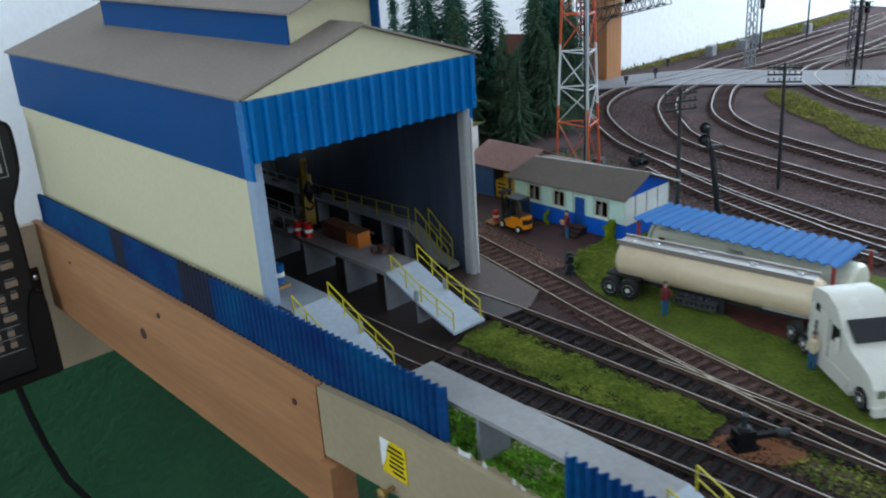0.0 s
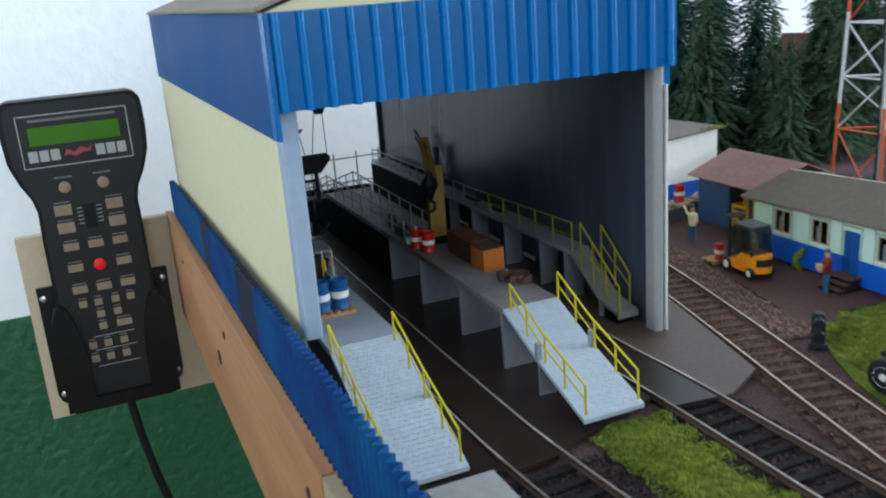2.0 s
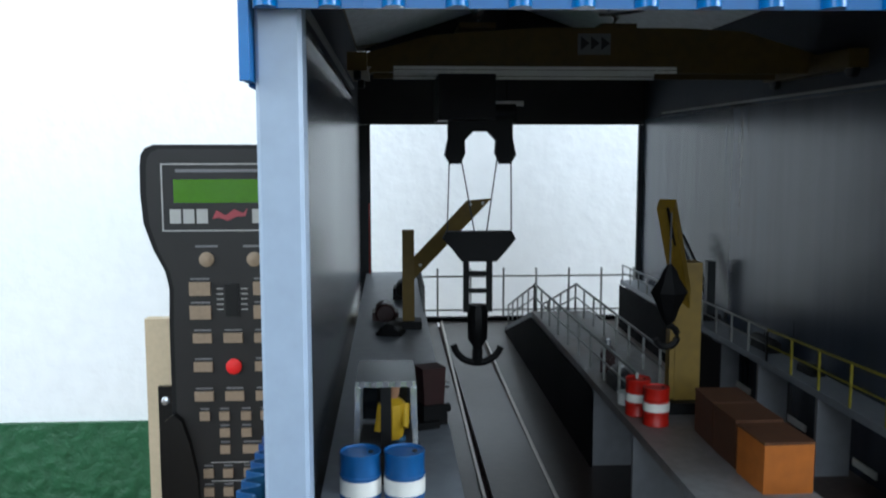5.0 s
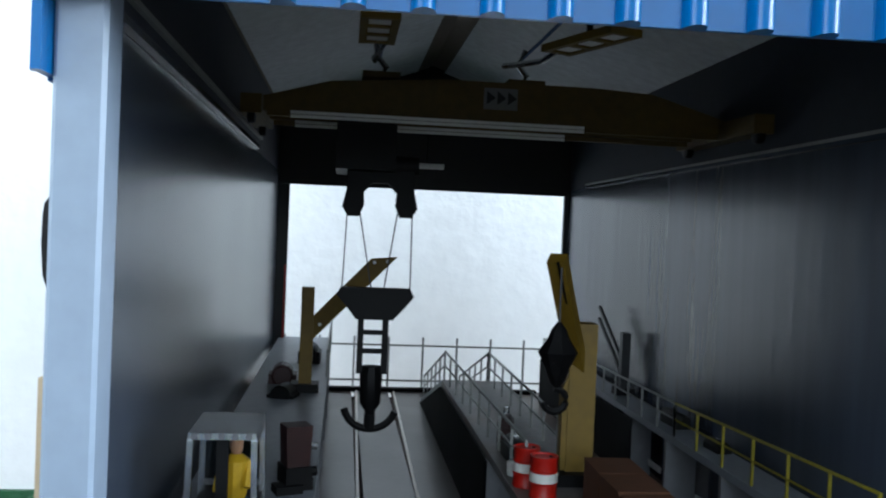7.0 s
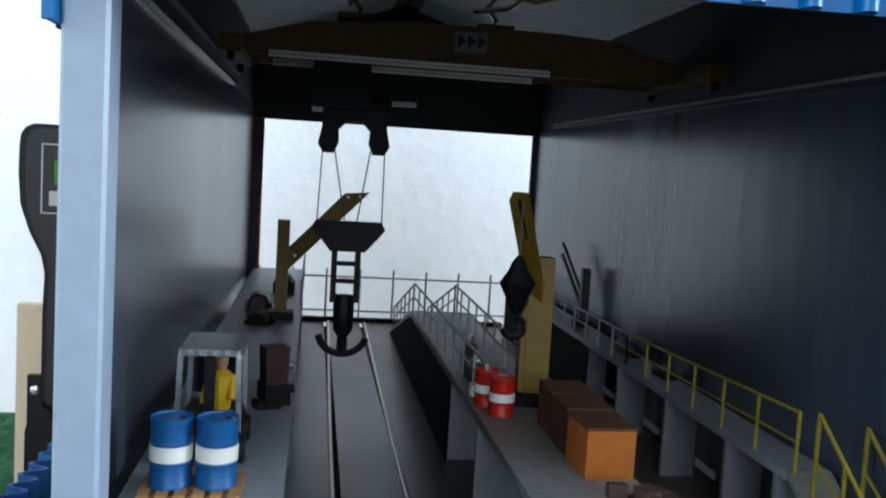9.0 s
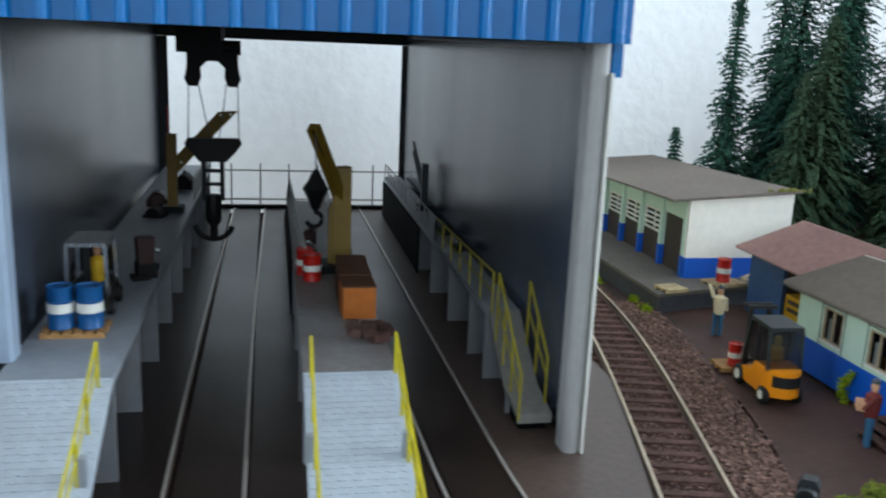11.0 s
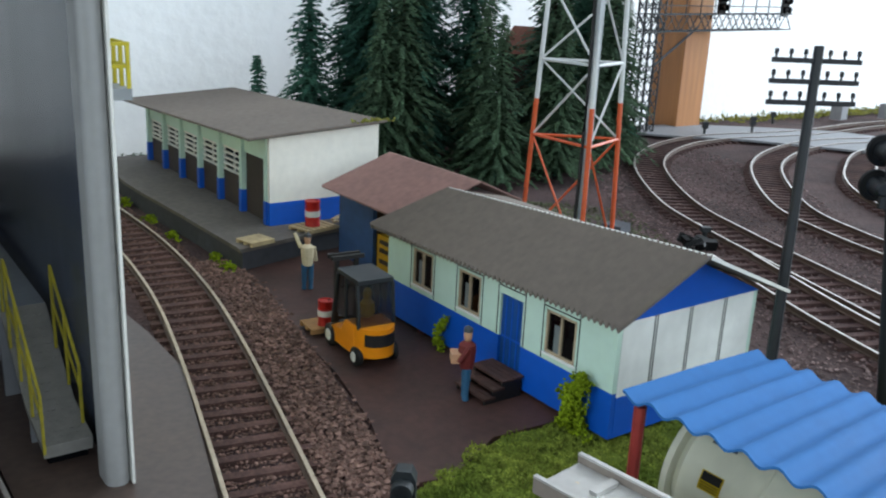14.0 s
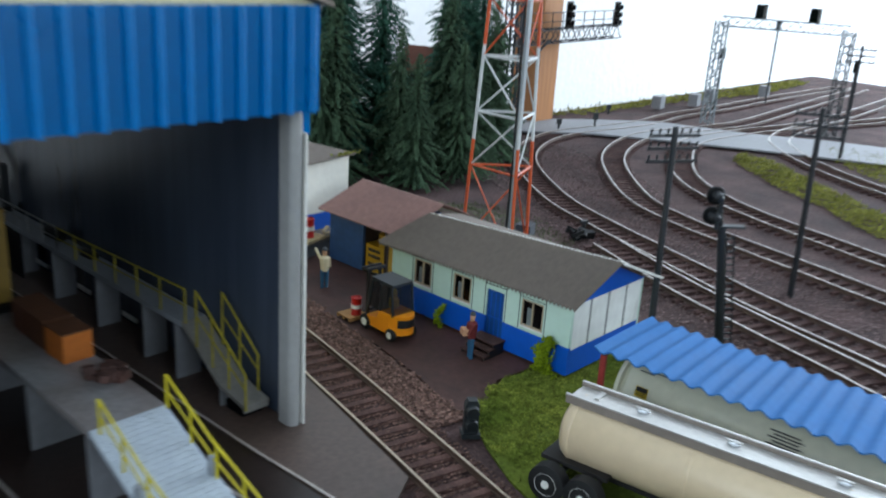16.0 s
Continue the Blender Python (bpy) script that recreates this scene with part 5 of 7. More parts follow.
# ---- forklift ----
def forklift():
    f = thing("forklift", 411.5, 386.5, 0.9, 86, "orange forklift with a dark glazed cab carrying a pallet", "forklift")
    # local x runs forward
    body = [(-7, 3), (-6.8, 8.2), (-6, 9.4), (-2, 9.4), (0, 6.2), (6, 5.4), (7, 3.8), (7, 2.2), (-10, 2.2)]
    part("body", bev(prism(B(), body, "y", -5, 5), 1.3, 3), M["fork_orange"], f)
    plan = [(-5.0 - 7.2 * math.cos(a) ** 0.75, 5.0 * math.sin(a)) for a in [math.radians(-89.9 + 179.8 * k / 14) for k in range(15)]]
    part("counterweight", bev(prism(B(), plan, "z", 2.6, 9.5), 0.9, 3), M["fork_orange"], f, "rounded orange counterweight")
    plan = [(x * 1.012 - 0.08, y) for x, y in plan if abs(y) < 4.3]
    part("grille", prism(B(), plan, "z", 5.4, 8.3), M["chassis"], f, "black rear grille")
    part("cab_glass", bev(prism(B(), [(-8.8, 9.2), (-7.4, 19.4), (3.0, 19.4), (5.6, 9.2)], "y", -4.4, 4.4), 0.9, 2), M["cab_glass"], f, "smoked cab glazing")
    b = B()
    for y in (-4.5, 4.5):
        bar(b, (-8.4, y, 9), (-7.3, y, 19.2), 0.7, 0.7)
        bar(b, (5.7, y, 6), (3.1, y, 19.2), 0.7, 0.7)
        bar(b, (-1.5, y, 9), (-1.5, y, 19.2), 0.5, 0.5)
    part("cab_frame", b, M["signal_dark"], f)
    part("cab_roof", bev(box(B(), -7.8, 3.6, -4.5, 4.5, 19.4, 20.4), 0.5, 2), M["signal_dark"], f, "dark grey cab roof")
    for x, y, rr in ((-7.8, -4.6, 2.3), (-7.8, 4.6, 2.3), (6.0, -4.6, 2.8), (6.0, 4.6, 2.8)):
        s = 1 if y > 0 else -1
        wh = part("wheel", lathe(B(), [(rr - 0.5, -0.9), (rr, -0.6), (rr, 0.6), (rr - 0.5, 0.9)], (x, y, rr), 18, "y"), M["tyre"], f)
        part("rim", lathe(B(), [(rr * 0.55, 0.85 * s), (rr * 0.5, 1.05 * s), (rr * 0.2, 0.95 * s)], (x, y, rr), 14, "y"), M["white"], wh)
    b = B()
    for y in (-2.6, 2.6):
        box(b, 7.4, 8.4, y - 0.5, y + 0.5, 1, 21.5)
    for z in (6, 14):
        box(b, 7.4, 8.4, -3, 3, z - 0.4, z + 0.4)
    for x in (6.6, 9.0):
        box(b, x, x + 0.9, -4.2, 4.2, 21.0, 22.0)
    part("mast", b, M["chassis"], f, "black lifting mast")
    for y in (-2.2, 2.2):
        part("fork", box(B(), 8.6, 19, y - 0.5, y + 0.5, 1.2, 1.6), M["chassis"], f)
    # seated driver figurine seen through the glass stays a plain shape
    part("driver_figurine", lathe(B(), [(1.2, 9.5), (1.9, 10.5), (1.7, 13), (0.8, 14), (1.1, 15), (0.9, 16.2), (0.2, 16.7)], (-3.5, 0, 0.4), 10), M["driver"], f, "yellow plain toy driver")
    f.matrix_basis = at(410.8, 382.2, 0.9, 86, 1.15)
    return f


forklift()
pallet(408.6, 400.6, 1.6, -4, "pallet", "wooden pallet on the forks of the forklift", (9.5, 9))
drum("oil_drum", 409.0, 398.8, 3.1, "red", "red and white oil drum on the forklift pallet", "oil drums", 2.2, 7.6)


# ---- plain toy figures ----
def figurine(x, y, z, rz, shirt, legs, label, arm=0.0, hat="hat_grey", carry=False):
    """A painted toy figure as one plain mesh."""
    b = B()
    lathe(b, [(0.6, 0), (0.9, 0.4), (0.75, 1.0), (0.95, 5), (1.1, 8.6)], (0, -1.05, 0), 8)
    lathe(b, [(0.6, 0), (0.9, 0.4), (0.75, 1.0), (0.95, 5), (1.1, 8.6)], (0, 1.05, 0), 8)
    nl = len(b.faces)
    lathe(b, [(1.6, 8.3), (1.9, 9.5), (2.2, 13), (2.1, 14.6), (0.9, 15.6)], (0, 0, 0), 10)
    cyl(b, (0, -2.1, 14.4), (0.8, -2.9, 9.6), 0.75, 0.6, 7)
    if arm:
        cyl(b, (0, 2.1, 14.4), (1.6, 4.0, 17.5 + arm), 0.75, 0.6, 7)
    else:
        cyl(b, (0, 2.1, 14.4), (2.2, 2.2, 10.8), 0.75, 0.6, 7)
    ns = len(b.faces)
    if carry:
        box(b, 1.7, 4.0, -2.2, 1.8, 10.2, 12.6)
    lathe(b, [(0.6, 15.3), (1.0, 16.2), (1.1, 17.3), (0.8, 18.3)], (0, 0, 0), 10)
    nh = len(b.faces)
    lathe(b, [(1.25, 18.0), (1.2, 18.2), (1.1, 18.9), (0.4, 19.4)], (0, 0, 0), 10)
    for i, f in enumerate(b.faces):
        f.material_index = 0 if i < nl else 1 if i < ns else 2 if i < nh else 3
    ob = part("toy_figure", b, [M[legs], M[shirt], M["skin"], M[hat]])
    ob.matrix_basis = at(x, y, z, rz)
    tagged(ob, label, "figurine", "toy figures")


figurine(421.5, 434.5, 0.9, 70, "cloth_cream", "jeans", "small painted toy figure in cream shirt with raised arm", 1.5)
figurine(418, 343, 0.9, 150, "cloth_red", "jeans", "small painted toy figure in dark red jacket holding a box", carry=True)
figurine(363, 230, 0.8, 250, "cloth_red", "jeans", "small painted toy figure in red shirt on the grass")
figurine(358, 147, 0.8, 200, "cloth_cream", "jeans", "small painted toy figure in beige shirt beside the truck")


# ---- lattice mast ----
def mast():
    t = thing("radio_mast", 516, 410, 8, 0, "tall red and white lattice radio mast", "mast")
    base = [(-8.5, 18.5), (-9.5, -14.5), (17, -4)]
    zs = [0, 41, 68, 95, 122, 149, 176, 203, 230, 250]

    def leg(i, z):
        k = 1 - 0.0023 * z
        return Vector((base[i][0] * k, base[i][1] * k, z))

    def colour(z):
        return "orange_paint" if int((z - 54) // 46 + 100) % 2 == 1 else "tower_white"
    for i in range(3):
        cuts = [0, 54, 100, 146, 192, 238, 250]
        for a, c in zip(cuts, cuts[1:]):
            part("leg", cyl(B(), leg(i, a), leg(i, c), 0.85, n=8), M[colour((a + c) / 2)], t)
    for k, (z0, z1) in enumerate(zip(zs, zs[1:])):
        for i in range(3):
            j = (i + 1) % 3
            c = M[colour((z0 + z1) / 2)]
            part("strut", cyl(B(), leg(i, z1), leg(j, z1), 0.55, n=6), c, t)
            part("brace", cyl(B(), leg(i, z0 if k % 2 else z1), leg(j, z1 if k % 2 else z0), 0.42, n=6), c, t)
    part("cable_tray", box(B(), -8.6, -6.6, -12.6, -10.8, -2, 250), M["tray_grey"], t, "grey cable tray up the mast")
    part("cable", tube(B(), [(-9.4 + 0.4 * math.sin(z), -10.6, z) for z in range(-2, 250, 12)], 0.6), M["chassis"], t)
    for i in range(3):
        part("footing", box(B(), base[i][0] - 3, base[i][0] + 3, base[i][1] - 3, base[i][1] + 3, -5, 0.3), M["dock_side"], t)


mast()
b = bev(box(B(), -5, 5, -4, 4, 0, 9), 0.5)
o = part("equipment_cabinet", b, M["dock_side"])
o.matrix_basis = at(549, 419, 3.4, 20)
tagged(o, "small dark grey equipment cabinet beside the mast", "cabinet")


# ---- poles and signals ----
def telegraph_pole(x, y, z, h, lean, label, rz=0):
    p = thing("telegraph_pole", x, y, z, rz, label, "telegraph pole", "telegraph poles")
    top = Matrix.Rotation(radians(-rz), 3, "Z") @ Vector((lean[0], lean[1], h))
    part("pole", cyl(B(), (0, 0, -2), top, 1.5, 1.2, 10), M["pole"], p)
    for k in range(3):
        c = Vector((0, 0, -2)).lerp(top, (h - 3.4 - 4.9 * k) / h)
        a = part("crossarm", bar(B(), c + Vector((-11.6, 0, 0)), c + Vector((11.6, 0, 0)), 0.9, 1.2), M["pole"], p)
        for i in range(6):
            dx = (-10.8, -7.0, -3.2, 3.2, 7.0, 10.8)[i]
            part("insulator", lathe(B(), [(0.3, 0), (0.3, 0.9), (0.55, 1.0), (0.5, 2.1), (0.2, 2.3)], (c.x + dx, c.y, c.z + 0.5), 8), M["pole"], a)
    return p


telegraph_pole(484, 303, 0, 89, (13, 9), "black plastic telegraph pole with three crossarms, leaning slightly", -28)
telegraph_pole(594, 289, 0, 92, (0, 2), "black plastic telegraph pole with three crossarms, upright", -60)
telegraph_pole(955, 396, 2, 95, (0, 0), "far black telegraph pole beside the yard tracks", -60)


def searchlight_signal():
    s = thing("signal_mast", 493.5, 276.8, 0, -42, "dark railway signal mast with two round heads and ladder", "signal")
    part("base", box(B(), -3, 3, -3, 3, 0, 1.5), M["signal_dark"], s)
    part("mast", cyl(B(), (0, 0, 0), (-8, 0, 57), 1.8, 1.6, 12), M["pole"], s)
    for x, z in ((-12, 68.8), (-12.3, 61.0)):
        h = part("target", lathe(B(), [(0.1, 0), (3.4, 0), (3.6, 0.3), (3.6, 1.0), (0.1, 1.1)], (x, 0, z), 24, "y"), M["black"], s, "round black signal target")
        b = lathe(B(), [(1.2, -4.6), (1.7, -4.0), (1.9, -1.5), (2.3, 0)], (x, 0, z), 12, "y")
        cyl(b, (x + 1, -2.6, z - 4.4), (x + 1, -2.6, z + 1.6), 1.1, n=8)
        part("lamp_housing", b, M["pole"], h)
    part("bracket", tube(B(), [(-8, 0, 56), (-9.6, -1, 62), (-10.4, -1, 70)], 0.7), M["signal_dark"], s)
    part("bracket", tube(B(), [(-8, 0, 54), (-11, -2, 58), (-11.4, -3, 67)], 0.6), M["signal_dark"], s)
    part("platform", bev(box(B(), -8.5, 0.8, -1.5, 2, 56.6, 57.4), 0.2), M["signal_dark"], s)
    for dx in (1.5, 4.7):
        part("ladder_rail", bar(B(), (dx, -0.6, 0), (dx - 7.6, -0.6, 54), 0.5, 0.5), M["pole"], s)
    for i in range(20):
        k = -7.6 * (3 + 2.6 * i) / 54
        part("rung", bar(B(), (1.5 + k, -0.6, 3 + 2.6 * i), (4.7 + k, -0.6, 3 + 2.6 * i), 0.5, 0.5), M["pole"], s)


searchlight_signal()

s = thing("dwarf_signal", 375, 305, 0.6, -40, "small dark grey two-lamp dwarf signal beside the track", "signal")
part("base", bev(box(B(), -3.0, 3.0, -2.6, 2.6, 0, 1.6), 0.4), M["signal_dark"], s)
part("housing", bev(prism(B(), [(-2.3, 1.6), (2.3, 1.6), (2.3, 11.5), (1.4, 13.2), (-1.4, 13.2), (-2.3, 11.5)], "y", -1.6, 1.6), 0.3), M["signal_dark"], s)
for z in (5, 9.8):
    part("hood", lathe(B(), [(2.0, -3.8), (2.2, -1.6), (1.6, -1.5), (1.6, -3.8)], (0, 0, z), 14, "y"), M["signal_dark"], s)
    part("lamp", lathe(B(), [(1.3, -2.0), (0.8, -2.5), (0.1, -2.7)], (0, 0, z), 12, "y"), M["lens"], s)

for x, y, h in ((883, 597, 13), (838, 606, 10), (960, 632, 9), (600, 415, 4)):
    s = thing("dwarf_signal", x, y, 2, -30, "small dark trackside signal in the far yard", "signal")
    part("post", cyl(B(), (0, 0, -1), (0, 0, h * 0.6), 1.0, n=8), M["signal_dark"], s)
    part("head", bev(box(B(), -2, 2, -1.5, 1.5, h * 0.5, h), 0.4), M["signal_dark"], s)


def lattice(bm, a, c, w, n, r=0.7, up=Vector((0, 0, 1))):
    """An open square lattice girder from a to c."""
    a, c = Vector(a), Vector(c)
    d = (c - a).normalized()
    s = d.cross(up).normalized() if abs(d.dot(up)) < 0.95 else Vector((1, 0, 0))
    u = s.cross(d)
    corner = [s * i * w / 2 + u * j * w / 2 for i, j in ((-1, -1), (1, -1), (1, 1), (-1, 1))]
    for k in corner:
        bar(bm, a + k, c + k, r, r)
    for i in range(n):
        p, q = a.lerp(c, i / n), a.lerp(c, (i + 1) / n)
        for j in range(4):
            k, l = corner[j], corner[(j + 1) % 4]
            if i % 2:
                k, l = l, k
            bar(bm, p + k, q + l, r * 0.7, r * 0.7)
    return bm


g = thing("signal_gantry", 796, 632, 1, 0, "black lattice cantilever signal bridge beside the wooden column", "signal bridge", "signal bridges")
for dx in (-7, 7):
    part("tower", lattice(B(), (dx, 0, 0), (dx, 0, 122), 7, 14, 0.9), M["pole"], g)
part("arm", lattice(B(), (-8, 0, 80), (160, 0, 84), 12, 20, 0.9), M["pole"], g)
b = B()
for z in (92, 100):
    bar(b, (-8, 5, z), (160, 5, z + 3), 0.7, 0.7)
for i in range(11):
    bar(b, (-8 + 16.8 * i, 5, 84), (-8 + 16.8 * i, 5, 102), 0.7, 0.7)
part("walkway_rail", b, M["pole"], g)
part("strut", bar(B(), (8, 0, 50), (52, 0, 78), 1.4, 1.4), M["pole"], g)
for x in (72, 152):
    h = part("signal_head", bev(box(B(), x - 4, x + 4, -5, -3, 88, 112), 1), M["lens"], g)
    for z in (93, 100, 107):
        part("hood", lathe(B(), [(2.6, -9), (2.6, -5), (2.2, -5), (2.2, -9)], (x, 0, z), 10, "y"), M["lens"], h)

g = thing("signal_gantry", 1006, 546, 2, 0, "grey lattice signal bridge spanning the far yard tracks", "signal bridge", "signal bridges")
part("tower", lattice(B(), (0, 0, 0), (0, 0, 100), 9, 12, 1.1), M["tower_grey"], g)
part("tower", lattice(B(), (45, -105, 0), (45, -105, 100), 9, 12, 1.1), M["signal_dark"], g)
part("girder", lattice(B(), (0, 0, 100), (45, -105, 100), 9, 12, 1.0), M["tower_grey"], g)
for t in (0.3, 0.72):
    p = Vector((0, 0, 110)).lerp(Vector((45, -105, 110)), t)
    part("signal_head", bev(box(B(), p.x - 4, p.x + 4, p.y - 4, p.y + 4, 104, 118), 1), M["lens"], g)
for x, y, h in ((1110, 590, 60), (1210, 575, 90), (1040, 425, 70)):
    s = thing("signal_mast", x, y, 2, 0, "slim far signal mast beside the yard tracks", "signal")
    part("mast", cyl(B(), (0, 0, -1), (0, 0, h), 1.2, n=8), M["signal_dark"], s)
    part("head", bev(box(B(), -3, 3, -2, 2, h - 6, h + 6), 0.8), M["lens"], s)
for x, y in ((1046, 624), (1105, 612), (1160, 622), (1270, 604)):
    b = bev(box(B(), -7, 7, -5, 5, 0, 13), 0.6)
    o = part("relay_box", b, M["concrete"])
    o.matrix_basis = at(x, y, 2, 10)
    tagged(o, "pale grey concrete relay box by the yard edge", "relay box", "relay boxes")


# ---- things in the shed ----
pallet(212.7, 369.8, 28.5, 0, "pallet", "wooden pallet with two blue drums on the platform", (15, 10.5))
drum("oil_drum", 209.4, 369.4, 30.0, "drum_blue", "blue oil drum with a white middle band", "oil drums", 3.2, 10.7)
drum("oil_drum", 216.2, 369.4, 30.0, "drum_blue", "blue oil drum with a white middle band", "oil drums", 3.2, 10.7)
drum("oil_drum", 272.9, 425.3, 26, "red", "red oil drum with a white band on the platform", "oil drums", 2.9, 8.6)
drum("oil_drum", 270.9, 433, 26, "red", "red oil drum behind another on the platform", "oil drums", 2.9, 8.6)

t = thing("platform_tractor", 213.3, 387, 28.5, 0, "small platform truck with bright metal roll frame", "tractor")
part("body", bev(box(B(), -5, 5, -6, 12, 2, 7), 0.8), M["chassis"], t)
b = B()
for x in (-5, 5):
    for y in (-5, 9):
        bar(b, (x, y, 6), (x * 0.94, y, 18.6), 0.9, 0.9)
    bar(b, (x * 0.94, -5, 18.6), (x * 0.94, 9, 18.6), 0.9, 0.9)
part("roll_frame", b, M["chrome"], t, "bright metal roll frame")
part("roof", bev(box(B(), -5.0, 5.0, -5.6, 9.6, 18.8, 19.8), 0.3), M["chrome"], t)
b = B()
for k in range(5):
    cyl(b, (-4 + k * 2, -5.7, 19.4), (-4 + k * 2, -6.3, 19.4), 0.5, n=8)
part("roof_lamp", b, M["print_grey"], t)
part("windscreen", box(B(), -4.4, 4.4, 8.6, 8.9, 9, 18), M["glass_dark"], t)
part("cab_upright", box(B(), -0.9, 0.9, -4.6, -4.0, 6.5, 18.6), M["black"], t, "black middle upright")
part("steering_column", cyl(B(), (0, -3, 6), (0, -1.5, 12), 0.6, n=8), M["black"], t)
for x in (-5.2, 5.2):
    for y in (-3, 9):
        w = part("wheel", lathe(B(), [(1.9, -1), (2.4, -0.7), (2.4, 0.7), (1.9, 1)], (x, y, 2.4), 14, "x"), M["tyre"], t)
        part("hub", lathe(B(), [(1, -1.05), (1, 1.05)], (x, y, 2.4), 10, "x"), M["print_grey"], w)

m = thing("traction_motor", 222.4, 421, 28.5, 20, "maroon and black traction motor standing on the platform", "motor")
b = bev(box(B(), -2.4, 2.4, -2.4, 2.4, 4.4, 12.6), 1.7, 3)
for v in b.verts:
    v.co.x *= 0.82 + 0.022 * v.co.z
part("housing", b, M["maroon"], m)
b = bev(box(B(), -2.6, 2.6, -3, 3, 1.2, 4.8), 0.6)
box(b, -4.6, 0.6, -4, 0, 0, 1.6)
box(b, 0.8, 3.2, -2, 3.4, 0, 2.4)
cyl(b, (2.6, -1, 3.4), (4.0, -1, 3.4), 1.0, n=8)
part("base", b, M["black"], m)
part("shaft", cyl(B(), (2.4, 0, 8.4), (4.2, 0, 8.0), 0.8, n=8), M["chrome"], m)

figurine(214.6, 389.5, 27.7, 265, "driver", "jeans", "small painted toy figure in yellow jacket in the platform truck")

# crates and scrap on the middle platform
for y, lab, mm in ((384, "orange cardboard crate on the grey platform", "crate_orange"), (397, "brown cardboard crate behind the orange one", "crate_brown"), (409, "brown cardboard crate in the row", "crate_brown")):
    c = thing("crate", 284.3, y, 26, random.uniform(-2, 2), lab, "crate", "crates on the platform")
    part("carton", bev(box(B(), -4.6, 4.6, 0, 11.4, 0, 9.0), 0.25), M[mm], c)
    part("lid", bev(box(B(), -4.7, 4.7, -0.1, 11.5, 9.0, 9.5), 0.15), M["crate_brown"], c)
p = thing("scrap_pile", 285.5, 368, 26, 0, "dark red-brown pile of scrap castings on the platform", "scrap")
rnd = random.Random(3)
for i in range(16):
    x, y = rnd.uniform(-5, 5), rnd.uniform(-5, 6)
    z = 1.2 if i < 10 else 3.0
    part("casting", bev(obox(B(), (x, y, z), (rnd.uniform(2.5, 4.5), rnd.uniform(2, 3.5), 2.2), Euler((rnd.uniform(-0.2, 0.2), rnd.uniform(-0.2, 0.2), rnd.uniform(0, 3))).to_matrix()), 0.5), M["scrap"], p)


def jib_crane(x, y, z, h, w, m, label):
    """The base and the square column of a platform crane; the jib is added to it."""
    c = thing("jib_crane", x, y, z, 0, label, "crane", "platform cranes")
    part("base", bev(box(B(), -w * 1.1, w * 1.1, -w, w, 0, 2.6), 0.4), M["black"], c)
    part("column", bev(box(B(), -w / 2, w / 2, -w / 2, w / 2, 2.6, h), 0.25), M[m], c)
    return c


# a broad flat jib, cut level at its head
c = jib_crane(219.8, 525.3, 28.5, 32.4, 3.9, "crane_yellow", "ochre yellow jib crane on the long platform")
b = prism(B(), [(1.9, 16.2), (1.9, 23.6), (19.0, 42.1), (26.9, 42.9)], "y", -0.9, 0.9)
for v in b.verts:
    v.co.y -= 0.17 * v.co.x
j = part("jib", bev(b, 0.15), M["crane_yellow"], c, "broad flat ochre jib plate")
for u, v in ((3.9, 21.0), (20.0, 41.0), (24.0, 41.4)):
    part("pin", lathe(B(), [(0.45, -1.2), (0.55, -1.0), (0.55, 1.0), (0.45, 1.2)], (u, -0.17 * u, v), 10, "y"), M["white_strip"], j)

c = jib_crane(283.0, 438, 26, 34.9, 6, "crane_yellow", "ochre yellow jib crane column with a black hook block")
j = part("jib", bev(bar(B(), (-0.6, -1, 25), (-10.2, -16.6, 49.4), 3.6, 3.0), 0.3), M["crane_yellow"], c, "leaning ochre jib arm")
part("rope_guide", bar(B(), (-1.6, -4.5, 28.5), (-10.4, -18.2, 48.6), 0.5, 0.5), M["black"], j)
part("gusset", prism(B(), [(-3.2, 3), (-3.2, 24), (-4.4, 21), (-4.4, 3)], "y", -3.4, -0.4), M["crane_yellow"], c, "stiffening plate on the column")
t = Vector((-9.4, -17.6, 47.6))
part("rope", bar(B(), t, t + Vector((0, 0, -11)), 0.35, 0.35), M["rope"], c)
k = part("hook_block", bev(lathe(B(), [(0.5, 0), (1.6, -1.5), (2.1, -3), (4.1, -6), (2.4, -9.4), (1.5, -12), (0.6, -13)], (t.x, t.y, t.z - 11), 8), 0.2), M["black"], c, "black hook block")
part("hook", tube(B(), [(t.x + 2.4 * math.cos(q) - 0.4, t.y, t.z - 26.6 + 2.4 * math.sin(q)) for q in [1.6 - 0.45 * n for n in range(11)]], 0.75), M["black"], k)

c = jib_crane(329.9, 549, 25.2, 21.8, 3.0, "signal_dark", "small dark jib crane on the walkway by the wall")
for dz in (0, -4.6):
    part("jib", bar(B(), (0, 1, 10.5 + dz), (-1.4, 28, 28.5 + dz), 1.0, 1.2), M["signal_dark"], c)

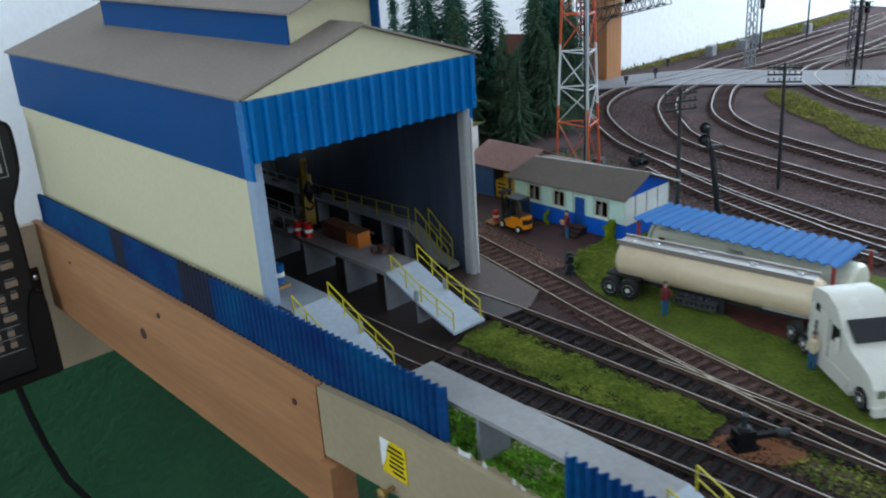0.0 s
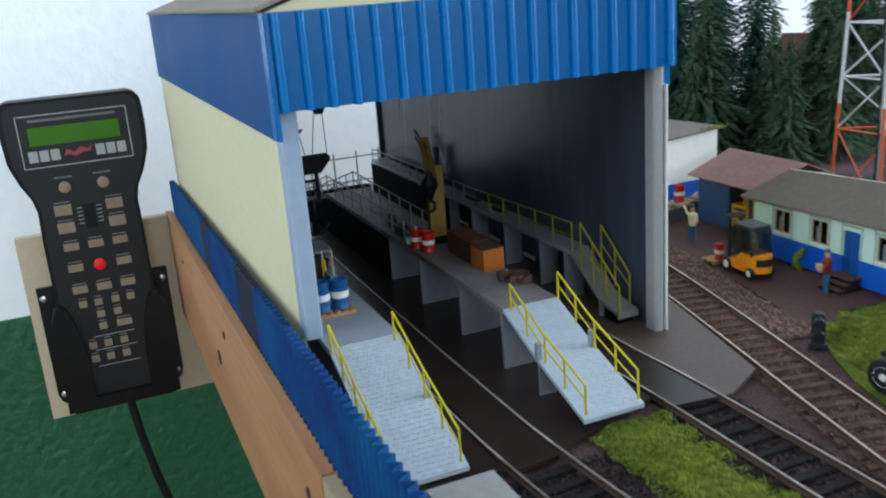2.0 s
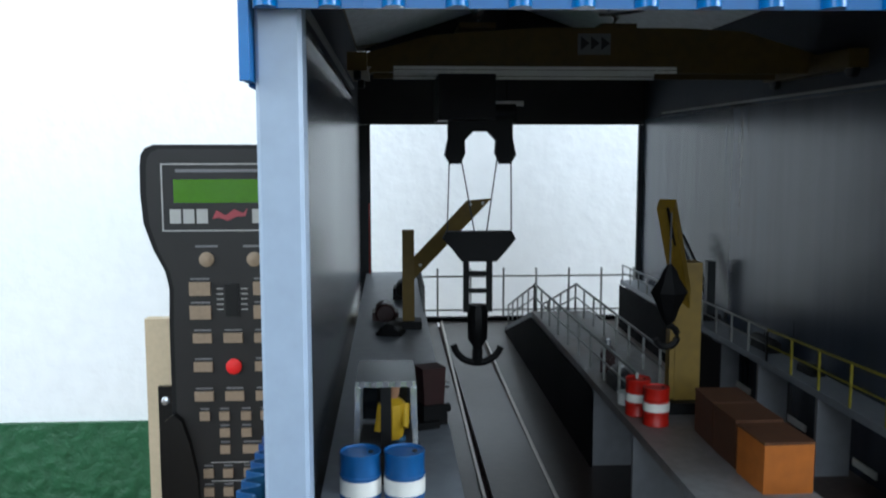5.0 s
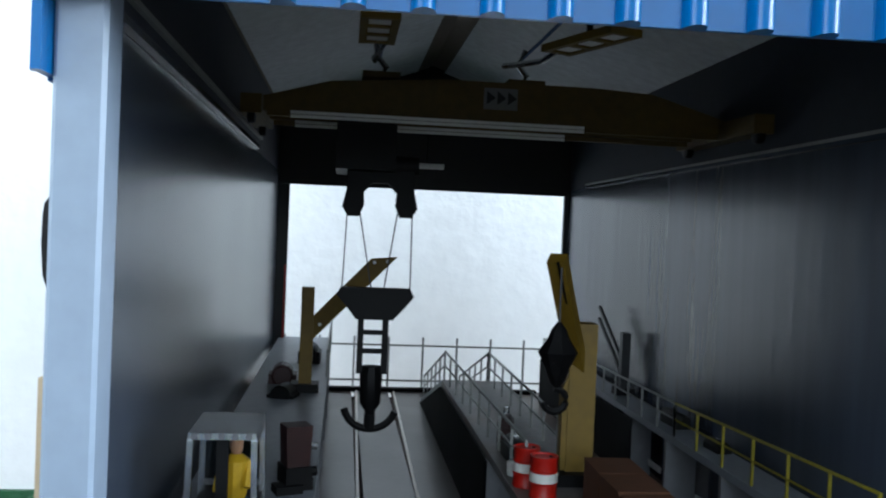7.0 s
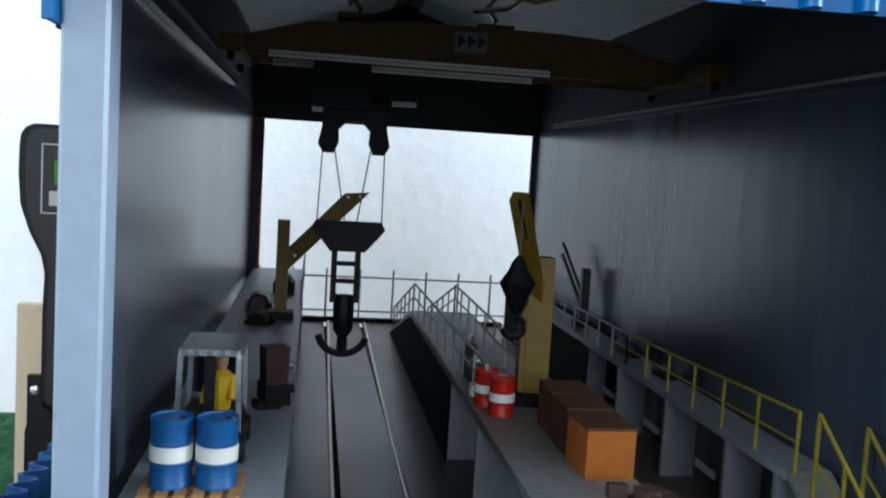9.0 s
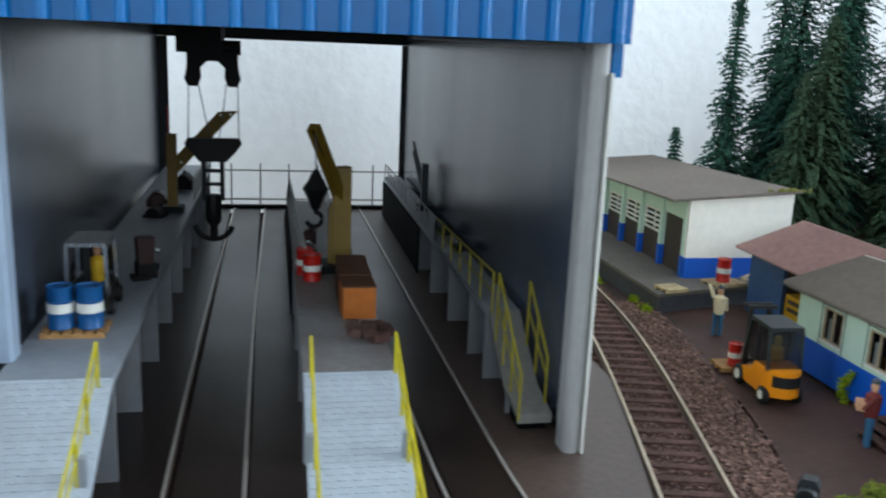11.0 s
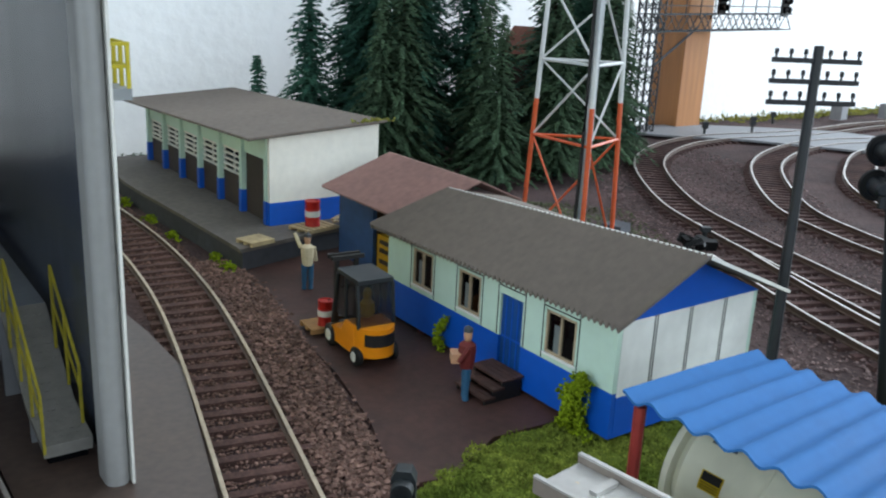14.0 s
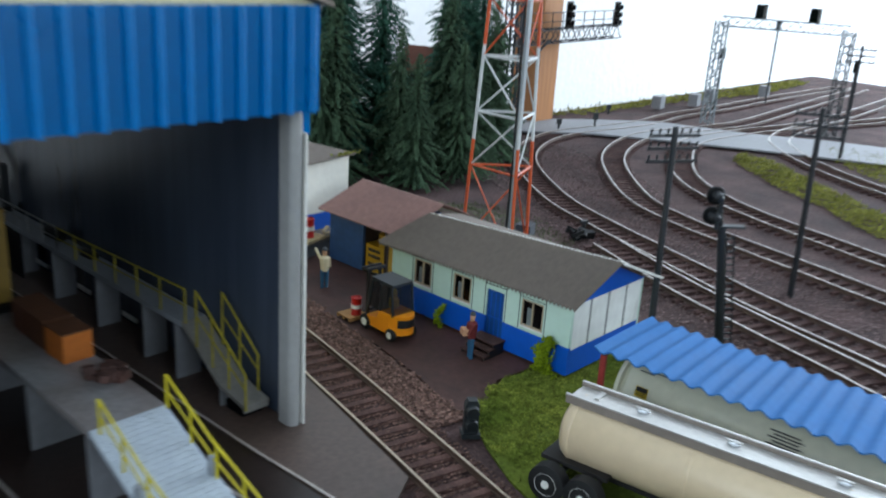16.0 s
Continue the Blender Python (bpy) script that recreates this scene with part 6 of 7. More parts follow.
# machinery standing round the cranes
for x, y, z, sx, sy, sz, mm, lab in (
    (212, 540, 26, 9, 8, 8, "maroon", "maroon gearbox on the long platform"),
    (214, 515, 26, 8, 7, 5, "black", "black bogie frame on the long platform"),
    (219, 585, 26, 8, 10, 10, "black", "dark machine at the end of the platform"),
    (273, 456, 26, 5, 9, 5, "signal_dark", "dark green compressor on the platform"),
    (274, 474, 26, 4, 6, 8, "maroon", "maroon pump on the platform"),
    (330, 500, 24, 4, 12, 6, "black", "black toolbox on the narrow walkway"),
    (330, 470, 24, 4, 8, 4, "black", "black crate on the narrow walkway"),
):
    g = thing("machine_part", x, y, z, rnd.uniform(-15, 15), lab, "machine part", "machine parts")
    part("casing", bev(box(B(), -sx / 2, sx / 2, -sy / 2, sy / 2, 0, sz * 0.7), 0.5), M[mm], g)
    part("flange", lathe(B(), [(sx * 0.32, -sy * 0.62), (sx * 0.4, -sy * 0.5), (sx * 0.4, sy * 0.5), (sx * 0.32, sy * 0.62)], (0, 0, sz * 0.65), 12, "y"), M[mm], g)
    part("bolt", cyl(B(), (0, 0, sz * 0.9), (0, 0, sz * 1.1), 0.7, n=6), M["chrome"], g)
b = lathe(B(), [(0.6, 0), (2.2, 0.2), (2.3, 3), (2.0, 3.2)], n=14)
o = part("paint_bucket", b, M["white_strip"])
o.matrix_basis = at(270.5, 441, 26)
tagged(o, "small white bucket on the platform edge", "bucket")

# white strip lamps under the walkway and by the lintel
for y in (436, 473, 512, 550):
    o = part("strip_lamp", bev(box(B(), -0.5, 0, -5.5, 5.5, -0.9, 0.9), 0.2), M["white_strip"])
    o.matrix_basis = at(331.2, y + 6, 8.2)
    tagged(o, "short white strip lamp on the walkway support", "lamp", "strip lamps")

# ---- overhead travelling crane ----
c = thing("overhead_crane", 267.3, 482, 99, 0, "ochre yellow overhead travelling crane with black trolley and hook", "crane")
beam = [(-63, 10.2), (-63, 12.8), (-42, 18.6), (-12, 20.8), (28, 20.8), (44, 20), (68, 13), (68, 10.2)]
part("girder", bev(prism(B(), beam, "y", -3, 3), 0.3), M["crane_shaded"], c, "ochre yellow box girder")
part("girder", bev(prism(B(), beam, "y", 16, 22), 0.3), M["crane_shaded"], c, "ochre yellow box girder")
for y in (-4.2, 17):
    part("trolley_rail", box(B(), -58, 62, y, y + 1.2, 8.7, 10.1), M["crane_shaded"], c)
    # white strips cover only the left part of each trolley rail
    for dz in (0, 1.0):
        part("trolley_rail", box(B(), -52, 25, y - 0.5, y - 0.05, 8.4 + dz, 9.2 + dz), M["white_strip"], c, "white strip along the left part of the trolley rail")
for x in (-61.6, 65.6):
    fore = -9 if x < 0 else -24
    part("end_truck", bev(box(B(), x - 2.6, x + 2.6, fore, 28, 8.6, 13.4), 0.5), M["crane_shaded"], c)
    for y in (fore + 3, 25):
        part("wheel", lathe(B(), [(2.2, -1), (2.6, -0.8), (2.6, 0.8), (2.2, 1)], (x, y, 8.8), 12, "x"), M["black"], c)
tr = part("trolley", bev(box(B(), -40, -24.5, -5, 21, -4, 8.2), 0.5), M["black"], c, "black hoist trolley")
part("motor", cyl(B(), (-24.5, 3, -2), (-18, 3, -2), 2.6, n=12), M["black"], tr)
b = B()
prism(b, [(-37, -3.5), (-19, -3.5), (-19, -9), (-18, -13.5), (-19.5, -16), (-22.5, -16), (-23.8, -13), (-23.5, -9.5), (-26, -7), (-30, -7), (-32.4, -9.5), (-32.2, -13), (-33.5, -16), (-36.5, -16), (-38, -13.5), (-37, -9)], "y", 1, 5)
part("sheave_bracket", bev(b, 0.3), M["black"], tr)
part("nameplate", box(B(), -2, 7, -3.2, -3.0, 13.6, 19.2), M["print_grey"], c)
b = B()
for k in range(3):
    prism(b, [(-1.2 + 2.8 * k, 14.8), (-1.2 + 2.8 * k, 18.4), (1.2 + 2.8 * k, 16.6)], "y", -3.3, -3.21)
part("logo", b, M["print_black"], c)
for x0, x1 in ((-36.6, -37.2), (-33.2, -29.5), (-23.2, -26), (-19.2, -19)):
    part("rope", bar(B(), (x0, 3, -15), (x1, 3, -35), 0.35, 0.35), M["rope"], c)
blk = part("hook_block", bev(prism(B(), [(-37.5, -35), (-19, -35), (-18, -37), (-20, -39.6), (-23.4, -43.4), (-33.2, -43.4), (-36.2, -39.6), (-38.5, -37)], "y", 0.6, 5.4), 0.4), M["black"], c, "black hook block")
b = B()
for x in (-31.8, -25.2):
    box(b, x - 0.8, x + 0.8, 2, 4, -58, -43)
for z in (-47, -52, -56.5):
    box(b, -31.8, -25.2, 2.3, 3.7, z - 0.6, z + 0.6)
part("link", b, M["black"], blk)
part("swivel", bev(lathe(B(), [(2.4, -56), (3.0, -58), (2.8, -66), (1.4, -68), (1.3, -71)], (-28.5, 3, 0), 10), 0.2), M["black"], blk)
b = tube(B(), [(-28.5 + 7 * math.cos(a), 3, -66.5 + 6.5 * math.sin(a)) for a in [math.radians(d) for d in range(190, 352, 14)]], 1.0, 8)
cyl(b, (-28.5, 3, -69), (-28.5, 3, -73), 1.5, n=8)
part("double_hook", b, M["black"], blk)
for x, y in ((-29, 9), (10, 9)):
    part("lifting_eye", bev(box(B(), x - 5, x + 5, y - 9, y + 10, 20.9, 22.4), 0.3), M["crane_shaded"], c)
    part("hanger", tube(B(), [(x, y, 22), (x + 1.5, y, 25), (x - 1, y, 28), (x + 1, y, 32)], 0.9), M["chrome"], c)
# runway rails and roof frames
r = thing("crane_runway", 199.9, 356, 104.6, 0, "grey crane runway rail along the shed wall", "rail", "crane runways")
part("ledge", box(B(), -0.1, 1.5, 0, 190, 0, 1.2), M["shed_grey"], r)
part("web", box(B(), 0.4, 1.0, 0, 194, 1.2, 3.4), M["shaded_card"], r)
part("rail", box(B(), 0.6, 1.9, 0, 194, 3.4, 4.3), M["grey_rail"], r)
r = thing("crane_runway", 334.6, 356, 101.6, 0, "grey crane runway rail along the shed wall", "rail", "crane runways")
part("ledge", box(B(), -0.8, 0.3, 0, 270, 0, 1.0), M["shed_grey"], r)
part("rail", box(B(), -0.5, 0.3, 0, 270, 1.0, 1.9), M["grey_rail"], r)
for x, y in ((235.5, 430), (279.5, 429)):
    r = thing("roof_frame", x, y, 120, 22 if x > 266 else 0, "yellow ladder-shaped lifting frame hung under the roof", "lifting frame", "lifting frames")
    for dx in (-3.2, 3.2):
        part("side", box(B(), dx - 0.7, dx + 0.7, -12, 12, 0, 1.6), M["crane_yellow"], r)
    for k in range(4):
        part("rung", box(B(), -2.5, 2.5, -12 + k * 7.5, -10.4 + k * 7.5, 0.1, 1.5), M["crane_yellow"], r)
    for k in range(3):
        part("plate", box(B(), -2.2, 2.2, -9.6 + k * 7.5, -5.6 + k * 7.5, 0.3, 0.9), M["white_strip"], r)
    part("hanger", bar(B(), (0, 0, 1.6), (0, 0, 27), 1, 1), M["black"], r)
    part("chain", tube(B(), [(0, 11, 0.8), (0.6, 18, -0.6), (0, 26, -0.2), (0.4, 34, 0.6)], 0.7), M["chrome"], r)
o = part("strip_lamp", box(B(), -7, 7, -1, 1, -1, 1), M["white_strip"])
o.matrix_basis = at(262, 603, 106)
tagged(o, "short white strip lamp hung near the rear lintel", "lamp", "strip lamps")
part("hanger", bar(B(), (0, 0, 1), (0, 0, 40), 0.6, 0.6), M["black"], o)
# yellow access balcony on the far outside of the shed
g = thing("access_balcony", 338.6, 381, 75, 0, "small grey balcony with yellow railing on the shed wall", "balcony")
part("floor", bev(box(B(), 0, 12.0, -4.5, 6.5, -2.4, 0), 0.3), M["deck"], g)
part("bracket", prism(B(), [(0, -2), (8, -2), (0, -8)], "y", -1, 1), M["deck_leg"], g)
for a, d in (((11.5, -4), (11.5, 6)), ((0.5, -4), (11.5, -4)), ((0.5, 6), (11.5, 6))):
    for z in (4.6, 9.2):
        part("rail", bar(B(), (*a, z), (*d, z), 0.75, 0.75), M["yellow"], g)
for a in ((11.5, -4), (11.5, 6), (11.5, 1), (0.5, -4), (0.5, 6)):
    part("post", bar(B(), (*a, 0), (*a, 9.6), 0.8, 0.8), M["yellow"], g)


# ---- tanker truck, canopy and storage tank ----
def wheel(parent, x, y, r, w, side, rim="white"):
    wh = part("wheel", lathe(B(), [(r * 0.8, -w / 2), (r, -w / 2 + 0.4), (r, w / 2 - 0.4), (r * 0.8, w / 2)], (x, y, r), 22, "y"), M["tyre"], parent)
    part("rim", lathe(B(), [(r * 0.62, side * w * 0.46), (r * 0.6, side * (w * 0.5 + 0.1)), (r * 0.48, side * w * 0.3), (r * 0.25, side * w * 0.35), (r * 0.2, side * (w * 0.5 + 0.3)), (r * 0.05, side * (w * 0.5 + 0.3))], (x, y, r), 18, "y"), M[rim], wh)
    return wh


def tanker():
    # local x runs from the rear end of the trailer to the front
    t = thing("tank_trailer", 380, 275.5, 1.2, -82.6, "long ivory tank trailer with a silver catwalk on top", "tank trailer")
    L, r, zc = 113, 10.4, 17.6
    prof = [(0.1, 0), (r * 0.55, 0.5), (r * 0.85, 2.0), (r, 4.5), (r, L - 4.5), (r * 0.9, L - 2), (r * 0.6, L - 0.4), (0.1, L)]
    part("tank", lathe(B(), prof, (4, -1.5, zc), 32, "x"), M["tank_cream"], t, "ivory cylindrical tank")
    for x in (5, 40, 78, 108):
        part("tank_band", lathe(B(), [(r + 0.05, x - 0.5), (r + 0.22, x - 0.3), (r + 0.22, x + 0.3), (r + 0.05, x + 0.5)], (4, -1.5, zc), 32, "x"), M["tank_cream"], t)
    top = zc + r - 0.7
    part("catwalk", box(B(), 5.5, L - 1, -6.2, 3.2, top, top + 0.9), M["silver"], t, "silver catwalk plate")
    for y in (-7.1, 3.3):
        part("catwalk_rail", bev(box(B(), 5.2, L - 0.6, y, y + 0.6, top - 0.4, top + 2.1), 0.15), M["catwalk_side"], t, "grey-brown catwalk side rail")
        part("catwalk_lip", box(B(), 5.2, L - 0.6, y - 0.1, y + 0.7, top + 2.1, top + 2.45), M["silver"], t)
    for x in (26, 52, 80, 104):
        h = part("hatch", lathe(B(), [(1.7, 0), (1.7, 0.8), (1.4, 1.1), (0.2, 1.3)], (x, 0, zc + r), 16), M["chrome"], t)
        part("hatch_bar", box(B(), x - 2.2, x + 2.2, -0.3, 0.3, zc + r + 1.2, zc + r + 1.5), M["silver"], h)
    part("cross_plate", box(B(), 12, 13.4, -2.6, 2.6, zc + r + 0.1, zc + r + 0.9), M["silver"], t)
    part("frame", box(B(), 2, L - 6, -4, 4, 5.2, 7.4), M["chassis"], t, "dirty black trailer frame")
    part("fender", bev(box(B(), 2, 23, -12.5, 12.5, 10.0, 11.2), 0.6), M["chassis"], t)
    for x in (7.2, 18.4):
        part("axle", cyl(B(), (x, -16, 5.4), (x, 16, 5.4), 0.9, n=8), M["chassis"], t)
        for s in (-1, 1):
            wheel(t, x, s * 16.2, 5.7, 4.8, s)
    b = B()
    box(b, 42, 66, -11, -10, 1.5, 2.3)
    box(b, 42, 66, -11, -5, 4.8, 5.4)
    for k in range(9):
        box(b, 42 + 2.9 * k, 42.8 + 2.9 * k, -11, -10, 1.5, 5.4)
    part("pipe_rack", b, M["dock_side"], t)
    for k in range(4):
        part("valve", lathe(B(), [(0.5, 0), (1.2, 0.3), (1.2, 1.4), (0.5, 1.8)], (48 + 4 * k, -7.5, 5.4), 10), M["dock_side"], t)
    part("landing_leg", box(B(), 66, 69, -8, -6, 0, 9), M["chassis"], t)
    part("side_marker", box(B(), 90, 112, -11.0, -10.0, 10.2, 11.2), M["silver"], t)


tanker()


def tractor():
    t = thing("truck_tractor", 381.8, 153, 1.2, -128, "ivory long-nose truck tractor coupled to the tank trailer", "truck")
    # local x runs forward from between the drive axles
    part("frame", box(B(), -13, 58, -4, 4, 4.5, 8), M["chassis"], t)
    cab = [(8, 4.5), (8, 33), (11, 37), (22, 38.5), (31, 35.5), (36, 29.5), (45, 22.5), (61, 18.5), (65, 14), (65, 4.5)]
    part("cab", bev(prism(B(), cab, "y", -12.4, 12.4), 1.8, 2), M["truck_white"], t, "ivory sleeper cab")
    part("windscreen", prism(B(), [(35.4, 31.2), (44, 24.4), (44.4, 25.0), (35.8, 31.8)], "y", -10, 10), M["glass_dark"], t)
    for s in (-1, 1):
        y = 12.5 * s
        part("side_window", bev(box(B(), 29, 36, y - 0.15, y + 0.15, 19.5, 27), 0.1), M["glass_dark"], t)
        part("sleeper_window", bev(box(B(), 13.5, 17, y - 0.15, y + 0.15, 27, 30.5), 0.1), M["glass_dark"], t)
        part("side_vent", box(B(), 14, 16, y - 0.15, y + 0.15, 17, 22), M["dock_side"], t)
        part("door_seam", box(B(), 26.5, 26.8, y - 0.12, y + 0.12, 7, 28), M["dock_side"], t)
        part("skirt", bev(box(B(), 7, 48, s * 11 - 1.7, s * 11 + 1.7, 1.6, 9), 0.6), M["truck_white"], t)
        part("mirror", bev(box(B(), 38, 39, s * 15 - 1, s * 15 + 1, 18, 25), 0.3), M["truck_white"], t)
        wheel(t, 57, s * 11, 5.4, 4, s)
        for x in (-6.2, 6.2):
            wheel(t, x, s * 11, 5.4, 4.8, s)
        part("headlight", bev(box(B(), 64.6, 65.3, s * 8.6 - 2, s * 8.6 + 2, 10, 13.5), 0.3), M["chrome"], t)
    part("grille", bev(box(B(), 64.8, 65.4, -5, 5, 6, 14.5), 0.3), M["chrome"], t)
    part("bumper", bev(box(B(), 64, 67, -12, 12, 2, 6), 0.8), M["truck_white"], t)
    part("fifth_wheel", cyl(B(), (0, 0, 8), (0, 0, 9.0), 5, n=16), M["chassis"], t)


tractor()


def canopy():
    c = thing("canopy", 402.6, 279.6, 0.8, -88.8, "sky blue corrugated canopy on red posts over a tank", "canopy")
    # local x runs south along the edge, y runs east
    n, L, W = 20, 121.5, 50
    b = B()
    rows = []
    m = n * 8
    for off in (0, -0.5):
        rows.append([[b.verts.new((L * i / m - 6.5 * y / W, y, z + off + 0.7 * math.cos(2 * math.pi * i / 8))) for i in range(m + 1)] for y, z in ((0, 32.0), (W / 2, 29.4), (W, 26.4))])
    for r in rows:
        for a, d in zip(r, r[1:]):
            for i in range(m):
                b.faces.new((a[i], a[i + 1], d[i + 1], d[i]))
    for k in (0, -1):
        for i in range(m):
            b.faces.new((rows[0][k][i], rows[0][k][i + 1], rows[1][k][i + 1], rows[1][k][i]))
    part("roof_sheet", b, M["canopy_blue"], c, "sky blue wavy corrugated sheet")
    for x in (3, L - 4):
        for y, h in ((1.5, 30.4), (W - 2, 25.0)):
            part("post", cyl(B(), (x, y, 0), (x, y, h), 1.1, n=10), M["post_red"], c, "faded red post")
    for y, h in ((W - 2, 24.8),):
        part("beam", box(B(), 1, L - 1, y - 0.7, y + 0.7, h - 1, h), M["tower_grey"], c)


canopy()
s = thing("storage_tank", 423.0, 275, 0.8, -88.8, "grey-green horizontal storage tank under the blue canopy", "tank")
r, L = 13, 120
part("shell", lathe(B(), [(0.1, 0), (r * 0.6, 0.3), (r * 0.9, 1.2), (r, 3), (r, L - 3), (r * 0.9, L - 1.2), (r * 0.6, L - 0.3), (0.1, L)], (0, 0, 14.2), 32, "x"), M["tank_grey"], s, "grey-green tank shell")
for x in (18, 60, 102):
    part("weld_band", lathe(B(), [(r + 0.02, x - 0.35), (r + 0.15, x - 0.2), (r + 0.15, x + 0.2), (r + 0.02, x + 0.35)], (0, 0, 14.2), 32, "x"), M["tank_grey"], s)
part("end_ring", lathe(B(), [(r * 0.9, -0.6), (r + 0.5, -0.3), (r + 0.5, 1.0), (r * 0.9, 1.2)], (0, 0, 14.2), 32, "x"), M["tank_grey"], s)
for x in (14, 66, 118):
    part("saddle", bev(prism(B(), [(-11, 0), (11, 0), (9, 7), (0, 2.0), (-9, 7)], "x", x - 2, x + 2), 0.3), M["dock_side"], s)


def on_shell(x, a, w, h, lift, m, name, label=""):
    """A thin sticker curved round the shell: x along it, a degrees round it from the side."""
    b = B()
    q = [math.radians(a + h * k / 6) for k in range(7)]
    R = r + lift
    v = [[b.verts.new((xx, -R * math.cos(k), 14.2 + R * math.sin(k))) for k in q] for xx in (x, x + w)]
    for i in range(6):
        b.faces.new((v[0][i], v[0][i + 1], v[1][i + 1], v[1][i]))
    bmesh.ops.solidify(b, geom=b.faces[:], thickness=0.05)
    return part(name, b, M[m], s, label)


on_shell(7, 14, 4.4, 15, 0.12, "sign_yellow", "warning_sticker", "yellow and black warning sticker")
on_shell(7.25, 21.5, 3.9, 6.8, 0.2, "print_black", "sticker_heading")
for k in range(3):
    on_shell(7.4, 15.6 + 1.9 * k, 3.5, 0.8, 0.2, "print_black", "sticker_line")
for k in range(4):
    on_shell(6 + (k % 2) * 4, 50 + 4 * k, 5, 2.2, 0.08, "print_grey", "faded_stencil")
for k in range(5):
    on_shell(50 + (k % 2) * 1.5, 22 + 4.4 * k, 9, 2.2, 0.08, "dock_side", "faded_stencil")
b = tube(B(), [(-1, -r - 0.6, 13), (2, -r - 2.2, 11.5), (9, -r - 2.2, 11), (12, -r - 0.5, 12)], 0.45, 8)
part("grab_rail", b, M["tank_grey"], s)
part("catch_tray", bev(box(B(), -8, -1, -14, 12, 0, 4), 0.4), M["dock_side"], s)

# ---- switch machine on bare soil ----
b = B()
prism(b, [(284.5 + 13 * math.cos(a) * (1 + 0.1 * math.sin(3 * a)) - 2 * math.sin(a), 132.5 + 16 * math.sin(a) - 6 * math.cos(a)) for a in [k * 2 * math.pi / 28 for k in range(28)]], "z", -0.8, 0.75)
tagged(part("soil_patch", b, M["soil"]), "orange bare soil round the switch machine", "ground", kind="structure")
m = thing("switch_machine", 282, 138, 0.75, -32, "black model switch machine beside the track", "switch machine")
part("base", bev(box(B(), -5, 5, -4.5, 4.5, 0, 1.4), 0.3), M["black"], m)
part("housing", bev(box(B(), -4, 4, -3, 3, 1.4, 8), 0.9), M["black"], m)
part("cap", lathe(B(), [(2.6, 8), (2.4, 9.4), (1.2, 9.8), (0.9, 13), (1.7, 13.4), (1.7, 14.6), (0.4, 15)], n=12), M["signal_dark"], m)
part("side_lever", bar(B(), (-4, 0, 5), (-7.5, 0, 3.4), 1.2, 1.2), M["black"], m)
part("drive_rod", bev(box(B(), 4, 19, -1.2, 1.2, 2.6, 4.8), 0.4), M["black"], m)
part("motor", lathe(B(), [(1.5, 14), (2.0, 15), (2.0, 19), (1.2, 20.5)], (0, 0, 3.4), 12, "x"), M["signal_dark"], m)

# torn paper edging along the top of the cream board
rnd = random.Random(41)
b = B()
lo = [b.verts.new((188.6, 60 + 2.2 * i, 13.5)) for i in range(70)]
hi = [b.verts.new((189.2 + rnd.uniform(-1.2, 0.8), 60 + 2.2 * i, 16.0 + rnd.uniform(-1.4, 1.0))) for i in range(70)]
for i in range(69):
    f = b.faces.new((lo[i], lo[i + 1], hi[i + 1], hi[i]))
    f.material_index = 1 if rnd.random() < 0.3 else 0
bmesh.ops.solidify(b, geom=b.faces[:], thickness=0.3)
tagged(part("paper_edging", b, [M["fascia2"], M["white_panel"]]), "torn cream and white paper edging above the cream board", "edging")

# ---- warning sticker and knob on the front board ----
g = thing("warning_sign", 185.9, 250.5, -14, 0, "worn yellow warning sign on the cream front board", "sign")
part("plate", bev(box(B(), -0.5, 0, -16, 0, 0, 17), 0.1), M["sign_yellow"], g)
b = B()
for z, y0, y1 in ((14.6, -14, -5), (12.2, -15, -4), (9.8, -14.5, -6), (7.4, -15, -5), (5.0, -14, -5), (2.6, -15, -7)):
    box(b, -0.62, -0.5, y0, y1, z - 0.55, z + 0.55)
part("lettering", b, M["print_black"], g)
part("torn_corner", prism(B(), [(0.2, 17.2), (-6, 17.2), (-4, 13), (-3, 8), (-1, 4), (0.2, 3)], "x", -0.7, -0.52), M["white_panel"], g)
k = thing("drawer_knob", 185.9, 245, -20.5, 0, "dull brass knob on the cream front board", "knob")
part("stem", cyl(B(), (0, 0, 0), (-5, 0, 0), 1.1, n=10), M["brass"], k)
part("head", lathe(B(), [(1, -5), (2.8, -5.6), (3.0, -7.4), (1.6, -8.4), (0.1, -8.6)], (0, 0, 0), 16, "x"), M["brass"], k)

# ---- handheld controller in its holder ----
b = bev(box(B(), 95.5, 222, 663, 670, -115, 6.5), 0.8)
tagged(part("mounting_board", b, M["mdf"]), "beige wooden mounting board at the end of the layout", "board")
h = thing("controller_holder", 141, 662.8, -68, 0, "black plastic holder screwed to the mounting board", "holder")
out = [(-39.5, 42), (39, 42), (39, -30), (37.6, -34.6), (34.5, -37.2), (30, -38), (-30, -38), (-34.5, -37.2), (-38, -34.6), (-39.5, -30)]
part("back_plate", bev(prism(B(), out, "y", -3, 0), 0.5), M["holder_black"], h)
for s in (-1, 1):
    cheek = [(s * 34, -36), (s * 34, 22), (s * 31.5, 31), (s * 27.5, 34), (s * 24, 31), (s * 20.5, 20), (s * 17.5, 4), (s * 16.5, -36)]
    part("cheek", bev(prism(B(), cheek, "y", -24, -3), 2.2, 3), M["holder_black"], h, "glossy black moulded cheek")
part("base_shelf", bev(box(B(), -31, 31, -23.6, -3, -37, -29), 2.0, 2), M["holder_black"], h)
